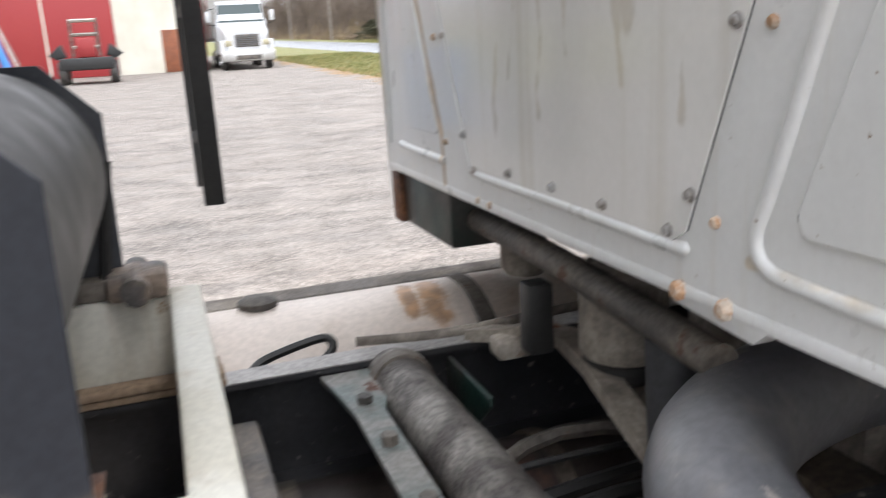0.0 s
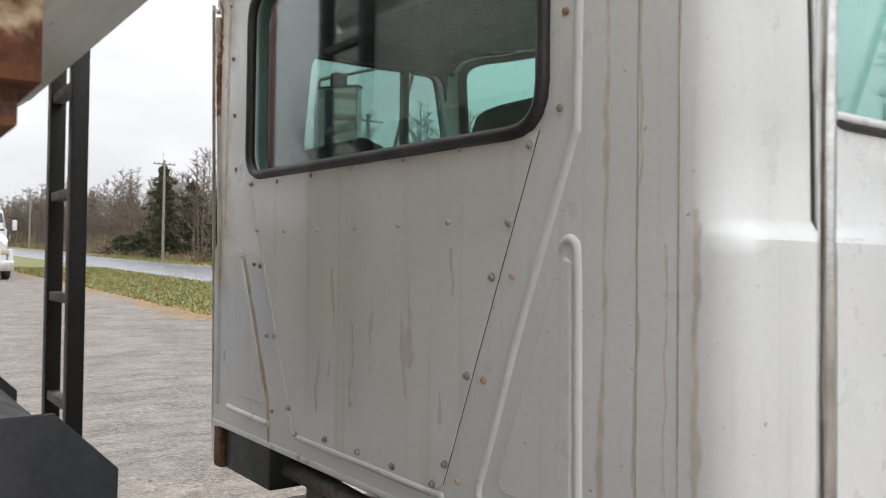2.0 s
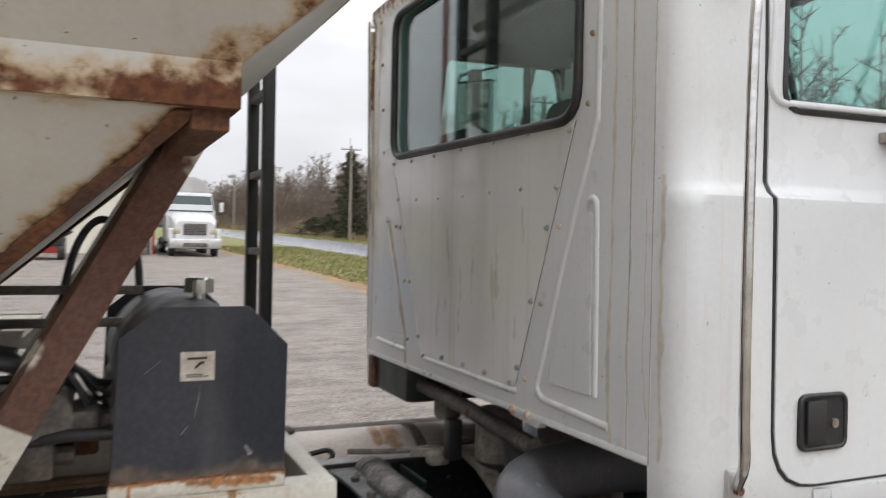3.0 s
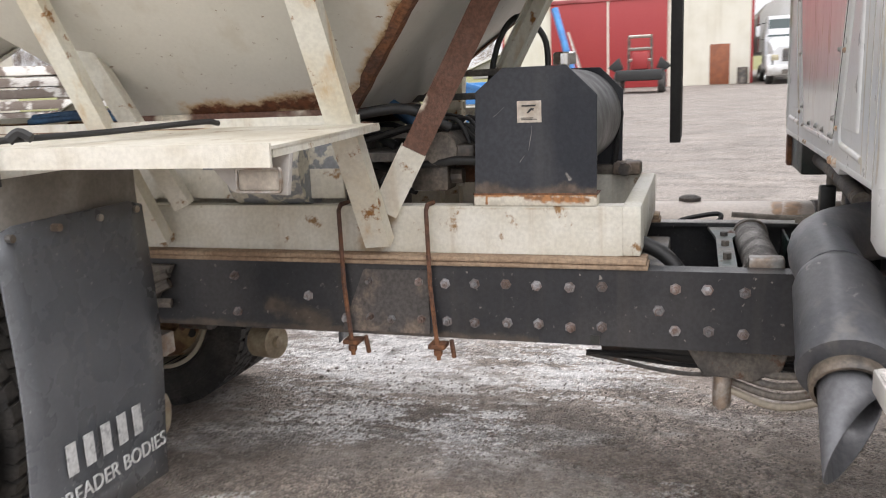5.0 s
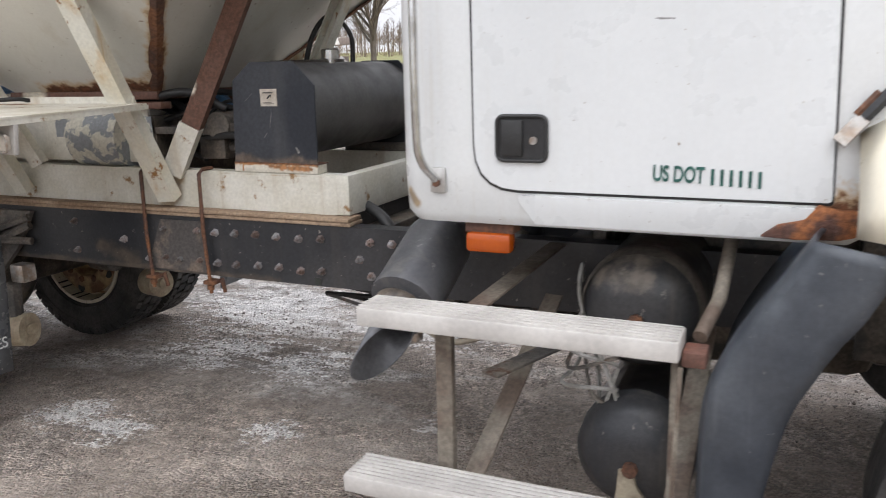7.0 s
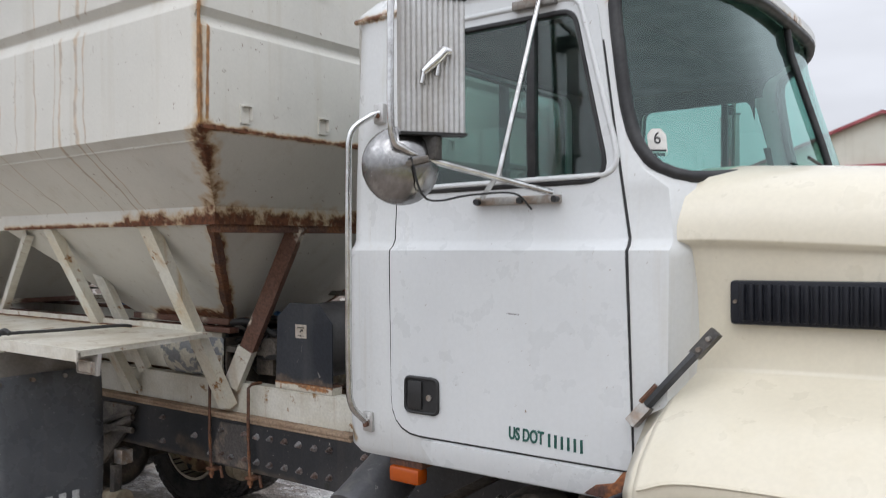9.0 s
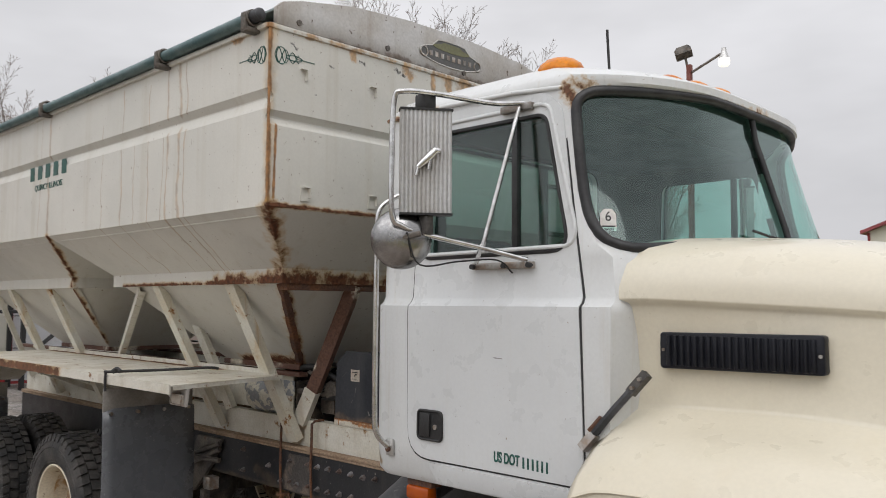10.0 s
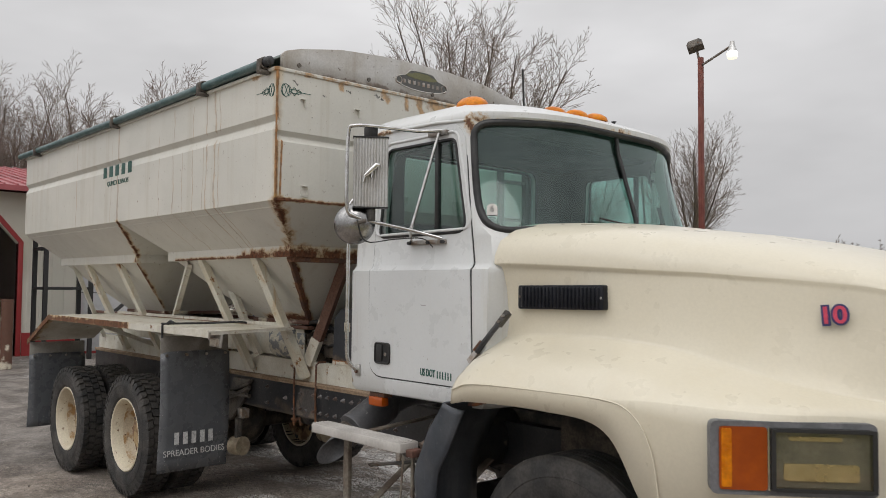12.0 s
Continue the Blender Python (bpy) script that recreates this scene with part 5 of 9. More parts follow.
M_WORN = mat("worn_brown_grey_plate", (0.075, 0.068, 0.064), 0.6, col2=(0.20, 0.155, 0.12), scale=7.0, lo=0.48, hi=0.66, grain=0.25, bump=0.3)
# Shade of the space between the rails put into a dark red colour
M_VOIDSHADE = mat("void_shade_red", (0.022, 0.016, 0.014), 0.55, col2=(0.075, 0.035, 0.024), scale=6.0, lo=0.5, hi=0.7, grain=0.25, bump=0.2)
M_DUSTY = mat("dust_tan_steel", (0.32, 0.285, 0.24), 0.65, col2=(0.14, 0.12, 0.10), scale=7.0, grain=0.2, bump=0.2, rust=((0.24, 0.10, 0.05), 0.0, 16.0))
M_GREENGREY = mat("scuffed_green_grey_paint", (0.10, 0.13, 0.125), 0.5, col2=(0.24, 0.23, 0.215), scale=9.0, grain=0.2, bump=0.2, rust=((0.14, 0.07, 0.05), 0.04, 14.0))
# Pale flange top: dust and scratches, plus highlights put into the colour
M_PALETOP = mat("dusty_highlit_flange_paint", (0.36, 0.345, 0.33), 0.5, col2=(0.12, 0.11, 0.10), scale=5.0, lo=0.5, hi=0.66, grain=0.2, bump=0.2)
# frame rails with their bolt rows
for side in (-1, 1):
    g = B(); y0, y1 = (-0.44, -0.36) if side < 0 else (0.53, 0.452)
    prism(g, [(y0, 0.809), (y0, 1.069), (y1, 1.069), (y1, 1.058), (y0 - side * 0.011, 1.058), (y0 - side * 0.011, 0.82), (y1, 0.82), (y1, 0.809)], "x", -6.3, 3.2); rail = part("frame_rail", g, M_BLACK, truck, "black steel frame rail with rows of bolts", smooth=0)
    if side < 0:
        rail_r = rail
    else:
        g = B(); box(g, (-0.60, 0.455, 1.069), (1.2, 0.527, 1.0725), 0.001); part("worn_flange", g, M_PALETOP, rail, "pale dusty top flange with highlights in its colour", smooth=0)
g = B(); lathe(g, [(0.019, 0.0), (0.019, 0.004), (0.0135, 0.005), (0.0135, 0.017), (0.008, 0.018), (0.007, 0.03), (0.0, 0.031)], (0, 0, 0), (0, -1, 0), 6)
bolt = part("bolt", g, M_BOLT, rail_r, "dirty hex bolt", local=True)
bolt.matrix_basis = pose(-1.113, -0.44, 1.008)
spots = [(x, z) for x in (-1.005, -0.895, -0.787, -0.68, -1.22, -0.454, -0.351, -0.24, -1.31, -1.50, -2.05) for z in (1.008, 0.872)] + [(-1.113, 0.872), (-0.505, 0.94), (-1.75, 0.94), (-1.60, 0.865), (-1.42, 0.868)]
random.seed(5)
for x, z in spots:
    again("bolt", bolt, pose(x + random.uniform(-.004, .004), -0.44, z + random.uniform(-.004, .004), 0, random.uniform(0, 60), 0), rail_r)
g = B(); prism(g, rounded([(-1.62, 0.82), (-1.28, 0.82), (-1.28, 1.05), (-1.52, 1.05)], 0.01), "y", -0.4445, -0.44); part("rail_plate", g, M_WORN, rail_r, "dirty reinforcing plate", smooth=0)
g = B(); box(g, (-0.72, -0.443, 0.815), (-0.69, -0.44, 0.845)); part("paint_patch", g, M_GREEN, rail_r, "green paint patch", smooth=0)
for x in (-2.6, -1.9, -0.55, 0.35, 1.6):
    g = B(); box(g, (x - 0.06, -0.36, 0.84), (x + 0.06, 0.36, 1.03), 0.01); part("crossmember", g, M_GREASE, truck, "dirty frame crossmember")
# tube, arm and lines between the rails behind the cab
g = B(); cyl(g, (-0.185, 0.45, 1.03), (-0.165, -0.34, 1.02), 0.062, n=22); ct = part("cross_tube", g, M_GRIMY, truck, "greasy grey cross tube", smooth=60)
for y in (0.40, -0.30):
    g = B(); lathe(g, [(0.061, -0.02), (0.069, -0.018), (0.069, 0.018), (0.061, 0.02)], (-0.18, y, 1.03), (0, 1, 0), 22, closed=False); part("tube_collar", g, M_DIRTY, ct, smooth=40)
g = B(); box(g, (-0.23, -0.36, 0.98), (-0.12, -0.30, 1.10), 0.01); part("tube_clamp", g, M_STEEL, truck)
g = B(); loft(g, [[(x - w, y, z), (x + w, y, z), (x + w, y, z - 0.012), (x - w, y, z - 0.012)] for x, y, z, w in ((-0.275, 0.45, 1.055, 0.07), (-0.275, 0.36, 1.052, 0.055), (-0.285, 0.26, 1.045, 0.03), (-0.285, -0.36, 1.035, 0.03))]); gb = part("gusset_bar", g, M_GREENGREY, truck, "green-grey scuffed gusset bar", smooth=20)
for y in (0.30, 0.12, -0.1):
    g = B(); cyl(g, (-0.285, y, 1.04), (-0.285, y, 1.062), 0.016, n=6); part("bar_bolt", g, M_DIRTY, gb)
g = B(); prism(g, [(0.45, 1.05), (0.45, 0.86), (0.39, 0.86), (0.2, 1.03), (0.2, 1.05)], "x", -0.06, -0.05, 0.003); part("gusset", g, M_GREEN, truck)
g = B(); loft(g, [[(x - 0.028, y, z + 0.01), (x + 0.028, y + 0.01, z + 0.01), (x + 0.028, y + 0.01, z - 0.02), (x - 0.028, y, z - 0.02)] for x, y, z in ((0.02, 0.47, 1.085), (0.07, 0.40, 1.10), (0.11, 0.33, 1.125), (0.135, 0.24, 1.13), (0.13, 0.12, 1.115), (0.11, -0.02, 1.09), (0.10, -0.14, 1.06), (0.10, -0.22, 1.02))]); arm_ = part("support_arm", g, M_DUSTY, truck, "dusty tan cranked support arm", smooth=30)
g = B(); box(g, (0.02, 0.33, 1.06), (0.10, 0.40, 1.105), 0.012); part("arm_block", g, M_DUSTY, arm_, smooth=30)
g = B(); tube(g, curve_through([(-0.25, 0.50, 1.10), (-0.05, 0.485, 1.09), (0.12, 0.47, 1.10), (0.3, 0.44, 1.12)], 5), 0.012, 6); part("air_line", g, M_DUSTY, truck, smooth=70)
# Added dark cylinder standing in for the shaded space by the left rail
g = B(); cyl(g, (-0.75, 0.30, 0.70), (0.95, 0.30, 0.70), 0.18, n=24); rs = part("air_reservoir", g, M_VOIDSHADE, truck, "added dark red-brown cylinder for the shaded space between the rails", smooth=50)
for x in (-0.45, 0.1):
    g = B(); lathe(g, [(0.181, -0.02), (0.188, -0.018), (0.188, 0.018), (0.181, 0.02)], (x, 0.30, 0.70), (1, 0, 0), 24, closed=False); part("reservoir_strap", g, M_GREASE, rs, smooth=40)
g = B(); box(g, (0.40, -0.26, 0.70), (0.46, 0.22, 1.24), 0.02); part("bell_housing", g, M_DUSTY, truck, "dusty tan bell housing plate", smooth=30)
random.seed(9)
for k in range(26):
    y0 = random.uniform(-0.32, 0.40); z0 = random.uniform(0.72, 0.98)
    g = B(); tube(g, curve_through([(-0.75, y0, z0), (-0.35, y0 + random.uniform(-.1, .1), z0 - random.uniform(0, .08)), (0.1, y0 + random.uniform(-.15, .15), z0 + random.uniform(-.08, .05)), (0.7, y0 + random.uniform(-.1, .1), z0)], 6), random.choice((0.008, 0.011, 0.016)), 6); part("air_line", g, random.choice((M_INK, M_GREASE, M_INK, M_DIRTY)), truck)
g = B(); tube(g, [(-1.9, 0.0, 0.78), (0.9, 0.02, 0.83)], 0.055, 14); part("drive_shaft", g, M_GREASE, truck, "greasy drive shaft", smooth=60)
g = B(); box(g, (0.55, -0.3, 0.6), (1.4, 0.3, 1.15), 0.1); part("gearbox", g, M_GREASE, truck, "grimy gearbox")
g = B(); lathe(g, [(0.045, 0), (0.055, 0.015), (0.055, 0.12), (0.0, 0.125)], (0.16, 0.50, 1.20), (0, 0, 1), 16); part("air_filter_can", g, M_DUSTY, truck, "dusty canister under the cab", smooth=50)
g = B(); lathe(g, [(0.075, 0.035), (0.085, 0.05), (0.085, 0.20), (0.07, 0.22), (0.0, 0.225)], (0.19, 0.12, 1.09), (0, 0, 1), 24); fc = part("round_can", g, M_DUSTY, truck, "round dusty can hanging under the cab", smooth=50)
g = B(); lathe(g, [(0.0, -0.012), (0.06, -0.01), (0.082, 0.005), (0.084, 0.036), (0.07, 0.04)], (0.19, 0.12, 1.09), (0, 0, 1), 24); part("can_base", g, M_INK, fc, "black can base", smooth=50)
g = B(); tube(g, curve_through([(0.09, 0.62, 1.315), (0.10, 0.30, 1.305), (0.105, 0.0, 1.285), (0.10, -0.28, 1.27)], 4), 0.03, 10); part("cab_support_beam", g, M_DIRTY, truck, "dusty cab support beam", smooth=60)
g = B(); box(g, (0.05, 0.24, 1.10), (0.105, 0.295, 1.25), 0.008); part("beam_strut", g, M_INK, truck, "black beam strut")
g = B(); cyl(g, (0.13, -0.14, 1.0), (0.12, -0.14, 1.26), 0.045, n=18); part("air_spring", g, M_RUBBER, truck, "black rubber air spring", smooth=60)
# exhaust: elbow, muffler, cut tail pipe
g = B(); tube(g, curve_through([(0.62, -0.20, 1.15), (0.34, -0.23, 1.18), (0.09, -0.32, 1.18), (-0.035, -0.48, 1.165), (-0.028, -0.69, 1.115)], 6), 0.092, 18); part("exhaust_elbow", g, M_ELBOW, truck, "scuffed grey exhaust elbow", smooth=60)
a, b = Vector((-0.022, -0.69, 1.116)), Vector((-0.035, -0.985, 0.955))
ax = (b - a)
g = B(); lathe(g, [(0.085, -0.02), (0.105, 0.01), (0.115, 0.04), (0.115, ax.length - 0.03), (0.119, ax.length - 0.02), (0.116, ax.length), (0.07, ax.length + 0.004)], a, ax, 28); part("muffler", g, M_MUFFLER, truck, "dusty black muffler", smooth=40)
tail0 = b - ax.normalized() * 0.02
tdir = (Vector((-0.045, -1.285, 0.735)) - tail0).normalized()
tu = tdir.orthogonal().normalized()
tw = tdir.cross(tu)
g = B(); rings = []
for s_, cutk in ((0.0, 0.0), (0.10, 0.0), (0.205, 1.0)):
    rg = []
    for k in range(24):
        off = tu * math.cos(2 * math.pi * k / 24) + tw * math.sin(2 * math.pi * k / 24)
        rg.append(tuple(tail0 + tdir * (s_ - cutk * off.x * 0.10 - cutk * off.z * 0.03) + off * 0.070))
    rings.append(rg)
loft(g, rings, True, False)
tp = part("tail_pipe", g, M_PIPE, truck, "black angled tail pipe", smooth=60)
sm = tp.modifiers.new("thick", "SOLIDIFY"); sm.thickness = 0.004
g = B(); lathe(g, [(0.086, 0.0), (0.09, 0.005), (0.09, 0.035), (0.086, 0.04), (0.078, 0.04), (0.078, 0.0), (0.086, 0.0)], b + ax.normalized() * 0.02, ax, 24, closed=False); part("exhaust_clamp", g, M_GREASE, truck, "grimy dark exhaust clamp", smooth=40)
# steps
M_SCUFF = mat("cream_scuffed_stain", (0.40, 0.35, 0.26), 0.7, col2=(0.25, 0.21, 0.16), scale=14.0, bump=0.2)
M_STRAP = mat("grey_tan_strap_steel", (0.20, 0.175, 0.14), 0.65, col2=(0.11, 0.08, 0.06), scale=7.0, grain=0.2, bump=0.25)
M_REDDISH = mat("reddish_primer_steel", (0.20, 0.075, 0.05), 0.75, col2=(0.11, 0.055, 0.04), scale=8.0, grain=0.2, bump=0.3)
def step(z, x0, x1, y0, y1):
    g = B(); box(g, (x0, y0, z - 0.058), (x1, y1, z - 0.004), 0.006); st = part("cab_step", g, M_TREAD, truck, "white steel step with a ribbed tread")
    # a darker grey plate lies between the ribs
    g = B(); box(g, (x0 + 0.012, y0 + 0.010, z - 0.006), (x1 - 0.012, y1 - 0.008, z - 0.002)); part("tread_grit", g, M_TREADBASE, st, "darker grey plate between the tread ribs", smooth=0)
    g = B()
    n = int((x1 - x0 - 0.02) / 0.0185)
    for i in range(n):
        xa = x0 + 0.01 + i * 0.0185
        prism(g, [(0.0, 0.0), (0.010, 0.0), (0.0078, 0.006), (0.0025, 0.006)], "x", xa, xa + 0.0145)
    box(g, (x0 + 0.006, 0.001, 0.0), (x1 - 0.006, 0.010, 0.0045))
    rb = None
    y = y0 + 0.006
    while y < y1 - 0.014:
        m = pose(0, y, z - 0.003)
        if rb is None:
            rb = part("tread_rib", g, M_TREAD, st, local=True, smooth=0); rb.matrix_basis = m
        else:
            again("tread_rib", rb, m, st)
        y += 0.0205
    return st
M_TREADBASE = mat("grey_tread_base", (0.30, 0.285, 0.27), 0.7, col2=(0.42, 0.40, 0.38), scale=15.0, grain=0.2, bump=0.2)
step(1.043, -0.02, 0.865, -1.32, -1.185)
step(0.545, -0.06, 0.86, -1.37, -1.225)
# hangers: rusty posts, flat grey straps, a reddish end bracket
for lo, hi, m_, tl in (((0.170, -1.205, 0.44), (0.222, -1.175, 0.99), M_STRAP, 3.0), ((0.835, -1.22, 0.44), (0.855, -1.20, 0.99), M_STRAP, -2.0)):
    g = B(); box(g, lo, hi, 0.004); part("step_post", g, m_, truck, "rusty brown step post")
for a_, b_, m_ in (((0.32, -0.44, 1.06), (0.24, -1.19, 0.99), M_STRAP), ((0.36, -0.62, 0.92), (0.26, -1.18, 0.47), M_STRAP), ((0.86, -0.60, 0.86), (0.85, -1.19, 0.48), M_STRAP), ((0.52, -0.5, 0.8), (0.30, -1.1, 0.80), M_DIRTY)):
    a_, b_ = Vector(a_), Vector(b_)
    d_ = b_ - a_
    g = B(); box(g, (-0.032, -0.005, 0), (0.032, 0.005, d_.length), 0.002); bmesh.ops.transform(g, matrix=Matrix.Translation(a_) @ d_.to_track_quat("Z", "Y").to_matrix().to_4x4(), verts=g.verts); part("step_bracket", g, m_, truck, "flat step bracket strap")
g = B(); box(g, (0.867, -1.285, 0.965), (0.925, -1.20, 1.005), 0.006); part("step_end_bracket", g, M_REDDISH, truck, "reddish-brown step end bracket")
g = B(); tube(g, [(0.945, -0.86, 1.24), (0.93, -1.05, 1.08), (0.90, -1.20, 1.02)], 0.019, 10); part("step_stay", g, M_STRAP, truck, "tan painted step stay", smooth=60)
g = B(); tube(g, [(0.868, -1.30, 0.97), (0.86, -1.33, 0.5)], 0.006, 6); part("step_rod", g, M_STRAP, truck, "thin grey step rod")
M_PALEHOSE = mat("pale_grey_hose", (0.34, 0.33, 0.31), 0.6, col2=(0.22, 0.21, 0.19), scale=12.0, grain=0.15)
# air tanks on their sides under the door
M_BAND = mat("dust_coated_band", (0.23, 0.20, 0.165), 0.75, col2=(0.12, 0.105, 0.09), scale=7.0, grain=0.2, bump=0.15)
for z, r, y in ((0.95, 0.182, -0.80), (0.475, 0.188, -0.82)):
    g = B(); lathe(g, [(0.0, -0.055), (0.07, -0.05), (0.14, -0.03), (r, 0.02), (r, 0.07), (r + 0.004, 0.075), (r + 0.004, 0.09), (r, 0.095), (r, 0.62), (0.1, 0.68), (0.0, 0.69)], (0.68, y, z), (0, 1, 0), 30); at_ = part("air_tank", g, M_AIRTANK, truck, "dusty black air tank with mud stains", smooth=50)
    g = B(); cyl(g, (0.68, y - 0.075, z - 0.02), (0.68, y - 0.05, z - 0.02), 0.025, n=8); part("drain_plug", g, M_RUST, at_, "rusty drain plug")
    if z > 0.9:
        g = B(); lathe(g, [(r - 0.004, 0.0), (r + 0.006, 0.03), (r + 0.007, 0.085), (r + 0.001, 0.09)], (0.68, y, z), (0, 1, 0), 30, closed=False); part("tank_band", g, M_BAND, at_, "tan dusty band round the tank end", smooth=50)
g = B(); prism(g, [(0.63, 0.31), (0.71, 0.31), (0.73, 0.36), (0.70, 0.40), (0.69, 0.46), (0.645, 0.45), (0.64, 0.38)], "y", -0.885, -0.868); part("old_decal", g, M_SCUFF, truck, "worn pale decal remains")
random.seed(4)
for k in range(7):
    g = B(); p0 = (random.uniform(.45, .55), -0.7, random.uniform(.7, 1.08)); tube(g, curve_through([(0.42, -0.47, random.uniform(.85, 1.0)), p0, (p0[0] + random.uniform(-.06, .06), -0.78, p0[2] - random.uniform(.05, .3)), (0.62, -0.8, random.uniform(.6, .8))], 5), 0.007, 5); part("air_hose", g, random.choice((M_PALEHOSE, M_PALEHOSE, M_DIRTY)), truck)
# left fuel tank behind the cab floor
g = B(); cyl(g, (-0.62, 0.825, 0.825), (0.55, 0.825, 0.825), 0.28, n=36); ft = part("fuel_tank", g, M_TAN, truck, "stained aluminium fuel tank", smooth=50)
for x in (0.12, 0.46):
    g = B(); lathe(g, [(0.282, -0.025), (0.287, -0.02), (0.287, 0.02), (0.282, 0.025), (0.282, -0.025)], (x, 0.825, 0.825), (1, 0, 0), 36, closed=False); part("tank_strap", g, M_DIRTY, ft, smooth=40)
g = B(); box(g, (-0.62, 0.985, 1.05), (0.55, 1.10, 1.068), 0.004); part("tank_step", g, M_BAND, ft, "dark ribbed tank step")
g = B(); box(g, (0, 0.995, 0), (0.007, 1.09, 0.0025))
rib = None
for k in range(80):
    if rib is None:
        rib = part("step_rib", g, M_BAND, ft, local=True); rib.matrix_basis = pose(-0.6, 0, 1.068)
    else:
        again("step_rib", rib, pose(-0.6 + k * 0.0142, 0, 1.068), ft)
g = B(); tube(g, curve_through([(-0.48, 0.56, 1.045), (-0.44, 0.58, 1.065), (-0.32, 0.60, 1.085), (-0.29, 0.585, 1.08), (-0.30, 0.56, 1.06), (-0.36, 0.53, 1.03)], 5), 0.011, 6); part("fuel_hose", g, M_INK, ft)
g = B(); lathe(g, [(0.05, 0), (0.05, 0.03), (0.03, 0.04), (0, 0.04)], (-0.42, 0.86, 1.09), (0, 0, 1), 14); part("filler_cap", g, M_DIRTY, ft)

# wheels
RIM_R = 0.335


def tyre_mesh(r, w, lugs, depth=0.016, ribs=False):
    """A tyre round the y axis, outer face towards -y, and its tread: staggered lugs with shoulder blocks, or plain ribs."""
    g = B()
    q = RIM_R
    half = [(q, 0.40), (q + 0.012, 0.455), (q + 0.03, 0.475), (q + 0.055, 0.502), (q + 0.09, 0.512), (q + 0.13, 0.505), (r - 0.062, 0.482), (r - 0.03, 0.455), (r - depth, 0.425)]
    prof = [(a, -b * w) for a, b in half] + [(a, b * w) for a, b in half[::-1]]
    lathe(g, prof + [prof[0]], (0, 0, 0), (0, 1, 0), 64, closed=False)
    for a, b in ((q + 0.022, 0.478), (q + 0.125, 0.512)):
        for sy in (-1, 1):
            lathe(g, [(a - 0.003, sy * (b - 0.012) * w), (a, sy * (b + 0.006) * w), (a + 0.003, sy * (b - 0.012) * w)], (0, 0, 0), (0, 1, 0), 64, closed=False)
    t_ = B()
    if ribs:
        for a0, a1 in ((-0.43, -0.285), (-0.255, -0.10), (-0.07, 0.07), (0.10, 0.255), (0.285, 0.43)):
            lathe(t_, [(r - depth - 0.004, a0 * w), (r - 0.002, a0 * w), (r, (a0 + 0.01) * w), (r, (a1 - 0.01) * w), (r - 0.002, a1 * w), (r - depth - 0.004, a1 * w)], (0, 0, 0), (0, 1, 0), 64, closed=False)
        return g, t_
    cols = ((-0.445, -0.27, 0.0, 0.9), (-0.245, -0.02, 0.5, -0.5), (0.02, 0.245, 0.0, 0.5), (0.27, 0.445, 0.5, -0.9))
    for k in range(lugs):
        for a0, a1, sh, sk in cols:
            an = 2 * math.pi * (k + sh) / lugs
            da = 2 * math.pi / lugs * 0.37
            vs = []
            for rr, sc in ((r - depth - 0.006, 1.06), (r, 0.94)):
                for u, yy in ((-da * sc, a0), (da * sc, a0), (da * sc + sk * da * 0.5, a1), (-da * sc + sk * da * 0.5, a1)):
                    vs.append(t_.verts.new((rr * math.cos(an + u), yy * w, rr * math.sin(an + u))))
            for f in ((4, 5, 6, 7), (0, 1, 5, 4), (1, 2, 6, 5), (2, 3, 7, 6), (3, 0, 4, 7)):
                t_.faces.new([vs[i] for i in f])
        for sy in (-1, 1):                                # shoulder blocks running down the sidewall
            an = 2 * math.pi * (k + (0.0 if sy < 0 else 0.5)) / lugs
            da = 2 * math.pi / lugs * 0.30
            vs = []
            for rr, yi, yo in ((r - 0.004, 0.43, 0.452), (r - 0.05, 0.455, 0.497)):
                for u in (-da, da):
                    vs.append(t_.verts.new((rr * math.cos(an + u), sy * yi * w, rr * math.sin(an + u))))
                    vs.append(t_.verts.new((rr * math.cos(an + u), sy * yo * w, rr * math.sin(an + u))))
            for f in ((1, 3, 7, 5), (0, 1, 5, 4), (2, 3, 7, 6), (4, 5, 7, 6), (0, 2, 3, 1)):
                t_.faces.new([vs[i] for i in f])
    return g, t_


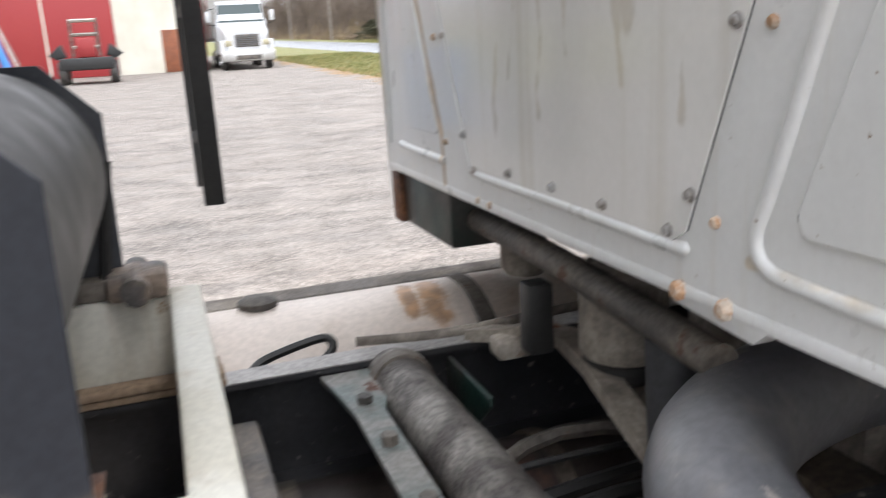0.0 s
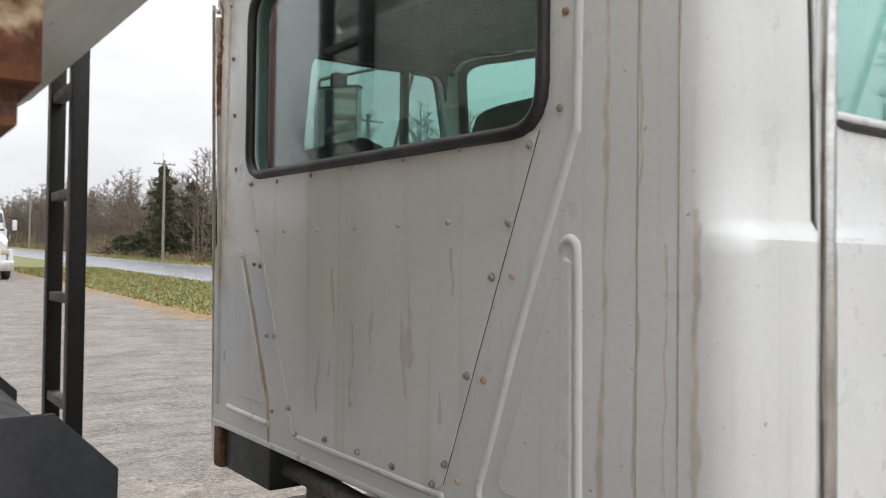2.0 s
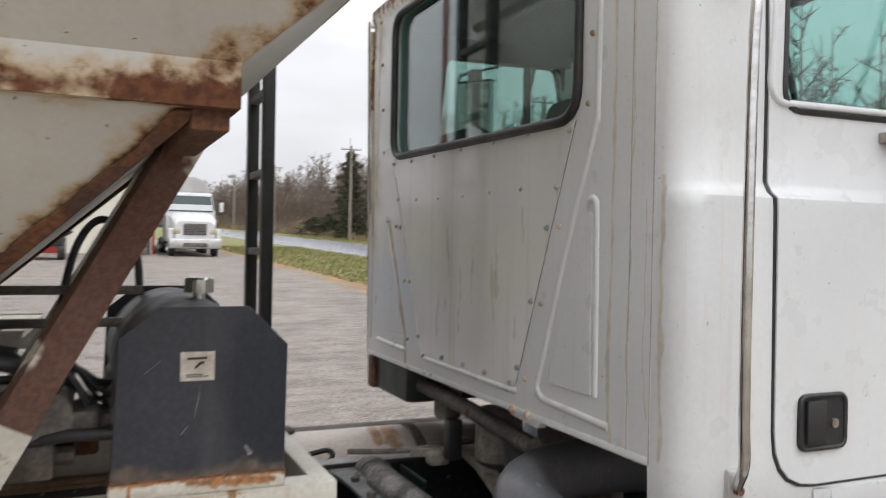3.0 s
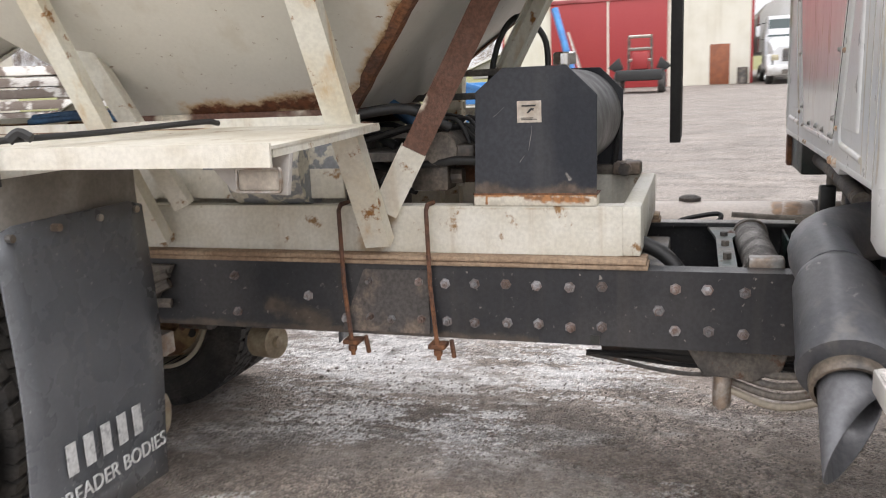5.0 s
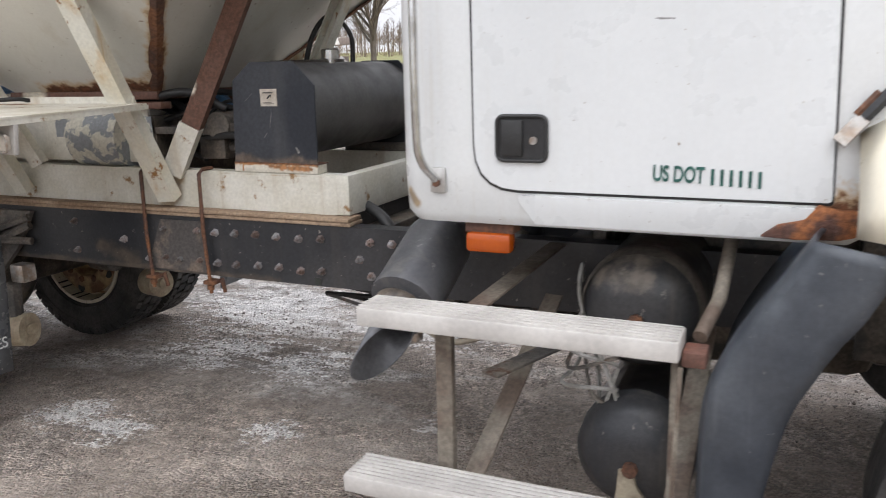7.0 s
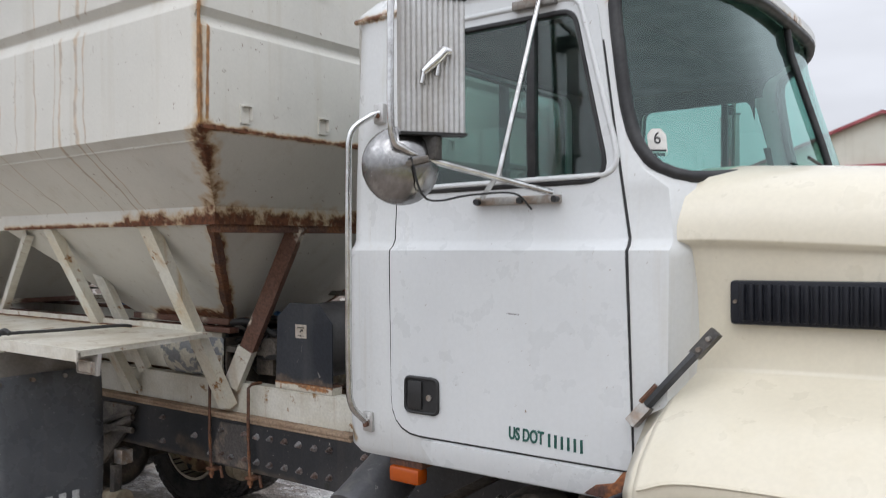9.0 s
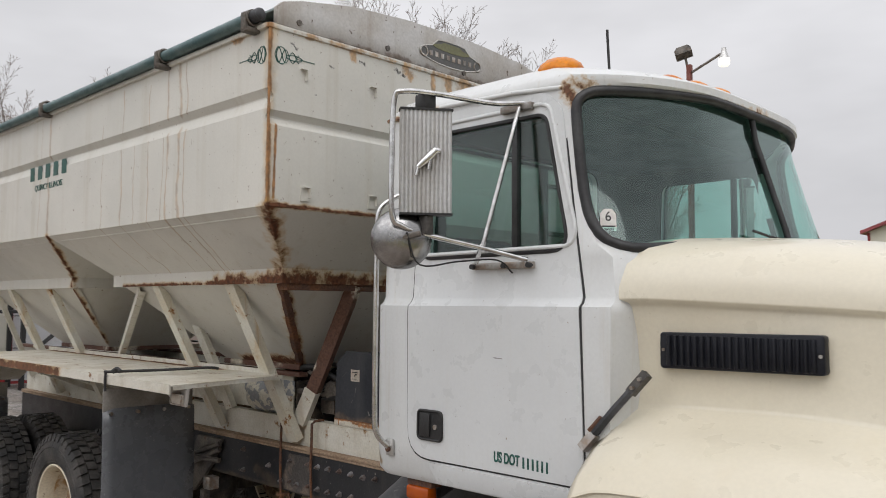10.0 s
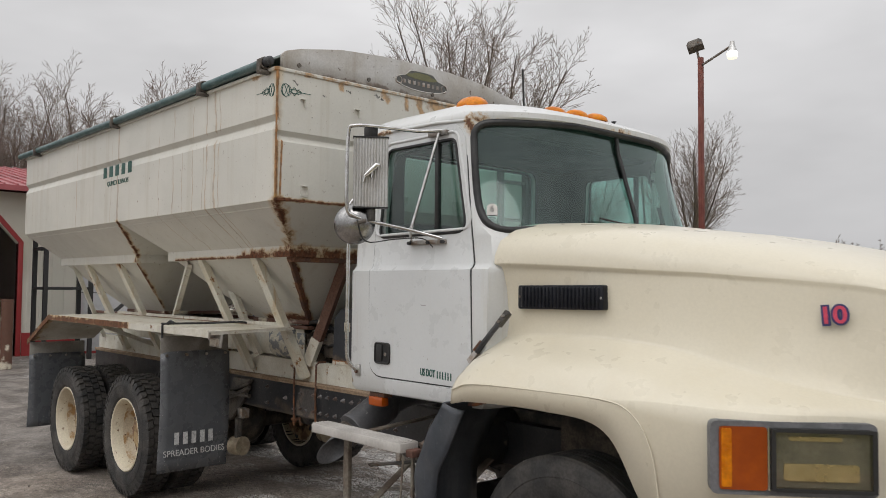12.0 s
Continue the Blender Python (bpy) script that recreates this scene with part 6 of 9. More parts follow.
def wheel(x, y, z, out, r=0.555, w=0.275, deep=True):
    """A wheel with its outer face towards out (-1 or 1 in y)."""
    m = Matrix.Translation((x, y, z)) @ (Matrix.Identity(4) if out < 0 else pose(0, 0, 0, 0, 0, 180)) @ pose(0, 0, 0, 0, 31 * x, 0)
    g, t_ = tyre_mesh(r, w, 46, ribs=not deep)
    bmesh.ops.transform(g, matrix=m, verts=g.verts)
    bmesh.ops.transform(t_, matrix=m, verts=t_.verts)
    wh = part("wheel", g, M_TYRE, truck, "worn truck tyre with muddy tread", smooth=40)
    tagged(part("tread", t_, M_TYRE, wh, "muddy tread blocks" if deep else "worn circumferential tread ribs", smooth=30), kind="stuff")
    q = RIM_R
    g = B()
    pr = [(q, -0.112), (q + 0.004, -0.122), (q - 0.004, -0.128), (q - 0.014, -0.122), (q - 0.022, -0.09), (q - 0.034, -0.05), (q - 0.038, -0.02)] if deep else [(q, -0.115), (q - 0.006, -0.12), (q - 0.014, -0.115), (q - 0.03, -0.07), (0.22, -0.09), (0.15, -0.10), (0.125, -0.15), (0.08, -0.165), (0.0, -0.165)]
    lathe(g, pr, (0, 0, 0), (0, 1, 0), 48, closed=False)
    lathe(g, [(q, -0.115), (q, 0.12), (q - 0.022, 0.12)], (0, 0, 0), (0, 1, 0), 48, closed=False)
    bmesh.ops.transform(g, matrix=m, verts=g.verts)
    rim = part("rim", g, M_RIM, wh, "cream painted wheel rim with rust", smooth=40)
    if deep:
        g = B(); lathe(g, [(q - 0.038, -0.02), (q - 0.043, 0.02), (q - 0.048, 0.05), (q - 0.062, 0.075)], (0, 0, 0), (0, 1, 0), 48, closed=False)
        bmesh.ops.transform(g, matrix=m, verts=g.verts); part("rim_barrel", g, M_BARREL, wh, "rust-flecked cream inner barrel", smooth=40)
        g = B(); lathe(g, [(q - 0.06, 0.072), (q - 0.085, 0.088), (0.20, 0.095), (0.155, 0.085), (0.148, 0.03), (0.128, 0.005), (0.07, -0.005), (0.0, -0.005)], (0, 0, 0), (0, 1, 0), 48, closed=False)
        bmesh.ops.transform(g, matrix=m, verts=g.verts); disc = part("wheel_disc", g, M_DISC, wh, "rust-stained dished wheel disc", smooth=40)
        for k in range(5):
            a = 2 * math.pi * (k + 0.5) / 5
            g = B(); lathe(g, [(0.0, 0.0), (0.030, 0.0), (0.030, -0.004), (0.0, -0.004)], (0.238 * math.cos(a), 0.091, 0.238 * math.sin(a)), (0, 1, 0), 12)
            bmesh.ops.transform(g, matrix=m, verts=g.verts); part("hand_hole", g, M_INK, disc)
    for k in range(10):
        a = 2 * math.pi * k / 10
        g = B(); y0 = 0.095 if deep else -0.085
        lathe(g, [(0.024, 0), (0.022, -0.035), (0.014, -0.042), (0.013, -0.07), (0.0, -0.071)], (0.178 * math.cos(a), y0, 0.178 * math.sin(a)), (0, 1, 0), 6)
        bmesh.ops.transform(g, matrix=m, verts=g.verts)
        part("wheel_nut", g, M_RUST, rim)
    return wh


AXLES = ((-3.28, 0.505), (-4.90, 0.455))
for x, z in AXLES:
    for side in (-1, 1):
        wheel(x, side * 1.105, z, side)
        wheel(x, side * 0.77, z, side)
    g = B(); cyl(g, (x, -1.0, z), (x, 1.0, z), 0.075, n=14); part("rear_axle", g, M_GREASE, truck, "greasy rear axle", smooth=50)
    g = B(); bmesh.ops.create_uvsphere(g, u_segments=18, v_segments=12, radius=0.24, matrix=Matrix.Translation((x, 0, z + 0.015))); part("differential", g, M_GREASE, truck, "dirty differential housing", smooth=60)
    for side in (-1, 1):
        g = B(); cyl(g, (x + 0.32, side * 0.50, 0.56), (x + 0.48, side * 0.50, 0.56), 0.085, n=18); part("brake_chamber", g, M_DIRTY, truck, smooth=50)
for side in (-1, 1):
    wheel(1.88, side * 1.03, 0.55, side, r=0.56, deep=False)
g = B(); tube(g, [(1.88, -0.95, 0.5), (1.88, -0.7, 0.44), (1.88, 0.7, 0.44), (1.88, 0.95, 0.5)], 0.06, 8); part("front_axle", g, M_GREASE, truck)
# suspension in front of the rear wheels
for side in (-1, 1):
    g = B(); box(g, (-2.75, side * 0.40, 0.74), (-5.3, side * 0.50, 0.80), 0.01); box(g, (-2.95, side * 0.39, 0.66), (-5.1, side * 0.51, 0.73), 0.01); part("leaf_spring", g, M_GREASE, truck, "stacked rusty leaf spring")
    g = B(); prism(g, [(-2.30, 1.05), (-2.62, 1.05), (-2.78, 0.68), (-2.66, 0.64), (-2.42, 0.86)], "y", side * 0.445, side * 0.475, 0.004); part("spring_hanger", g, M_DIRTY, truck, "dirty cast spring hanger")
    for k, (z0, z1) in enumerate(((1.02, 0.92), (0.98, 0.84), (0.90, 0.92))):
        g = B(); tube(g, [(-2.32, side * 0.47, z0), (-2.62, side * (0.52 + 0.03 * k), z1)], 0.02, 6); part("spring_link", g, M_DIRTY, truck)
    g = B(); box(g, (-2.42, side * 0.46, 0.70), (-2.33, side * 0.54, 0.79), 0.01); part("hanger_block", g, M_STEEL, truck)
    g = B(); cyl(g, (-2.42, side * 0.47, 0.435), (-2.54, side * 0.50, 0.43), 0.085, n=24); cyl(g, (-2.405, side * 0.47, 0.435), (-2.43, side * 0.47, 0.435), 0.03, n=12); part("brake_can", g, mat("pale_brake_can", (0.42, 0.36, 0.25), 0.6, col2=(0.28, 0.22, 0.15), scale=12.0), truck, "pale dusty brake can", smooth=40)
    g = B(); tube(g, [(-2.48, side * 0.49, 0.5), (-2.47, side * 0.49, 0.68)], 0.035, 8); part("brake_rod", g, M_DIRTY, truck)
# hanging gear and lines under the right rail
g = B(); prism(g, [(-0.42, 0.81), (-0.10, 0.81), (-0.12, 0.74), (-0.2, 0.70), (-0.36, 0.71)], "y", -0.40, -0.30, 0.01); part("relay_valve", g, M_DIRTY, truck, "dirty brake relay valve")
g = B(); cyl(g, (-0.30, -0.36, 0.72), (-0.30, -0.36, 0.60), 0.03, n=12); cyl(g, (-0.30, -0.36, 0.60), (-0.30, -0.36, 0.585), 0.015, n=8); part("valve_bowl", g, M_STEEL, truck, smooth=40)
for k in range(4):
    g = B(); tube(g, curve_through([(-0.30, -0.35, 0.66 + 0.03 * k), (-0.12, -0.40, 0.62 + 0.035 * k), (0.08, -0.43, 0.70 + 0.025 * k), (0.22, -0.44, 0.80)], 6), 0.013, 8); part("brake_hose", g, M_DIRTY if k else mat("tan_air_hose", (0.30, 0.26, 0.20), 0.6), truck, smooth=70)
for x0 in (-0.85, -0.50):
    g = B(); prism(g, [(x0, 0.81), (x0 - 0.13, 0.81), (x0 - 0.11, 0.73), (x0 - 0.02, 0.73)], "y", -0.2, -0.12, 0.005); part("hanger_bracket", g, M_INK, truck)

# ---- the spreader body bolted on the frame ----
spreader = thing("fertilizer_spreader", (-3.4, 0, 1.1), "cream steel fertilizer spreader body with rust along its seams", "spreader body")
# upper box: side walls with a pressed V groove, front and back walls
g = B()
XR = -6.42
def box_ring(x_in, y_in, z):
    return [(BX - x_in, -1.287 + y_in, z), (BX - x_in, 1.287 - y_in, z), (XR + x_in, 1.287 - y_in, z), (XR + x_in, -1.287 + y_in, z)]
loft(g, [box_ring(fx, fy, z) for z, fx, fy in ((2.505, 0, 0), (2.918, 0, 0), (2.958, 0.028, 0), (2.966, 0.028, 0), (2.996, 0, 0), (3.002, 0, 0), (3.062, 0, 0.028), (3.070, 0, 0.028), (3.108, 0, 0), (3.43, 0, 0))])
hopper = part("hopper_box", g, M_SPREAD, spreader, "cream hopper box with a pressed groove", smooth=0)
# folded top edge and corner bead
g = B()
for y in (-1.287, 1.287):
    box(g, (XR, y - 0.02, 3.415), (BX, y + 0.02, 3.44), 0.004)
box(g, (BX - 0.02, -1.3, 3.415), (BX + 0.012, 1.3, 3.44), 0.004)
part("top_rim", g, M_SPREAD, spreader)
for y in (BY, -BY):
    g = B(); tube(g, [(BX, y, 3.42), (BX, y, 2.51)], 0.007, 6); part("corner_weld", g, M_SPREAD, spreader, smooth=70)


def frustum(bm_, a, b):
    """a, b: (x0, x1, half y, z) of the upper and lower rim."""
    rr = lambda q: [(q[0], -q[2], q[3]), (q[0], q[2], q[3]), (q[1], q[2], q[3]), (q[1], -q[2], q[3])]
    loft(bm_, [rr(a), rr(b)])


for x0, x1, s0, s1, l0, l1, b0, b1 in ((BX, -3.45, -0.925, -3.06, -1.0, -2.99, -1.565, -2.45), (-3.45, XR, -3.82, -6.15, -3.89, -6.08, -4.45, -5.50)):
    g = B(); frustum(g, (x0, x1, 1.287, 2.507), (s0, s1, 0.932, 2.205)); part("hopper_slope", g, M_SPREAD, spreader, smooth=0)
    g = B()
    frustum(g, (s0 + 0.008, s1 - 0.008, 0.940, 2.212), (s0 + 0.008, s1 - 0.008, 0.940, 2.128))
    part("hopper_sill", g, M_SPREAD, spreader, "cream sill flange with rust", smooth=0)
    for sy in (-1, 1):
        t_ = 0.14
        g = B(); tube(g, [(x0 + (s0 - x0) * t_, sy * (1.287 - 0.355 * t_ + 0.002), 2.507 - 0.302 * t_), (x1 + (s1 - x1) * t_, sy * (1.287 - 0.355 * t_ + 0.002), 2.507 - 0.302 * t_)], 0.0045, 5); part("slope_seam", g, M_SPREAD, spreader, smooth=60)
    g = B(); frustum(g, (l0, l1, 0.888, 2.13), (b0, b1, 0.336, 1.605)); part("hopper_cone", g, M_SPREAD, spreader, smooth=0)
    # rust-eaten cover strip on the corner fold
    for sy in (-1, 1):
        g = B(); p0, p1 = Vector((l0 + 0.006, sy * 0.894, 2.125)), Vector((b0 + 0.006, sy * 0.342, 1.615))
        n = 14
        random.seed(int(x0 * 10) + sy)
        rows = []
        u = Vector((0.0, -sy, 0.0)) * 0.5 + Vector((-0.5, 0, 0.0))
        for k in range(n + 1):
            q = p0 + (p1 - p0) * k / n
            wa, wb = random.uniform(0.018, 0.042), random.uniform(0.018, 0.042)
            rows.append([tuple(q + Vector((-wa, 0.0, 0)) + Vector((0.0, sy * 0.004, 0.0))), tuple(q + Vector((0.003, sy * 0.003, 0))), tuple(q + Vector((0.004, -sy * wb, 0)))])
        loft(g, rows, closed=False); st = part("corner_strip", g, M_RUST if x0 > -1 else M_SPREAD, spreader, "rusted corner strip", smooth=0)
        sm = st.modifiers.new("thick", "SOLIDIFY"); sm.thickness = 0.006
    g = B(); box(g, (b0 + 0.02, -0.36, 1.575), (b1 - 0.02, 0.36, 1.612), 0.004); part("hopper_mouth", g, M_RUSTY, spreader, "rusty hopper mouth")
# slot brackets on the front wall
for y in (-1.08, -0.62, -0.15, 0.4):
    g = B(); prism(g, [(y, 2.62), (y + 0.045, 2.62), (y + 0.045, 2.56), (y + 0.04, 2.56), (y + 0.04, 2.613), (y, 2.613)], "x", BX, BX + 0.03, 0.0015)
    box(g, (BX, y - 0.004, 2.545), (BX + 0.008, y + 0.05, 2.625)); part("slot_bracket", g, M_SPREAD, spreader, smooth=0)
for y in (-1.1, -0.62, 0.0):
    g = B(); prism(g, [(y, 3.24), (y + 0.04, 3.24), (y + 0.04, 3.18), (y + 0.034, 3.18), (y + 0.034, 3.234), (y, 3.234)], "x", BX, BX + 0.025, 0.0015); part("hook_bracket", g, M_SPREAD, spreader, smooth=0)

M_CAP = mat("stained_dull_aluminium", (0.50, 0.49, 0.47), 0.42, 0.5, col2=(0.40, 0.37, 0.33), scale=3.0, grain=0.06, bump=0.05, streak=((0.26, 0.20, 0.14), 0.35, 7.0), rust=((0.16, 0.11, 0.08), -0.02, 26.0), marks=[((0.17, 0.11, 0.075), 0.6, 8.0, 0.7, [((BX, -0.9, 3.445), (BX, 1.2, 3.445), 0.02), ((BX, 0.5, 3.47), (BX, 0.9, 3.46), 0.03)], (0.0, 1.6))])
# arched front cap and tarp
ARCH = [(-1.25, 3.44), (-1.25, 3.535), (-1.22, 3.565), (-1.10, 3.60), (-0.75, 3.665), (-0.35, 3.695), (0.0, 3.70), (0.35, 3.695), (0.75, 3.665), (1.10, 3.60), (1.22, 3.565), (1.25, 3.535), (1.25, 3.44)]
g = B(); prism(g, ARCH, "x", BX - 0.03, BX + 0.012, 0.004); cap = part("tarp_cap", g, M_CAP, spreader, "arched bare aluminium tarp end cap", smooth=30)
g = B(); loft(g, [[(x, y, z - 0.012) for y, z in ARCH[1:-1]] for x in (BX - 0.02, -1.8, -3.4, -5.0, XR + 0.02)], closed=False); tarp = part("tarp_cover", g, M_TARP, spreader, "taut grey-green tarp over the box", smooth=60)
sm = tarp.modifiers.new("thick", "SOLIDIFY"); sm.thickness = 0.006
for k, y in enumerate((-1.12, -0.5, 0.15, 0.8)):
    g = B(); cyl(g, (BX + 0.010, y, 3.475 + 0.01 * (k % 2)), (BX + 0.022, y, 3.475 + 0.01 * (k % 2)), 0.016, n=8); part("cap_bolt", g, M_DIRTY, cap)
# maker's plate on the cap: plain shapes
M_BADGE = mat("dark_badge", (0.10, 0.10, 0.095), 0.4, bump=0.03)
M_BADGEY = mat("badge_yellow_green", (0.16, 0.16, 0.08), 0.4, bump=0.03)
oval = [(0.035 + 0.275 * math.cos(a), 3.545 + 0.062 * math.sin(a)) for a in [2 * math.pi * k / 28 for k in range(28)]]
oval = [(y, z - 0.0 + (0.035 if abs(y - 0.035) < 0.17 and z > 3.57 else 0)) for y, z in oval]
g = B(); prism(g, oval, "x", BX + 0.012, BX + 0.016); bd = part("maker_badge", g, M_BADGE, cap, "dark oval maker's badge with yellow and white shapes", smooth=0)
g = B(); prism(g, [(0.035 + (y - 0.035) * 0.6, 3.60 + (z - 3.56) * 0.34) for y, z in oval], "x", BX + 0.016, BX + 0.018); part("badge_arc", g, M_BADGEY, bd, smooth=0)
for k in range(8):
    g = B(); y = -0.16 + k * 0.05; box(g, (BX + 0.016, y, 3.526), (BX + 0.0185, y + 0.026, 3.556)); part("badge_bar", g, M_STEEL, bd, smooth=0)
for y in (-0.205, 0.275):
    g = B(); tube(g, [(BX + 0.016, y + 0.03 * math.cos(a), 3.54 + 0.03 * math.sin(a)) for a in [k * math.pi / 6 for k in range(12)]], 0.005, 5, closed=True); part("badge_ring", g, M_STEEL, bd)
g = B(); tube(g, [(BX + 0.016, y, z) for y, z in oval], 0.004, 4, closed=True); part("badge_outline", g, M_PAPER, bd, smooth=0)
# roll bar along the right top edge with its rusty brackets
for sy in (-1, 1):
    g = B(); tube(g, [(BX - 0.03, sy * 1.325, 3.482), (-2.0, sy * 1.33, 3.468), (-3.4, sy * 1.332, 3.462), (XR - 0.1, sy * 1.335, 3.466)], 0.031, 14); bar = part("tarp_roll", g, M_TARPBAR, spreader, "dark green rolled tarp bar", smooth=60)
    for x in (-0.68, -1.62, -3.45, -5.85):
        g = B(); lathe(g, [(0.036, -0.03), (0.045, -0.028), (0.047, 0.0), (0.045, 0.028), (0.036, 0.03)], (x, sy * 1.328, 3.474), (1, 0, 0), 12, closed=False); part("bar_clamp", g, M_DIRTY, bar, "dark clamp round the bar", smooth=50)
        g = B(); box(g, (x - 0.03, sy * 1.288, 3.40), (x + 0.03, sy * 1.372, 3.425), 0.006); box(g, (x - 0.02, sy * 1.355, 3.41), (x + 0.02, sy * 1.378, 3.50), 0.006); part("bar_bracket", g, M_DIRTY, bar, "dark bar bracket")
    g = B(); lathe(g, [(0.0, 0.0), (0.022, 0.0), (0.0325, 0.012), (0.033, 0.10), (0.031, 0.11)], (BX - 0.02, sy * 1.325, 3.482), (-1, 0, 0), 14, closed=False); part("bar_end_wrap", g, M_RUBBER, bar, "dark wrapped bar end", smooth=50)

# maker's lettering on the side: brand as plain bars, the place below it as words
M_GL = M_GREENINK
for k in range(5):
    xx = -3.83 + k * 0.155
    g = B(); box(g, (xx, BY - 0.003, 2.950), (xx + 0.085, BY, 3.055)); part("brand_bar", g, M_GL, spreader, smooth=0)
lettering("side_lettering", "QUINCY ILLINOIS", 0.066, facing((-3.46, BY - 0.002, 2.885), (1, 0, 0), (0, 0, 1)), M_GL, spreader, "small dark green lettering", bold=0.0, squeeze=1.02)
# scrollwork on the corner
def scroll(at, right, flip):
    pts = []
    for k in range(26):
        t = k / 25
        a = t * 2 * math.pi * 1.7
        pts.append((flip * (0.02 + 0.15 * t), 0.045 * math.sin(a) * (1 - 0.5 * t)))
    r = Vector(right)
    at = Vector(at)
    g = B()
    tube(g, [at + r * u + Vector((0, 0, v)) for u, v in pts], 0.0024, 4)
    tube(g, [at + r * u + Vector((0, 0, -v)) for u, v in pts], 0.0024, 4)
    tube(g, [at + r * (flip * (0.06 + 0.03 * math.cos(a))) + Vector((0, 0, 0.045 * math.sin(a))) for a in [k * math.pi / 8 for k in range(16)]], 0.0028, 4, closed=True)
    tube(g, [at + r * (flip * (0.14 + 0.05 * math.cos(a))) + Vector((0, 0, 0.014 * math.sin(a))) for a in [k * math.pi / 8 for k in range(16)]], 0.0028, 4, closed=True)
    tube(g, [at + r * (flip * 0.16), at + r * (flip * 0.27)], 0.0025, 4)
    part("pinstripe_scroll", g, M_GL, spreader, "thin dark green pinstripe scroll", smooth=0)
scroll((BX - 0.01, BY - 0.001, 3.285), (1, 0, 0), -1)
scroll((BX + 0.001, BY + 0.01, 3.285), (0, 1, 0), 1)

M_BRACE = mat("flaking_brown_brace", (0.12, 0.06, 0.04), 0.8, col2=(0.52, 0.47, 0.38), scale=4.0, lo=0.60, hi=0.65, grain=0.25, bump=0.4)
# legs from the sills down to the subframe
def channel(p0, p1, w, d, out, flip=False):
    """An open channel from p0 to p1, web of width w facing out, flanges of depth d."""
    p0, p1, out = Vector(p0), Vector(p1), Vector(out).normalized()
    ax = (p1 - p0).normalized()
    out = (out - ax * out.dot(ax)).normalized()
    s = ax.cross(out)
    t = 0.007
    prof = [(-w / 2, 0), (w / 2, 0), (w / 2, -d), (w / 2 - t, -d), (w / 2 - t, -t), (-w / 2 + t, -t), (-w / 2 + t, -d), (-w / 2, -d)]
    bm_ = B()
    loft(bm_, [[tuple(q + s * a + out * b) for a, b in prof] for q in (p0, p1)])
    return bm_
for sy in (-1, 1):
    legs = ((-1.512, -1.450, "L"), (-2.46, -2.35, "L"), (-4.41, -4.28, "L"), (-5.36, -5.25, "L"))
    for k, (xt, xf, _) in enumerate(legs):
        part("leg", channel((xt, sy * 0.925, 2.14), (xf, sy * 0.468, 1.135), 0.072 if k else 0.092, 0.055, (0, sy, 0.4)), M_LEG, spreader, "cream steel leg with ochre rust stains", smooth=0)
    for (a, b) in (((-2.74, sy * 0.90, 2.12), (-4.15, sy * 0.46, 1.33)), ((-2.52, sy * 0.62, 1.95), (-2.24, sy * 0.45, 1.27)), ((-5.9, sy * 0.88, 2.12), (-6.1, sy * 0.44, 1.25))):
        part("brace", channel(a, b, 0.07, 0.045, (0, sy, 0.2)), M_CREAM, spreader, smooth=0)
    part("front_brace", channel((-0.945, sy * 0.41, 2.13), (-1.42, sy * 0.44, 1.27), 0.085, 0.05, (0.3, sy * 0.9, 0)), M_BRACE if sy < 0 else M_LEG, spreader, "brace with brown flaking rust" if sy < 0 else "cream brace on the far side", smooth=0)
    part("brace_foot", channel((-1.312, sy * 0.442, 1.465), (-1.428, sy * 0.450, 1.255), 0.093, 0.055, (0.3, sy * 0.9, 0)), M_CREAM, spreader, smooth=0)
# cross beam carrying the front sill
g = B(); box(g, (-0.93, -0.9, 2.09), (-1.0, 0.9, 2.135), 0.004); part("sill_beam", g, M_RUST, spreader, "rusted front sill beam")

# subframe, front beam, timber sleepers, tie rods
for sy in (-1, 1):
    w0, w1 = (-0.40, -0.33) if sy < 0 else (0.485, 0.555)
    g = B(); prism(g, [(w0, 1.106), (w0, 1.271), (w1, 1.271), (w1, 1.262), (w0 + 0.009, 1.262), (w0 + 0.009, 1.115), (w1, 1.115), (w1, 1.106)], "x", -6.3, -0.62); part("subframe_rail", g, M_CREAM, spreader, "cream subframe channel with rust stains", smooth=0)
    t0, t1 = (-0.450, -0.345) if sy < 0 else (0.45, 0.55)
    g = B(); box(g, (-6.3, t0, 1.07), (-0.535, t1, 1.0865), 0.004); box(g, (-6.3, t0 - 0.005, 1.088), (-0.54, t1, 1.1045), 0.004); part("timber_sleeper", g, M_WOOD, spreader, "weathered timber sleeper on the frame rail")
g = B(); box(g, (-0.622, -0.402, 1.106), (-0.560, 0.545, 1.272), 0.008); part("front_beam", g, M_CREAM, spreader, "cream front cross beam")
for x in (-1.275, -1.60, -3.95, -2.9):
    g = B(); tube(g, [(x, -0.36, 1.278), (x, -0.425, 1.279), (x + 0.002, -0.452, 1.262), (x + 0.008, -0.462, 1.0), (x + 0.03, -0.468, 0.735)], 0.0085, 6); rod = part("tie_rod", g, M_RUST, spreader, "rusty tie rod over the subframe")
    g = B(); box(g, (x - 0.005, -0.48, 0.775), (x + 0.055, -0.42, 0.792), 0.003); cyl(g, (x + 0.028, -0.467, 0.772), (x + 0.028, -0.467, 0.752), 0.016, n=6); part("rod_plate", g, M_RUST, rod)
    g = B(); tube(g, [(x + 0.07, -0.44, 0.80), (x + 0.075, -0.43, 0.735)], 0.009, 6); part("rod_end", g, M_RUST, rod)
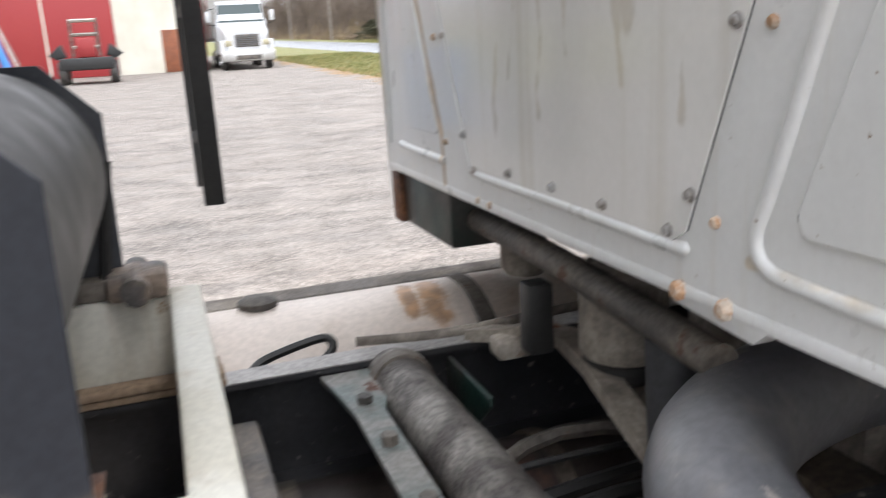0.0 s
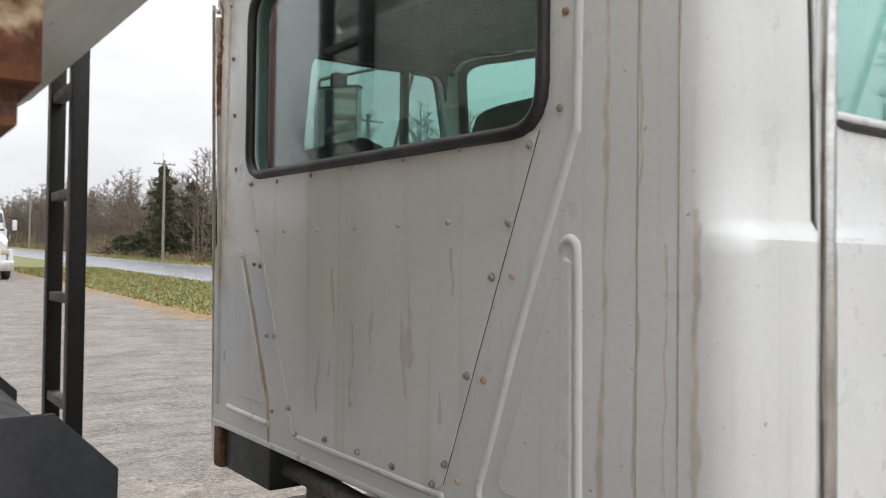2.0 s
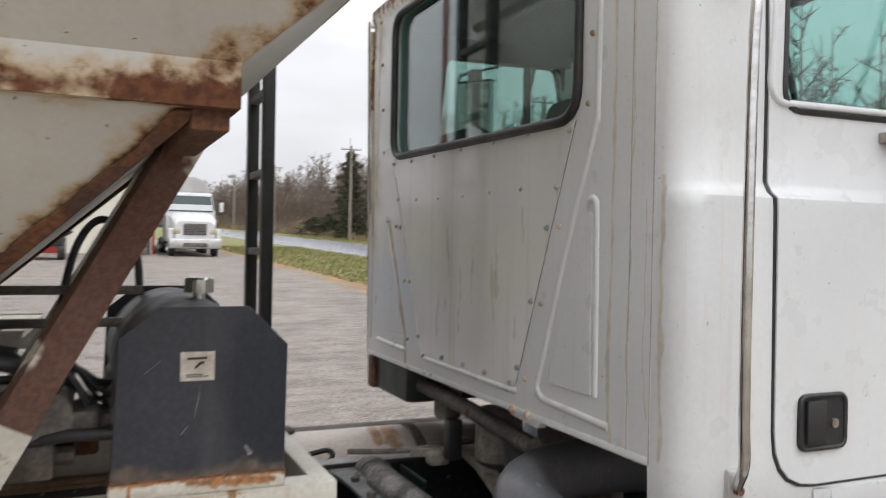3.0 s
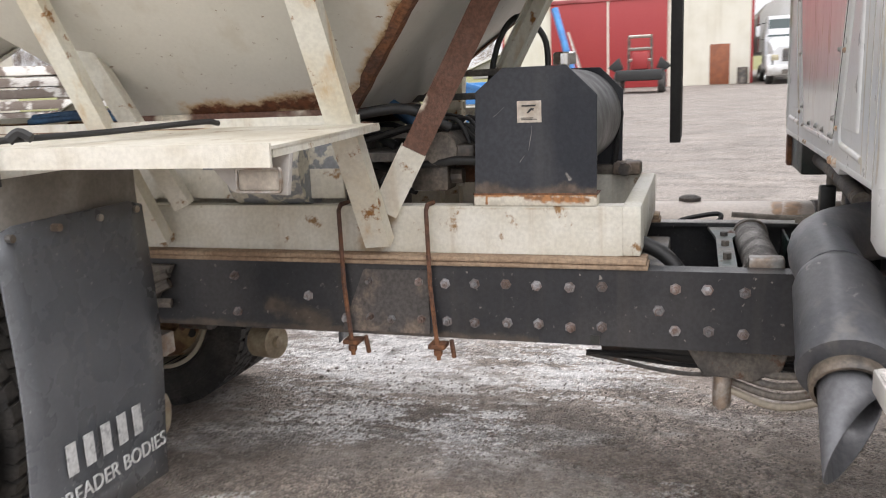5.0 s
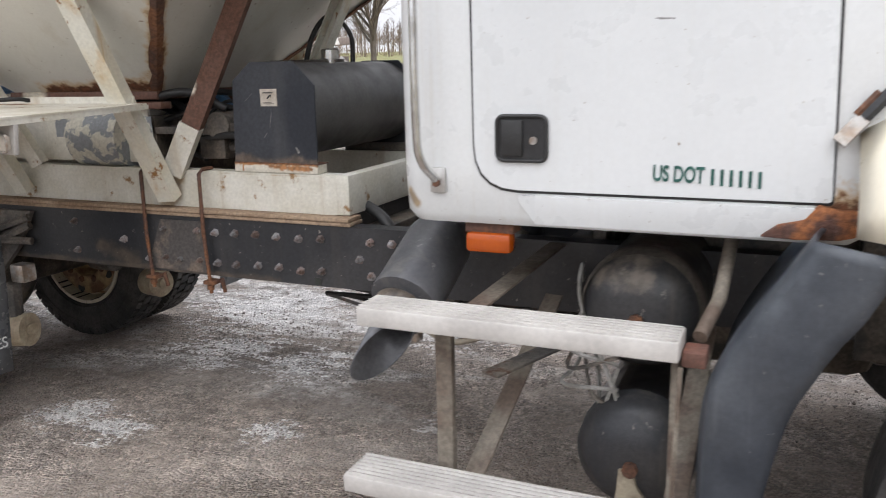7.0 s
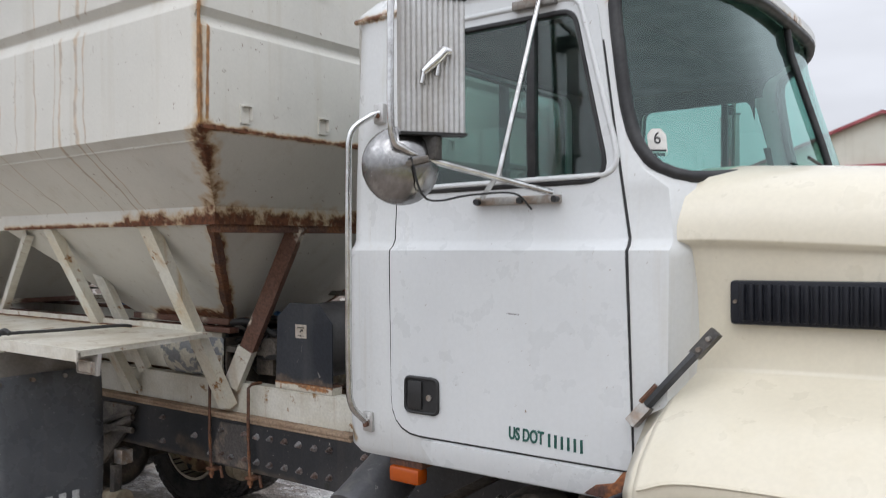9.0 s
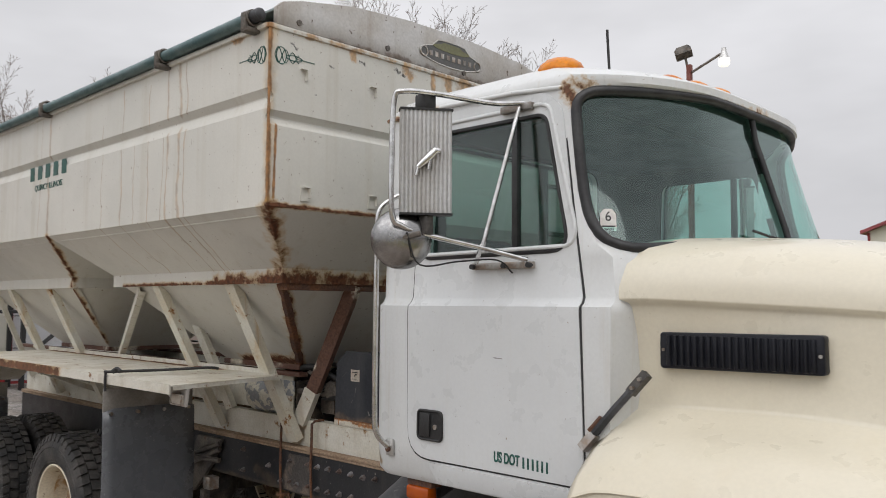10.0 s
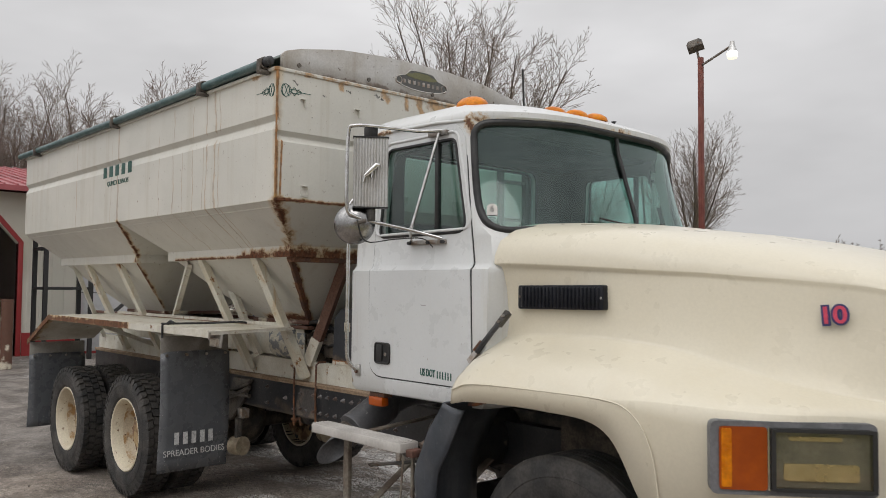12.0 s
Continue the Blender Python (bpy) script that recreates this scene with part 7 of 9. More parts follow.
M_BLUEHOSE = mat("faded_blue_hose", (0.08, 0.20, 0.38), 0.5, col2=(0.06, 0.12, 0.22), scale=9.0, grain=0.15)
M_PEEL = mat("grey_worn_paint", (0.24, 0.255, 0.27), 0.6, col2=(0.56, 0.54, 0.46), scale=14.0, lo=0.48, hi=0.54, bump=0.2)
# conveyor trough and drive clutter below the hoppers
for sy in (-1, 1):
    g = B(); box(g, (-6.6, sy * 0.335, 1.29), (-1.62, sy * 0.350, 1.545), 0.003); part("conveyor_side", g, M_CREAM, spreader, "scuffed cream conveyor side plate")
    g = B(); box(g, (-6.6, sy * 0.32, 1.535), (-1.5, sy * 0.39, 1.565), 0.004); part("conveyor_rail", g, M_RUSTY, spreader, "rusty conveyor top rail")
g = B(); box(g, (-6.6, -0.33, 1.42), (-1.3, 0.33, 1.45)); part("conveyor_bed", g, M_DIRTY, spreader)
for x in (-1.05, -1.25):
    g = B(); cyl(g, (x, -0.33, 1.46), (x, 0.33, 1.46), 0.06, n=16); part("conveyor_roller", g, M_DIRTY, spreader, smooth=50)
# Added dark plate in place of the shade behind the front brace
g = B(); box(g, (-1.62, -0.33, 1.115), (-1.60, 0.33, 1.50), 0.004); part("conveyor_end_plate", g, M_GREASE, spreader, "added dark backing plate at the conveyor end, for the shade there")
for x, y, z0, z1 in ((-1.47, 0.12, 1.275, 1.60), (-1.22, 0.30, 1.275, 1.60)):
    g = B(); box(g, (x - 0.02, y - 0.02, z0), (x + 0.02, y + 0.02, z1), 0.004); part("conveyor_post", g, M_BRACE, spreader, "rusty conveyor post")
for z, y in ((1.615, 0.26), (1.71, 0.34)):
    g = B(); box(g, (-2.3, y, z), (-1.0, y + 0.03, z + 0.028), 0.004); part("cross_bar", g, M_DIRTY, spreader, "dark steel cross bar")
for k in range(6):
    y = -0.27 + 0.05 * k
    g = B(); tube(g, curve_through([(-0.99, y, 1.40 + 0.02 * k), (-1.12, y, 1.41 + 0.04 * (k % 3)), (-1.22, y + 0.03, 1.56 - 0.03 * (k % 2)), (-1.36, y + 0.02, 1.50 - 0.02 * k), (-1.5, y, 1.34)], 6), 0.008 + 0.003 * (k % 2), 7); part("hydraulic_hose", g, M_INK, spreader, "black hydraulic hose", smooth=70)
for k in range(2):
    g = B(); tube(g, curve_through([(-1.9, 0.05 + 0.1 * k, 1.60 + 0.05 * k), (-1.72, 0.06 + 0.1 * k, 1.66), (-1.55, 0.1 * k, 1.62 - 0.05 * k), (-1.42, 0.02, 1.50)], 6), 0.02, 7); part("blue_hose", g, M_BLUEHOSE, spreader, "faded blue hydraulic hose", smooth=70)
random.seed(21)
for k in range(12):
    x0, y0, z0 = random.uniform(-1.5, -1.15), random.uniform(-0.3, 0.35), random.uniform(1.28, 1.55)
    g = B(); tube(g, curve_through([(x0, y0, z0), (x0 - random.uniform(.1, .3), y0 + random.uniform(-.1, .1), z0 + random.uniform(-.06, .12)), (x0 - random.uniform(.4, .7), y0 + random.uniform(-.1, .1), z0 + random.uniform(-.1, .05)), (-2.4, y0, 1.3)], 5), random.choice((0.012, 0.016, 0.02)), 6); part("hydraulic_hose", g, M_INK, spreader, smooth=70)
for x, y, z, s in ((-1.30, -0.26, 1.36, 0.07), (-1.22, -0.05, 1.38, 0.09), (-1.42, 0.12, 1.38, 0.08), (-1.18, -0.28, 1.44, 0.05)):
    g = B(); box(g, (x - s, y - s * .8, z - s * .7), (x + s, y + s * .8, z + s * .7), 0.012); cyl(g, (x, y, z), (x + s * 1.6, y, z), s * .4, n=10); part("hydraulic_valve", g, random.choice((M_GREASE, M_RUST, M_GREASE)), spreader, "grimy hydraulic valve block")
for k in range(2):
    g = B(); tube(g, curve_through([(-3.6, 0.28 + 0.03 * k, 1.585 + 0.02 * k), (-3.3, 0.31, 1.60 + 0.02 * k), (-3.0, 0.30, 1.585 + 0.025 * k), (-2.75, 0.29, 1.60)], 6), 0.016, 6); part("blue_hose", g, M_BLUEHOSE, spreader, "faded blue hydraulic hose", smooth=70)
g = B(); cyl(g, (-1.75, -0.30, 1.40), (-2.05, -0.30, 1.40), 0.14, n=24); part("drive_drum", g, M_PEEL, spreader, "grey drive drum with peeling cream paint", smooth=40)
g = B(); box(g, (-1.6, -0.352, 1.40), (-2.2, -0.3505, 1.5)); part("worn_patch", g, M_PEEL, spreader, "grey worn paint patch", smooth=0)

M_HANGER = mat("grimy_grey_hanger", (0.33, 0.315, 0.285), 0.6, col2=(0.20, 0.185, 0.165), scale=4.0, grain=0.1, bump=0.1, streak=((0.14, 0.12, 0.10), 0.3, 10.0))
# side decks (fender tops) with lips, gussets, lamps, mudflaps
for sy in (-1, 1):
    g = B()
    loft(g, [[(-1.33, sy * 1.38, 1.560), (-1.355, sy * 0.63, 1.572), (-1.355, sy * 0.63, 1.564), (-1.33, sy * 1.38, 1.552)], [(-5.10, sy * 1.38, 1.565), (-5.10, sy * 0.63, 1.572), (-5.10, sy * 0.63, 1.564), (-5.10, sy * 1.38, 1.557)], [(-5.85, sy * 1.38, 1.25), (-5.85, sy * 0.63, 1.257), (-5.85, sy * 0.63, 1.249), (-5.85, sy * 1.38, 1.242)]])
    deck = part("fender_deck", g, M_DECK, spreader, "long cream fender deck with dirt and rust", smooth=0)
    g = B()
    loft(g, [[(-1.33, sy * 1.383, 1.567), (-1.33, sy * 1.383, 1.511), (-1.33, sy * 1.374, 1.511), (-1.33, sy * 1.374, 1.567)], [(-5.10, sy * 1.383, 1.572), (-5.10, sy * 1.383, 1.516), (-5.10, sy * 1.374, 1.516), (-5.10, sy * 1.374, 1.572)], [(-5.85, sy * 1.383, 1.257), (-5.85, sy * 1.383, 1.20), (-5.85, sy * 1.374, 1.20), (-5.85, sy * 1.374, 1.257)]])
    part("deck_lip", g, M_DECK, deck, smooth=0)
    g = B(); box(g, (-5.10, sy * 0.626, 1.57), (-1.42, sy * 0.632, 1.60)); part("deck_back_lip", g, M_CREAM, deck, smooth=0)
    g = B(); loft(g, [[(-1.333, sy * 1.36, 1.553), (-1.357, sy * 0.62, 1.565), (-1.357, sy * 0.62, 1.548), (-1.333, sy * 1.36, 1.532)], [(-1.340, sy * 1.36, 1.553), (-1.364, sy * 0.62, 1.565), (-1.364, sy * 0.62, 1.548), (-1.340, sy * 1.36, 1.532)]]); part("deck_front_lip", g, M_CREAM, deck, smooth=0)
    # white lamp gusset and side lamp
    g = B(); prism(g, [(-1.335, 1.535), (-1.59, 1.535), (-1.50, 1.438), (-1.35, 1.430)], "y", sy * 1.255, sy * 1.275, 0.004); gs = part("lamp_gusset", g, M_TREAD, deck, "white gusset under the deck corner")
    g = B(); box(g, (-1.472, sy * 1.275, 1.445), (-1.355, sy * 1.298, 1.500), 0.01); lamp = part("deck_lamp", g, mat("faded_lamp", (0.45, 0.40, 0.34), 0.4, col2=(0.55, 0.50, 0.42), scale=30.0), deck, "faded rectangular clearance lamp")
    g = B(); tube(g, [(x, sy * 1.298, z) for x, z in rounded([(-1.474, 1.443), (-1.353, 1.443), (-1.353, 1.502), (-1.474, 1.502)], 0.012, 3)], 0.005, 5, closed=True); part("lamp_rim", g, M_STEEL, lamp)
    # bracket struts under the deck
    for x in (-3.0, -4.4):
        g = B(); tube(g, [(x, sy * 1.2, 1.53), (x - 0.02, sy * 0.42, 1.22)], 0.028, 4); part("deck_strut", g, M_CREAM, deck, smooth=0)
    # cord over the deck
    g = B(); tube(g, curve_through([(-2.12, sy * 1.392, 1.47), (-2.12, sy * 1.392, 1.578), (-2.10, sy * 1.37, 1.588), (-2.0, sy * 1.1, 1.59), (-1.86, sy * 0.85, 1.60), (-1.84, sy * 0.78, 1.592)], 6), 0.009, 6); cord = part("rubber_cord", g, M_INK, deck, "black rubber cord hooked over the deck", smooth=70)
    g = B(); tube(g, curve_through([(-2.10, sy * 1.36, 1.585), (-2.08, sy * 1.34, 1.605), (-2.05, sy * 1.33, 1.59)], 4), 0.014, 6); part("cord_knot", g, M_INK, cord)
    # mudflaps: steel hanger plate above, rubber below
    for x, zt, zb in ((-2.20, 1.48, 0.35), (-5.78, 1.23, 0.26)):
        g = B(); box(g, (x - 0.004, sy * 0.76, zt - 0.16), (x + 0.004, sy * 1.37, zt), 0.002); part("flap_plate", g, M_HANGER, deck, "grimy steel flap hanger")
        g = B(); nn = 10
        rows = []
        for k in range(nn + 1):
            z = zt - 0.13 + (zb - zt + 0.13) * k / nn
            rows.append([(x + 0.008 + 0.02 * math.sin(k * 0.5) * (k / nn) + 0.012 * math.sin(j * 0.8 + k * 0.3), sy * (0.755 + 0.62 * j / 8), z - (0.02 if j in (0, 8) and k == 0 else 0)) for j in range(9)])
        loft(g, rows, closed=False); flap = part("mudflap", g, M_FLAP, deck, "scuffed black rubber mudflap with white print" if x > -3 else "plain scuffed black rubber mudflap", smooth=60)
        sm = flap.modifiers.new("thick", "SOLIDIFY"); sm.thickness = 0.009
        for j in range(4):
            g = B(); y = sy * (0.80 + 0.175 * j); cyl(g, (x + 0.004, y, zt - 0.16), (x + 0.034, y, zt - 0.16), 0.012, n=8); part("flap_bolt", g, M_STEEL, deck, smooth=0)
        if x > -3 and sy < 0:
            for k in range(5):
                g = B(); y = -1.245 + k * 0.076; box(g, (x + 0.028, y, 0.575), (x + 0.032, y + 0.040, 0.675)); part("brand_bar", g, M_WHITEINK, deck, smooth=0)
            lettering("flap_lettering", "SPREADER BODIES", 0.072, facing((x + 0.031, -1.065, 0.505), (0, 1, 0), (0, 0, 1)), M_WHITEINK, deck, "worn white flap lettering", bold=0.0, squeeze=0.93, deep=0.002)
# ladder hanging on the front left corner
lad = [0.90, 1.225]
for y in lad:
    g = B(); box(g, (-0.515, y - 0.024, 1.372), (-0.466, y + 0.024, 3.5), 0.003); part("ladder_rail", g, M_INK, spreader, "black steel ladder rail")
for k in range(6):
    z = 1.50 + k * 0.33
    g = B(); box(g, (-0.508, 0.90, z), (-0.474, 1.225, z + 0.03), 0.003); part("ladder_rung", g, M_DIRTY, spreader)

M_FOOT = mat("rust_washed_cream_foot", (0.62, 0.59, 0.50), 0.55, col2=(0.54, 0.50, 0.41), scale=6.0, bump=0.15, marks=[((0.40, 0.17, 0.05), 0.7, 18.0, 0.95, [((-1.11, -0.405, 1.312), (-0.70, -0.405, 1.31), 0.009), ((-0.93, -0.405, 1.30), (-0.73, -0.405, 1.292), 0.012), ((-1.07, -0.405, 1.31), (-1.07, -0.405, 1.28), 0.004)], (0.2, 1.7))])
# ---- hydraulic oil tank on the subframe ----
M_OLDPAPER = mat("browned_decal", (0.52, 0.47, 0.40), 0.55, col2=(0.42, 0.36, 0.29), scale=25.0)
tank = thing("hydraulic_oil_tank", (-0.9, 0.0, 1.31), "black cylindrical hydraulic oil tank with a flat end plate", "oil tank")
ENDP = [(-1.112, 1.31), (-0.702, 1.31), (-0.698, 1.63), (-0.795, 1.727), (-1.005, 1.727), (-1.098, 1.652)]
g = B(); prism(g, ENDP, "y", -0.402, -0.392, 0.002); plate = part("end_plate", g, M_TANK, tank, "dusty black end plate", smooth=0)
g = B(); prism(g, ENDP, "y", 0.55, 0.56, 0.002); part("back_plate", g, M_TANK, tank, smooth=0)
g = B(); cyl(g, (-0.902, -0.393, 1.525), (-0.902, 0.55, 1.525), 0.197, n=48); part("barrel", g, M_SHELL, tank, "satin black barrel", smooth=40)
g = B(); box(g, (-1.115, -0.405, 1.272), (-0.70, -0.33, 1.312), 0.004); part("tank_foot", g, M_FOOT, tank, "cream and rust-stained tank foot")
g = B(); box(g, (-1.118, -0.406, 1.3095), (-0.697, -0.32, 1.3150), 0.002); part("rust_shim", g, M_RUST, tank, "rusty shim under the end plate")
g = B(); box(g, (-1.10, 0.50, 1.272), (-0.62, 0.60, 1.312), 0.004); part("rear_foot", g, M_DIRTY, tank)
g = B(); box(g, (-0.958, -0.4055, 1.548), (-0.878, -0.4025, 1.618)); dec = part("warning_decal", g, M_OLDPAPER, tank, "small white warning decal", smooth=0)
g = B(); box(g, (-0.942, -0.4075, 1.600), (-0.896, -0.4055, 1.605)); prism(g, [(-0.926, 1.580), (-0.922, 1.577), (-0.908, 1.590), (-0.904, 1.584), (-0.902, 1.595), (-0.913, 1.594)], "y", -0.4075, -0.4055); box(g, (-0.945, -0.4075, 1.557), (-0.892, -0.4055, 1.559)); box(g, (-0.945, -0.4075, 1.562), (-0.905, -0.4055, 1.564)); part("decal_print", g, M_INK, dec, smooth=0)
g = B(); lathe(g, [(0.018, -0.02), (0.018, 0.012), (0.042, 0.014), (0.042, 0.052), (0.036, 0.058), (0, 0.058)], (-0.865, 0.014, 1.722), (0, 0, 1), 18); part("breather_cap", g, M_CHROME, tank, "ribbed chrome breather cap", smooth=40)
g = B(); tube(g, curve_through([(-1.0, 0.45, 1.70), (-1.02, 0.47, 1.86), (-1.12, 0.45, 1.95), (-1.2, 0.4, 1.85), (-1.25, 0.35, 1.6)], 6), 0.013, 8); part("suction_hose", g, M_INK, tank, "black hose", smooth=70)
g = B(); tube(g, [(-0.98, -0.36, 1.42), (-1.2, -0.33, 1.42), (-1.35, -0.3, 1.40)], 0.016, 8); part("return_hose", g, M_INK, tank, smooth=70)
g = B(); tube(g, curve_through([(-0.90, -0.25, 1.20), (-0.78, -0.22, 1.17), (-0.66, -0.23, 1.15), (-0.5, -0.26, 1.09), (-0.42, -0.28, 1.0)], 5), 0.026, 10); part("drain_hose", g, M_INK, tank, "thick black drain hose", smooth=70)
# control levers on the left of the tank
for x, h in ((-0.735, 0.24),):
    g = B(); tube(g, [(x, 0.52, 1.30), (x + 0.03, 0.545, 1.30 + h)], 0.012, 6); part("control_lever", g, M_INK, tank, "black control lever")
g = B(); box(g, (-0.735, 0.46, 1.272), (-0.62, 0.58, 1.325), 0.012); cyl(g, (-0.68, 0.42, 1.30), (-0.68, 0.62, 1.30), 0.028, n=10); part("valve_bank", g, M_WORN, tank, "grimy control valve bank")

# ---- ground, road, grass ----
def ground_z(x, y):
    """The yard climbs gently away from the truck's left side, and dips a little under its rear wheels."""
    t = min(max((y - 4.0) / 8.0, 0.0), 1.0)
    rise = 0.025 * (min(y, 260.0) - 4.0) * t * t * (3 - 2 * t) if y > 4 else 0.0
    soft = lambda a, b, v: (lambda q: q * q * (3 - 2 * q))(min(max((v - a) / (b - a), 0.0), 1.0))
    return rise - 0.10 * soft(-1.2, -4.9, x) * soft(-14.0, -8.0, x) * soft(6.0, 3.0, y)


def spread(lo, hi, fine_lo, fine_hi, step, coarse):
    v, out = fine_lo, []
    while v <= fine_hi:
        out.append(v)
        v += step
    a, q = fine_lo, step
    left = []
    while a > lo:
        q *= coarse
        a -= q
        left.append(max(a, lo))
    a, q = fine_hi, step
    right = []
    while a < hi:
        q *= coarse
        a += q
        right.append(min(a, hi))
    return left[::-1] + out + right


gm = bpy.data.materials.new("wet_gravel_and_grass")
gm.use_nodes = True
N, L_ = gm.node_tree.nodes, gm.node_tree.links
P = N["Principled BSDF"]
geo = N.new("ShaderNodeNewGeometry")


def nz(sc, det=5.0, rg=0.6, vec=None):
    n = N.new("ShaderNodeTexNoise")
    n.inputs["Scale"].default_value, n.inputs["Detail"].default_value, n.inputs["Roughness"].default_value = sc, det, rg
    L_.new(vec if vec else geo.outputs["Position"], n.inputs["Vector"])
    return n.outputs["Fac"]


def rm(v, a, b, x=0.0, y=1.0):
    r = N.new("ShaderNodeMapRange")
    r.interpolation_type = "SMOOTHSTEP"
    for k, q in (("From Min", a), ("From Max", b), ("To Min", x), ("To Max", y)):
        r.inputs[k].default_value = q
    L_.new(v, r.inputs["Value"])
    return r.outputs["Result"]


def mx(f, a, b):
    x = N.new("ShaderNodeMix")
    x.data_type = "RGBA"
    L_.new(f, x.inputs["Factor"])
    for k, q in (("A", a), ("B", b)):
        if isinstance(q, tuple):
            x.inputs[k].default_value = (*q, 1)
        else:
            L_.new(q, x.inputs[k])
    return x.outputs["Result"]


def mt(op, a, b):
    x = N.new("ShaderNodeMath")
    x.operation = op
    for i, q in enumerate((a, b)):
        if isinstance(q, (int, float)):
            x.inputs[i].default_value = q
        else:
            L_.new(q, x.inputs[i])
    return x.outputs["Value"]


sx = N.new("ShaderNodeSeparateXYZ")
L_.new(geo.outputs["Position"], sx.inputs["Vector"])
vor = N.new("ShaderNodeTexVoronoi")
vor.inputs["Scale"].default_value = 78.0
L_.new(geo.outputs["Position"], vor.inputs["Vector"])
stone = N.new("ShaderNodeSeparateColor")
L_.new(vor.outputs["Color"], stone.inputs["Color"])
base = mx(rm(nz(0.55), 0.4, 0.62), (0.40, 0.34, 0.29), (0.30, 0.25, 0.21))
base = mx(rm(nz(2.6), 0.42, 0.68, 0.0, 0.75), base, (0.19, 0.16, 0.132))
base = mx(rm(nz(0.9, 5.0, 0.62), 0.49, 0.62, 0.0, 0.65), base, (0.135, 0.112, 0.094))
dust_map = N.new("ShaderNodeMapping")
dust_map.inputs["Scale"].default_value = (0.55, 1.7, 1.0)
L_.new(geo.outputs["Position"], dust_map.inputs["Vector"])
lime = mt("MULTIPLY", rm(nz(1.1, 5.0, 0.58, dust_map.outputs["Vector"]), 0.475, 0.55), mt("MULTIPLY", rm(nz(7.0, 5.0, 0.6), 0.36, 0.62, 0.35, 1.0), rm(nz(9.0, 6.0, 0.66, dust_map.outputs["Vector"]), 0.40, 0.56, 0.45, 1.0)))
near = mt("MULTIPLY", rm(mt("ADD", sx.outputs["Y"], rm(nz(0.8), 0.2, 0.8, -0.9, 0.9)), 0.1, 1.3, 0.12, 1.0), mt("MULTIPLY", rm(sx.outputs["Y"], 5.0, 3.2), rm(sx.outputs["Y"], -1.5, -0.3)))
base = mx(mt("MULTIPLY", mt("MULTIPLY", lime, 0.95), near), base, (0.70, 0.68, 0.655))
# spilt lime: a few ragged patches by the right frame rail
flat = N.new("ShaderNodeCombineXYZ")
L_.new(sx.outputs["X"], flat.inputs["X"])
L_.new(sx.outputs["Y"], flat.inputs["Y"])
spilt = None
for px_, py_, pr_ in ((-1.93, -0.47, 0.20), (-1.15, -0.26, 0.15), (-2.30, -0.40, 0.22), (-1.50, 0.62, 0.35), (-2.15, 0.70, 0.40), (-1.05, 1.60, 0.60), (-2.4, 1.6, 0.7), (1.3, 1.6, 0.5), (-0.45, 0.15, 0.12)):
    dv = N.new("ShaderNodeVectorMath")
    dv.operation = "DISTANCE"
    L_.new(flat.outputs["Vector"], dv.inputs[0])
    dv.inputs[1].default_value = (px_, py_, 0)
    q_ = rm(dv.outputs["Value"], pr_ * 1.5, pr_ * 0.1)
    spilt = q_ if spilt is None else mt("MAXIMUM", spilt, q_)
rag_ = mt("MULTIPLY", nz(6.0, 6.0, 0.68, dust_map.outputs["Vector"]), rm(nz(38.0, 4.0, 0.6), 0.3, 0.7, 0.78, 1.22))
base = mx(mt("MULTIPLY", rm(mt("ADD", rag_, mt("MULTIPLY", spilt, 0.22)), 0.60, 0.70), rm(spilt, 0.0, 0.35, 0.0, 0.85)), base, (0.72, 0.70, 0.68))
mud = mt("MULTIPLY", rm(mt("ADD", sx.outputs["X"], rm(nz(0.9), 0.2, 0.8, -1.0, 1.0)), -0.9, 0.5), rm(sx.outputs["Y"], 4.5, 2.0))
base = mx(mt("MULTIPLY", mud, 0.85), base, mx(rm(nz(3.5), 0.35, 0.65), (0.19, 0.155, 0.128), (0.29, 0.24, 0.20)))
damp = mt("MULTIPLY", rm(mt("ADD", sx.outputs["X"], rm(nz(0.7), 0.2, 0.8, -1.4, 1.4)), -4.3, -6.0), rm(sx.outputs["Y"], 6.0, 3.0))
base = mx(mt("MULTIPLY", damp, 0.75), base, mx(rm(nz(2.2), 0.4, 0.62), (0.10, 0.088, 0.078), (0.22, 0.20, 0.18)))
yard = rm(sx.outputs["Y"], 2.2, 7.0)
base = mx(mt("MULTIPLY", yard, 0.7), base, (0.215, 0.195, 0.176))
sh = N.new("ShaderNodeHueSaturation")
big = N.new("ShaderNodeTexVoronoi")
big.inputs["Scale"].default_value = 24.0
L_.new(geo.outputs["Position"], big.inputs["Vector"])
bigc = N.new("ShaderNodeSeparateColor")
L_.new(big.outputs["Color"], bigc.inputs["Color"])
# single stones differ in tone, with the shade in their gaps put into the colour
tone = mt("MULTIPLY", rm(stone.outputs["Red"], 0.0, 1.0, 0.72, 1.40), rm(bigc.outputs["Red"], 0.0, 1.0, 0.82, 1.22))
tone = mt("MULTIPLY", tone, rm(vor.outputs["Distance"], 0.45, 0.85, 1.08, 0.68))
packed = mt("MULTIPLY", rm(nz(1.5, 6.0, 0.62, dust_map.outputs["Vector"]), 0.40, 0.56), rm(nz(11.0, 4.0), 0.30, 0.62, 1.0, 0.55))
loose = mt("SUBTRACT", 1.0, mt("MULTIPLY", packed, 0.82))
tone = mt("ADD", 1.0, mt("MULTIPLY", mt("SUBTRACT", tone, 1.0), loose))
tone = mt("MULTIPLY", tone, rm(nz(17.0, 6.0, 0.7), 0.3, 0.7, 0.82, 1.2))
L_.new(tone, sh.inputs["Value"])
L_.new(base, sh.inputs["Color"])
gravel = sh.outputs["Color"]
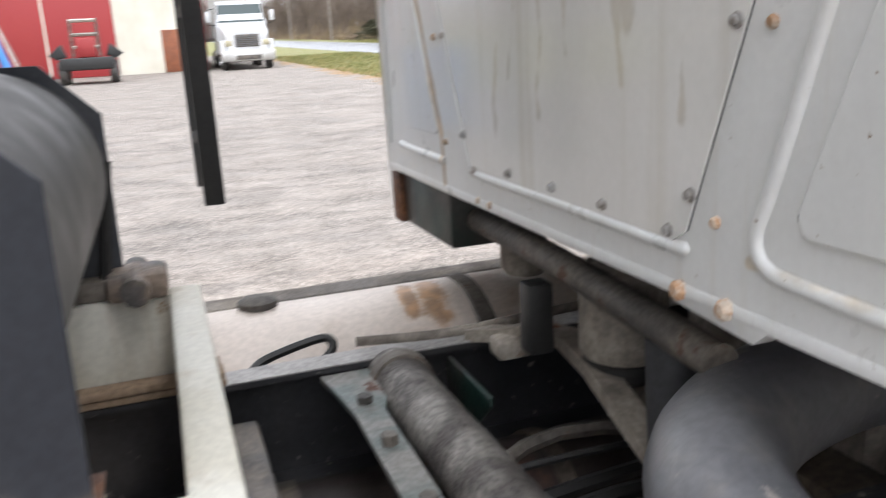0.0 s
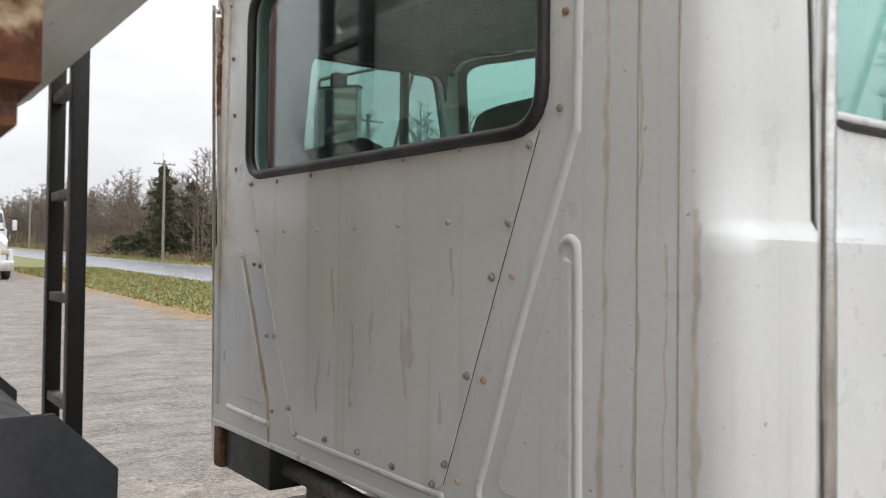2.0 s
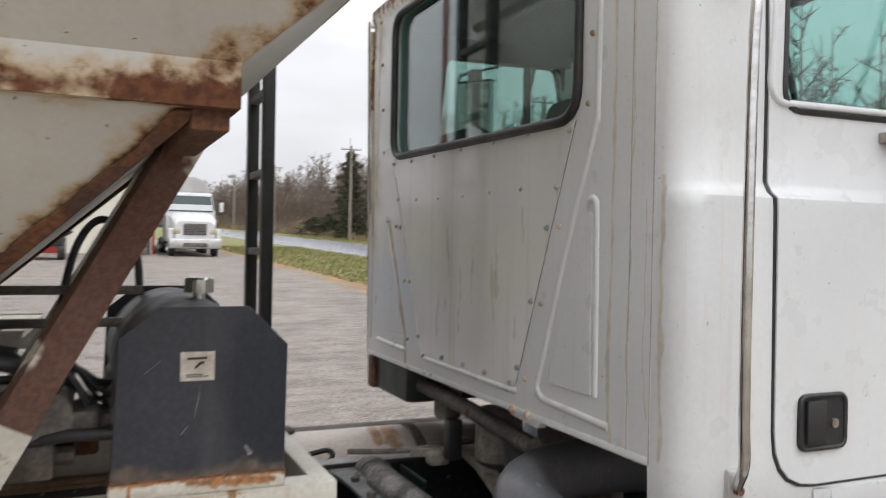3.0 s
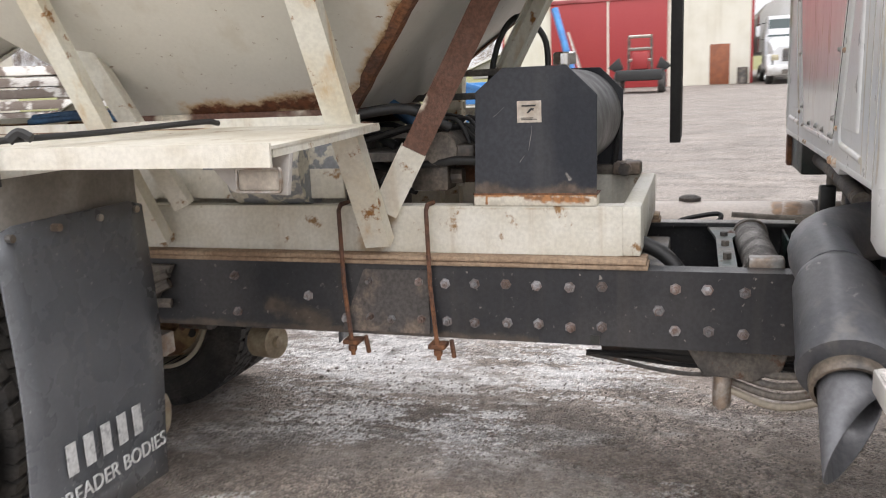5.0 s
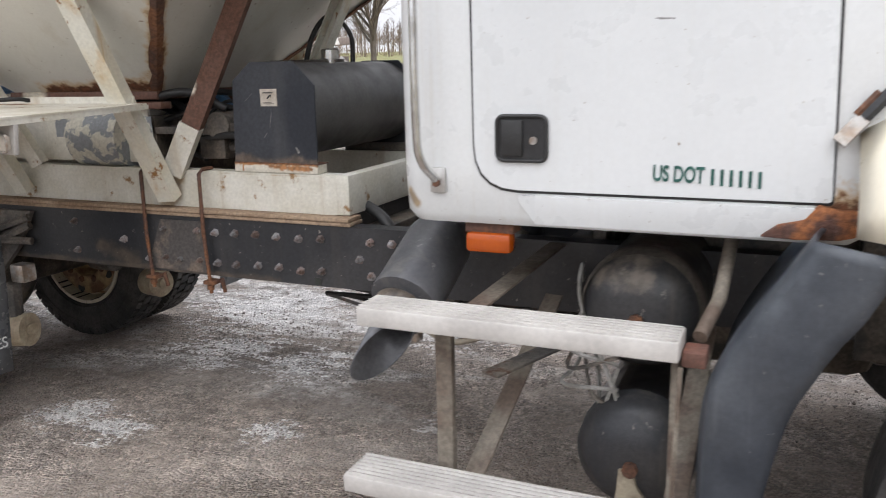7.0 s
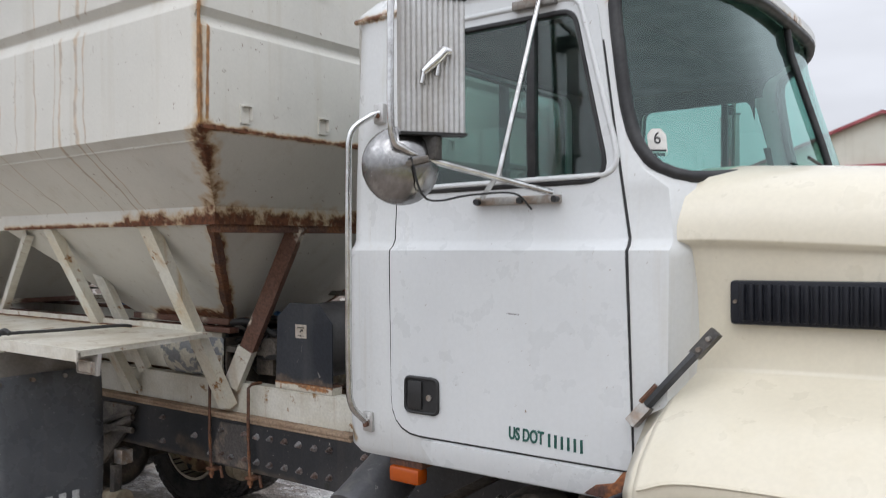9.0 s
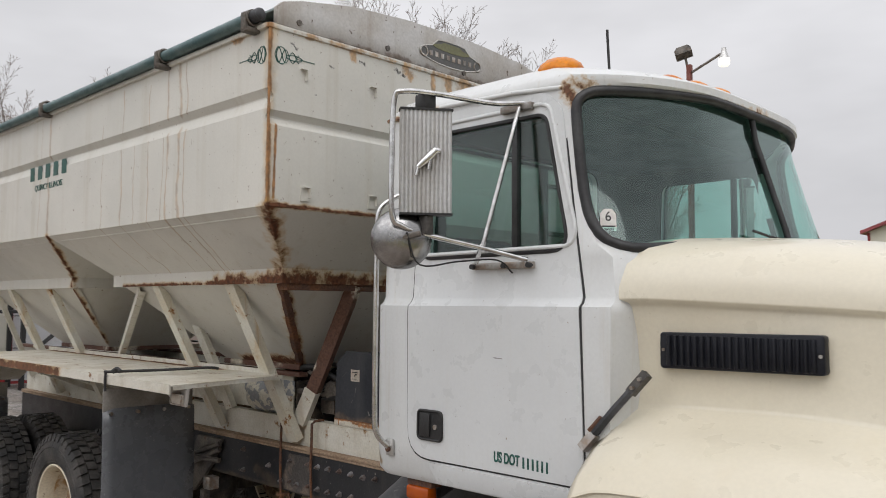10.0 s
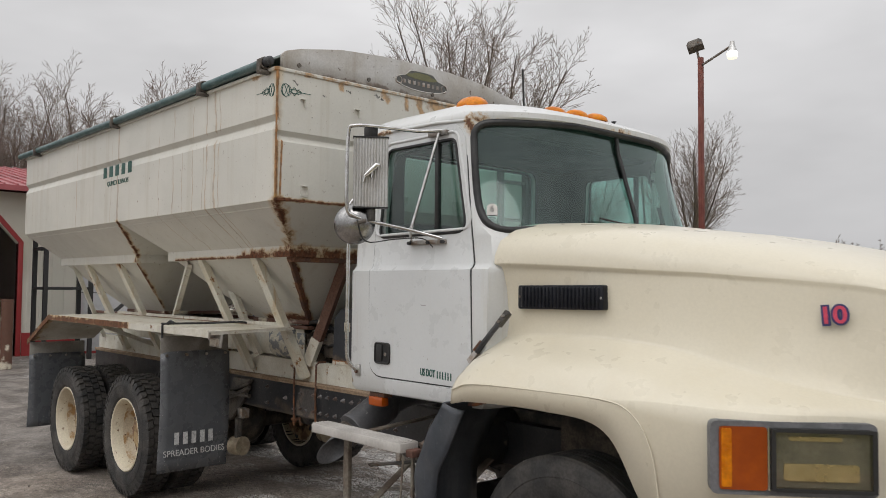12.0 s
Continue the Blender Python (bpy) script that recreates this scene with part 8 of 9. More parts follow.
grass = mx(rm(nz(1.4), 0.35, 0.65), (0.14, 0.165, 0.045), (0.23, 0.215, 0.08))
grass = mx(rm(nz(14.0), 0.4, 0.75), grass, (0.22, 0.19, 0.08))
edge = mt("ADD", sx.outputs["X"], rm(nz(0.7), 0.2, 0.8, -0.9, 0.9))
leaf = mx(rm(nz(6.0), 0.4, 0.6), (0.36, 0.22, 0.10), (0.24, 0.16, 0.08))
c1 = mx(rm(edge, 6.7, 7.3), gravel, leaf)
c1 = mx(rm(edge, 7.7, 8.6), c1, grass)
c1 = mx(rm(edge, 23.5, 24.5), c1, mx(rm(nz(3.0), 0.35, 0.65), (0.42, 0.34, 0.20), (0.30, 0.24, 0.14)))
field = mt("MULTIPLY", rm(sx.outputs["X"], -6.5, -8.0), rm(mt("ADD", sx.outputs["Y"], rm(nz(0.5), 0.2, 0.8, -1.5, 1.5)), 19.0, 22.0))
field = mt("MAXIMUM", field, rm(sx.outputs["Y"], 74.0, 78.0))
field = mt("MAXIMUM", field, rm(sx.outputs["X"], -30.0, -34.0))
c1 = mx(field, c1, grass)
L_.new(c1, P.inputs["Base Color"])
L_.new(rm(nz(1.7), 0.3, 0.7, 0.62, 0.92), P.inputs["Roughness"])
bp = N.new("ShaderNodeBump")
bp.inputs["Strength"].default_value, bp.inputs["Distance"].default_value = 0.9, 0.02
hh = mt("ADD", mt("MULTIPLY", vor.outputs["Distance"], -1.2), mt("MULTIPLY", nz(20.0), 0.8))
hh = mt("ADD", mt("MULTIPLY", hh, loose), mt("MULTIPLY", nz(5.0, 6.0, 0.65), 0.9))
L_.new(hh, bp.inputs["Height"])
L_.new(bp.outputs["Normal"], P.inputs["Normal"])

xs_ = spread(-900, 900, -8, 6, 0.25, 1.28)
ys_ = spread(-500, 1200, -6, 8, 0.25, 1.22)
noise.seed_set(3)
vv = [(x, y, ground_z(x, y) + (0.022 * noise.noise(Vector((x * 0.9, y * 0.9, 0))) + 0.012 * noise.noise(Vector((x * 2.7, y * 2.7, 4))) if -40 < x < 20 and -20 < y < 60 else 0) - 0.012) for y in ys_ for x in xs_]
nx = len(xs_)
ff = [(j * nx + i, j * nx + i + 1, (j + 1) * nx + i + 1, (j + 1) * nx + i) for j in range(len(ys_) - 1) for i in range(nx - 1)]
me = bpy.data.meshes.new("ground")
me.from_pydata(vv, [], ff)
me.polygons.foreach_set("use_smooth", [True] * len(me.polygons))
me.materials.append(gm)
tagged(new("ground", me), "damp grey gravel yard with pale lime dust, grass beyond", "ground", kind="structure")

# loose stones near the truck
M_STONE = mat("crushed_stone", (0.31, 0.275, 0.245), 0.8, col2=(0.20, 0.175, 0.15), scale=30.0, grain=0.2, bump=0.3)
rng = np.random.default_rng(7)
sv, sf = [], []
unit = np.array([(1, 0, 0), (-1, 0, 0), (0, 1, 0), (0, -1, 0), (0, 0, 1), (0, 0, -1)], float)
tri_ = [(0, 2, 4), (2, 1, 4), (1, 3, 4), (3, 0, 4), (2, 0, 5), (1, 2, 5), (3, 1, 5), (0, 3, 5)]
for k in range(24000):
    x, y = rng.uniform(-4.5, 1.6), rng.uniform(-2.2, 4.5)
    if k > 9000:
        x, y = rng.uniform(-7, 6), rng.uniform(-2.5, 14)
    if k > 15000:
        x, y = rng.uniform(-3.2, 1.6), rng.uniform(-1.9, 1.2)
    r = rng.uniform(0.003, 0.010) * (1.7 if rng.random() < 0.06 else 1)
    pts = unit * rng.uniform(0.6, 1.25, (6, 1)) * r * np.array([1, 1, 0.65])
    a = rng.uniform(0, 6.28)
    R = np.array([[math.cos(a), -math.sin(a), 0], [math.sin(a), math.cos(a), 0], [0, 0, 1]])
    pts = pts @ R.T + np.array([x, y, ground_z(x, y) - 0.004])
    b0 = len(sv)
    sv += [tuple(p) for p in pts]
    sf += [tuple(i + b0 for i in t) for t in tri_]
me = bpy.data.meshes.new("loose_gravel")
me.from_pydata(sv, [], sf)
me.materials.append(M_STONE)
tagged(new("loose_gravel", me), "loose crushed stones scattered on the yard", "gravel", kind="stuff")

# road
M_ROAD = mat("wet_asphalt", (0.16, 0.17, 0.185), 0.28, col2=(0.22, 0.23, 0.25), scale=0.6, grain=0.1, bump=0.1, bump_scale=40.0)
g = B()
ylist = [-80, -30, 0, 4, 6, 8, 10, 12, 20, 35, 60, 80, 90, 130, 200, 260, 400, 900]
loft(g, [[(x, y, ground_z(x, y) + dz) for x, dz in ((14.6, -0.05), (15.0, 0.10), (19.0, 0.16), (23.0, 0.10), (23.4, -0.05))] for y in ylist], closed=False)
tagged(part("road", g, M_ROAD, None, smooth=60), "wet two-lane asphalt road beyond the grass", "road", kind="structure")

# grass tufts on the verge
M_BLADE = mat("grass_blades", (0.14, 0.165, 0.045), 0.7, col2=(0.30, 0.26, 0.11), scale=1.2, bump=0)
gv, gf = [], []
for k in range(14000):
    x, y = rng.uniform(7.4, 14.6), rng.uniform(10, 62)
    if k > 12000:
        x, y = rng.uniform(23.6, 30), rng.uniform(20, 110)
    z = ground_z(x, y)
    h, a, w = rng.uniform(0.05, 0.14) * (3.5 if x > 23 else 1), rng.uniform(0, 6.28), 0.05
    dx, dy = math.cos(a) * w, math.sin(a) * w
    b0 = len(gv)
    gv += [(x - dx, y - dy, z - 0.01), (x + dx, y + dy, z - 0.01), (x + rng.uniform(-.06, .06), y + rng.uniform(-.06, .06), z + h)]
    gf.append((b0, b0 + 1, b0 + 2))
me = bpy.data.meshes.new("verge_grass")
me.from_pydata(gv, [], gf)
me.materials.append(M_BLADE)
tagged(new("verge_grass", me), "rough green and straw-coloured verge grass", "grass", kind="stuff")

# ---- trees ----
M_BARK = mat("grey_bark", (0.17, 0.145, 0.125), 0.9, col2=(0.11, 0.09, 0.075), scale=3.0, bump=0.5, bump_scale=30.0)
M_TWIG = mat("bare_twigs", (0.19, 0.155, 0.13), 0.9, col2=(0.24, 0.19, 0.155), scale=1.0, grain=0.1, bump=0)
M_CONIFER = mat("dark_cedar_leaves", (0.040, 0.045, 0.024), 0.85, col2=(0.075, 0.068, 0.036), scale=2.0, bump=0)


def sticks(segs, sides=3):
    """Vertices and faces of tapered sticks given as (p0, p1, r0, r1) rows."""
    A, Bp = np.array([q[0] for q in segs]), np.array([q[1] for q in segs])
    r0, r1 = np.array([q[2] for q in segs]), np.array([q[3] for q in segs])
    d = Bp - A
    u = np.cross(d, (0.31, 0.87, 0.13))
    u /= np.linalg.norm(u, axis=1)[:, None]
    w = np.cross(d, u)
    w /= np.linalg.norm(w, axis=1)[:, None]
    an = np.arange(sides) * 2 * math.pi / sides
    off = u[:, None, :] * np.cos(an)[None, :, None] + w[:, None, :] * np.sin(an)[None, :, None]
    lo = A[:, None, :] + off * r0[:, None, None]
    hi = Bp[:, None, :] + off * r1[:, None, None]
    v = np.concatenate([lo, hi], 1).reshape(-1, 3)
    k = np.arange(sides)
    one = np.stack([k, (k + 1) % sides, sides + (k + 1) % sides, sides + k], 1)
    return v, (one[None] + (np.arange(len(A)) * 2 * sides)[:, None, None]).reshape(-1, 4)


def bare_tree(height, seed):
    """Rows of thick and of thin sticks of a leafless tree: a low fork, limbs that fan out, fine twigs."""
    rnd = random.Random(seed)
    thick, thin = [], []
    # (branches, from where on the parent, angle off the parent, length share) level by level
    plan = ((14, 0.5, 0.56, 2.4), (12, 0.12, 0.56, 0.40), (9, 0.1, 0.62, 0.46), (4, 0.15, 0.6, 0.52))

    def grow(p, d, length, r, lv):
        n = (4, 8, 4, 3, 2)[lv]
        pts, dirs = [p], []
        q, dd = p, d
        for k in range(n):
            dd = (dd + Vector((rnd.gauss(0, 1), rnd.gauss(0, 1), rnd.gauss(0, 0.6))) * (0.04 if lv == 0 else 0.085) + Vector((0, 0, (0.0, 0.045, 0.05, 0.04, 0.02)[lv]))).normalized()
            q = q + dd * length / n
            pts.append(q)
            dirs.append(dd)
        end = 0.75 if lv == 0 else 0.2
        rad = [max(r * (1 - (1 - end) * k / n), 0.0075) for k in range(n + 1)]
        for k in range(n):
            (thick if lv <= 1 else thin).append((tuple(pts[k]), tuple(pts[k + 1]), rad[k], rad[k + 1]))
        if lv >= len(plan):
            return
        count, t0, ang, share = plan[lv]
        a = rnd.uniform(0, 6.28)
        for k in range(count):
            t = t0 + (1 - t0) * (k + rnd.uniform(0.1, 0.9)) / count
            i = min(int(t * n), n - 1)
            b = pts[i].lerp(pts[i + 1], t * n - i)
            a += 2.4 + rnd.uniform(-0.5, 0.5) * (0.3 if lv == 0 else 1.0)
            s_ = dirs[i].orthogonal().normalized()
            c_ = dirs[i].cross(s_)
            side = s_ * math.cos(a) + c_ * math.sin(a)
            an = ang * (0.15 + 1.35 * ((k * 0.618 + 0.3) % 1.0) if lv == 0 else rnd.uniform(0.6, 1.3))
            nd = (dirs[i] * math.cos(an) + side * math.sin(an)).normalized()
            fall = (1.0 - 0.35 * an) if lv == 0 else (1.15 - 0.6 * t)
            grow(b, nd, length * share * fall * rnd.uniform(0.8, 1.15), rad[i] * (0.5 if lv == 0 else rnd.uniform(0.4, 0.55)), lv + 1)

    grow(Vector((0, 0, -0.1)), Vector((rnd.uniform(-.04, .04), rnd.uniform(-.04, .04), 1)), height * 0.25, height * 0.019, 0)
    top = sorted(q[1][2] for q in thin)[int(len(thin) * 0.985)]
    k = height / top
    sc = lambda rows: [(tuple(c * k for c in a), tuple(c * k for c in b), r0, r1) for a, b, r0, r1 in rows]
    return sc(thick), sc(thin)


def quick_mesh(name, verts, faces, material):
    v, f = np.asarray(verts, dtype=np.float32), np.asarray(faces, dtype=np.int32)
    me_ = bpy.data.meshes.new(name)
    me_.vertices.add(len(v))
    me_.vertices.foreach_set("co", v.ravel())
    me_.loops.add(f.size)
    me_.loops.foreach_set("vertex_index", f.ravel())
    me_.polygons.add(len(f))
    me_.polygons.foreach_set("loop_start", np.arange(len(f), dtype=np.int32) * f.shape[1])
    me_.update(calc_edges=True)
    me_.materials.append(material)
    return me_


def tree_thing(height, seed, label):
    t = thing("bare_tree", (0, 0, 0), label, "tree", "bare trees round the yard")
    li, tw = bare_tree(height, seed)
    for name, rows, sides, m_, lb in (("trunk", li, 7, M_BARK, ""), ("crown", tw, 3, M_TWIG, "fine leafless twigs")):
        o = new(name, quick_mesh(name, *sticks(rows, sides), m_))
        o.parent = t
        if lb:
            o["label"] = lb
    return t


LBL = "tall leafless tree with fine grey-brown twigs"
protos = [tree_thing(13.0, 11, LBL), tree_thing(12.0, 27, LBL), tree_thing(12.5, 35, LBL)]


def put_tree(i, x, y, s, turn):
    m = pose(x, y, ground_z(x, y), 0, 0, turn)
    o = copy_thing(protos[i], m)
    o.matrix_basis = m @ Matrix.Diagonal((s, s, s, 1))
    return o


def polar(az, d, eye=(4.3, -4.2)):
    return eye[0] + d * math.cos(radians(az)), eye[1] + d * math.sin(radians(az))


for i, az, d, s, tn in ((0, 135.5, 42, 1.27, 120), (2, 133.8, 50, 0.95, 80), (1, 128.0, 58, 0.8, 33), (0, 120.5, 60, 0.94, 310),
                        (0, 166.3, 44, 0.92, 60), (2, 161.6, 47, 0.98, 260), (1, 157.2, 44, 1.0, 10), (2, 170.0, 46, 0.96, 111), (1, 153.4, 50, 1.0, 300), (0, 175.0, 50, 1.0, 220), (1, 150.0, 60, 0.8, 45), (2, 146.0, 62, 0.75, 190)):
    x, y = polar(az, d)
    put_tree(i, x, y, s, tn)
protos[0].matrix_basis = pose(-44, 30, ground_z(-44, 30))
protos[1].matrix_basis = pose(-50, 12, ground_z(-50, 12), 0, 0, 50)
protos[2].matrix_basis = pose(-40, 44, ground_z(-40, 44), 0, 0, 90)

# woods: a belt of simple trees beyond the road and behind the far field
def wood_proto(kind):
    """Vertices and faces of one bare tree of height 1, three-sided sticks."""
    ends = []
    top = np.array((rng.uniform(-.04, .04), rng.uniform(-.04, .04), 1.0))
    ends.append((np.zeros(3), top, 0.013, 0.002))
    for k in range(13):
        t = rng.uniform(0.22, 0.95)
        p = top * t
        a = rng.uniform(0, 6.28)
        l = (0.34 if kind else 0.28) * (1.15 - t)
        e = p + np.array((math.cos(a) * l * 0.7, math.sin(a) * l * 0.7, l * rng.uniform(0.4, 1.0)))
        ends.append((p, e, 0.0045, 0.0016))
        for q in range(9):
            s_ = p + (e - p) * rng.uniform(0.25, 1.0)
            a2 = rng.uniform(0, 6.28)
            l2 = l * rng.uniform(0.25, 0.6)
            ends.append((s_, s_ + np.array((math.cos(a2) * l2, math.sin(a2) * l2, l2 * rng.uniform(0.1, 1.0))), 0.0022, 0.001))
    vs, fs = [], []
    for a, b, r0, r1 in ends:
        d = b - a
        s_ = np.cross(d, (0.3, 0.9, 0.1))
        s_ = s_ / np.linalg.norm(s_)
        t = np.cross(d, s_)
        t = t / np.linalg.norm(t)
        b0 = len(vs)
        for p, r in ((a, r0), (b, r1)):
            for an in (0, 2.094, 4.189):
                vs.append(p + (s_ * math.cos(an) + t * math.sin(an)) * r)
        for j in range(3):
            fs.append((b0 + j, b0 + (j + 1) % 3, b0 + 3 + (j + 1) % 3, b0 + 3 + j))
    return np.array(vs), np.array(fs)


wood_kinds = [wood_proto(k % 2) for k in range(9)]
wv, wf, wn = [], [], 0


def wood_tree(x, y, h):
    global wn
    pv, pf = wood_kinds[int(rng.integers(9))]
    a = rng.uniform(0, 6.28)
    R = np.array([[math.cos(a), -math.sin(a), 0], [math.sin(a), math.cos(a), 0], [0, 0, 1]]) * h
    wv.append(pv @ R.T + np.array((x, y, ground_z(x, y) - 0.2)))
    wf.append(pf + wn)
    wn += len(pv)


for k in range(760):
    wood_tree(30 + 32 * rng.random() ** 1.2, rng.uniform(20, 260), rng.uniform(8.0, 14.0))
for k in range(130):
    wood_tree(rng.uniform(30, 56), rng.uniform(-48, 20), rng.uniform(8.0, 13.0))
for k in range(260):
    wood_tree(rng.uniform(12, 62), rng.uniform(255, 330), rng.uniform(9, 13))
for k in range(380):
    az = rng.uniform(104, 150)
    x, y = polar(az, rng.uniform(150, 230), (0, 0))
    wood_tree(x, y, rng.uniform(8, 12) if az > 119 else rng.uniform(6.2, 8.4))


# twigs of the woods are a darker brown than those of the single trees
me = quick_mesh("bare_woods", np.concatenate(wv), np.concatenate(wf), mat("dark_brown_twigs", (0.135, 0.108, 0.09), 0.9, col2=(0.19, 0.145, 0.115), scale=1.0, grain=0.1, bump=0))
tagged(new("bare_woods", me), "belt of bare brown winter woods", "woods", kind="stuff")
# brush at the foot of the woods
nb = 90000
q = rng.random(nb)
bx_ = np.where(q < 0.75, 28.5 + 30 * rng.random(nb) ** 1.5, 0)
by_ = np.where(q < 0.75, rng.uniform(18, 260, nb), 0)
az_, dd_ = np.radians(rng.uniform(104, 150, nb)), rng.uniform(145, 200, nb)
bx_ = np.where(q < 0.75, bx_, dd_ * np.cos(az_))
by_ = np.where(q < 0.75, by_, dd_ * np.sin(az_))
bh_ = np.where(q < 0.75, 0.7 + np.maximum(0, bx_ - 29) * 0.30, 5.0) * rng.random(nb) ** 1.3
bz_ = np.array([ground_z(a, b) for a, b in zip(bx_, by_)]) + bh_
cen_ = np.stack([bx_, by_, bz_], 1)
tri3 = cen_[:, None, :] + rng.normal(0, 0.10, (nb, 3, 3)) * np.array([1, 1, 1.6])
me = quick_mesh("brush", tri3.reshape(-1, 3), np.arange(nb * 3).reshape(-1, 3), mat("brown_brush", (0.17, 0.125, 0.09), 0.9, col2=(0.26, 0.20, 0.12), scale=0.3, grain=0.2, bump=0))
tagged(new("brush", me), "tangled brown brush at the foot of the woods", "brush", kind="stuff")


def cedar(x, y, h, w):
    t = thing("cedar_tree", (x, y, ground_z(x, y)), "dark evergreen cedar at the edge of the woods", "tree", "cedars by the road")
    z0 = ground_z(x, y)
    g = B(); cyl(g, (x, y, z0 - 0.1), (x, y, z0 + h * 0.95), 0.16, 0.03, n=7); part("trunk", g, M_BARK, t)
    vv_, ff_ = [], []
    for k in range(2600):
        u = rng.random() ** 0.8
        rr = 1.2 * w * (1 - u) ** 0.5 * math.sqrt(rng.random()) * (0.75 + 0.35 * math.sin(7 * u * 6 + x))
        a = rng.uniform(0, 6.28)
        p = np.array((x + rr * math.cos(a), y + rr * math.sin(a), z0 + h * (0.06 + 0.94 * u)))
        d_ = rng.normal(0, 0.16, (3, 3))
        b0 = len(vv_)
        vv_ += [tuple(p + d_[i]) for i in range(3)]
        ff_.append((b0, b0 + 1, b0 + 2))
    me_ = bpy.data.meshes.new("crown")
    me_.from_pydata(vv_, [], ff_)
    me_.materials.append(M_CONIFER)
    o = new("crown", me_)
    o.parent = t
    o.matrix_parent_inverse = t.matrix_basis.inverted()
    return t


for x, y, h, w in ((29.5, 96, 11.0, 2.8), (30.5, 99, 9.5, 2.6), (31.5, 92, 9.0, 2.4), (30.0, 96, 3.0, 2.2), (30.3, 79, 7.0, 2.0), (30.5, 108, 3.2, 2.6), (33, 74, 8.5, 2.5), (30.4, 116, 2.6, 2.5)):
    cedar(x, y, h, w)

# utility poles along the road
M_POLE = mat("weathered_pole_wood", (0.30, 0.27, 0.24), 0.9, col2=(0.22, 0.19, 0.165), scale=3.0, bump=0.3)
def utility_pole(x, y):
    t = thing("utility_pole", (x, y, ground_z(x, y)), "weathered grey wooden utility pole with a crossarm", "utility pole", "poles along the road")
    z0 = ground_z(x, y)
    g = B(); cyl(g, (x, y, z0 - 0.1), (x, y, z0 + 11.0), 0.17, 0.12, n=12); part("pole", g, M_POLE, t, smooth=60)
    g = B(); box(g, (x - 1.2, y - 0.06, z0 + 10.5), (x + 1.2, y + 0.06, z0 + 10.62), 0.01); part("crossarm", g, M_POLE, t)
    for dx in (-1.1, -0.6, 0.6, 1.1):
        g = B(); cyl(g, (x + dx, y, z0 + 10.62), (x + dx, y, z0 + 10.8), 0.05, 0.03, n=8); part("insulator", g, M_DIRTY, t)
    return t
for y in (45, 88, 127, 165, 210):
    utility_pole(27.0 if y < 100 else 26.5, y)

# red light pole beside the yard
M_REDP = mat("dark_red_pole_paint", (0.15, 0.035, 0.025), 0.6, col2=(0.20, 0.06, 0.04), scale=4.0, bump=0.2)
px, py = -5.85, 13.6
pz = ground_z(px, py)
lp = thing("yard_light_pole", (px, py, pz), "dark red steel yard light pole with two lamps", "light pole")
g = B(); box(g, (px - 0.055, py - 0.055, pz - 0.1), (px + 0.055, py + 0.055, 7.55), 0.01); part("pole", g, M_REDP, lp)
g = B(); tube(g, curve_through([(px + 0.05, py, 7.36), (px + 0.45, py - 0.1, 7.47), (px + 0.85, py - 0.2, 7.58)], 5), 0.03, 8); part("lamp_arm", g, M_STEEL, lp, smooth=60)
g = B(); lathe(g, [(0.0, 0.25), (0.05, 0.24), (0.06, 0.14), (0.10, 0.05), (0.115, 0.0), (0.0, 0.0)], (px + 0.93, py - 0.21, 7.46), (0, 0, 1), 16); part("lamp_hood", g, M_ALU, lp, smooth=50)
g = B(); lathe(g, [(0.115, 0.0), (0.13, -0.04), (0.12, -0.14), (0.10, -0.17), (0.0, -0.175)], (px + 0.93, py - 0.21, 7.46), (0, 0, 1), 16)
part("lit_globe", g, mat("lit_lamp_globe", (0.9, 0.88, 0.8), 0.3, grain=0, bump=0, emit=((1.0, 0.93, 0.76), 1.05)), lp, "lit lamp globe", smooth=60)
g = B(); prism(g, [(-0.19, -0.10), (0.19, -0.10), (0.19, 0.02), (0.13, 0.10), (-0.13, 0.10), (-0.19, 0.02)], "y", -0.13, 0.13, 0.012); bmesh.ops.transform(g, matrix=Matrix.Translation((px - 0.12, py - 0.05, 7.85)) @ pose(0, 0, 0, -20, -16, 25), verts=g.verts); part("floodlight", g, M_DIRTY, lp, "dark box floodlight")
g = B(); cyl(g, (px - 0.05, py, 7.52), (px - 0.1, py, 7.76), 0.03, n=8); part("floodlight_stem", g, M_DIRTY, lp)

# ---- far side of the yard: shed, machines, parked lorry, dumpster ----
M_REDW = mat("red_sheet_cladding", (0.31, 0.033, 0.033), 0.5, col2=(0.30, 0.03, 0.032), scale=0.6, grain=0.05, bump=0.05)
M_WHITEW = mat("cream_sheet_cladding", (0.68, 0.66, 0.58), 0.5, col2=(0.60, 0.57, 0.48), scale=0.5, grain=0.04, bump=0.05, streak=((0.40, 0.36, 0.28), 0.25, 3.0))
M_REDROOF = mat("red_metal_roof", (0.25, 0.05, 0.055), 0.4, col2=(0.38, 0.10, 0.11), scale=0.8, grain=0.06, bump=0.05)
M_DARKIN = mat("dark_shed_interior", (0.012, 0.011, 0.012), 0.9, bump=0)
M_BROWN = mat("brown_door_paint", (0.26, 0.09, 0.04), 0.6, col2=(0.20, 0.07, 0.035), scale=3.0)
M_WHITE2 = mat("white_lorry_paint", (0.62, 0.63, 0.64), 0.3, col2=(0.56, 0.57, 0.58), scale=1.0, grain=0.03, bump=0.02, coat=0.3)
M_BLUE = mat("blue_steel_paint", (0.03, 0.16, 0.42), 0.45, col2=(0.05, 0.22, 0.50), scale=2.0, grain=0.08, bump=0.1, rust=((0.18, 0.10, 0.07), 0.04, 5.0))
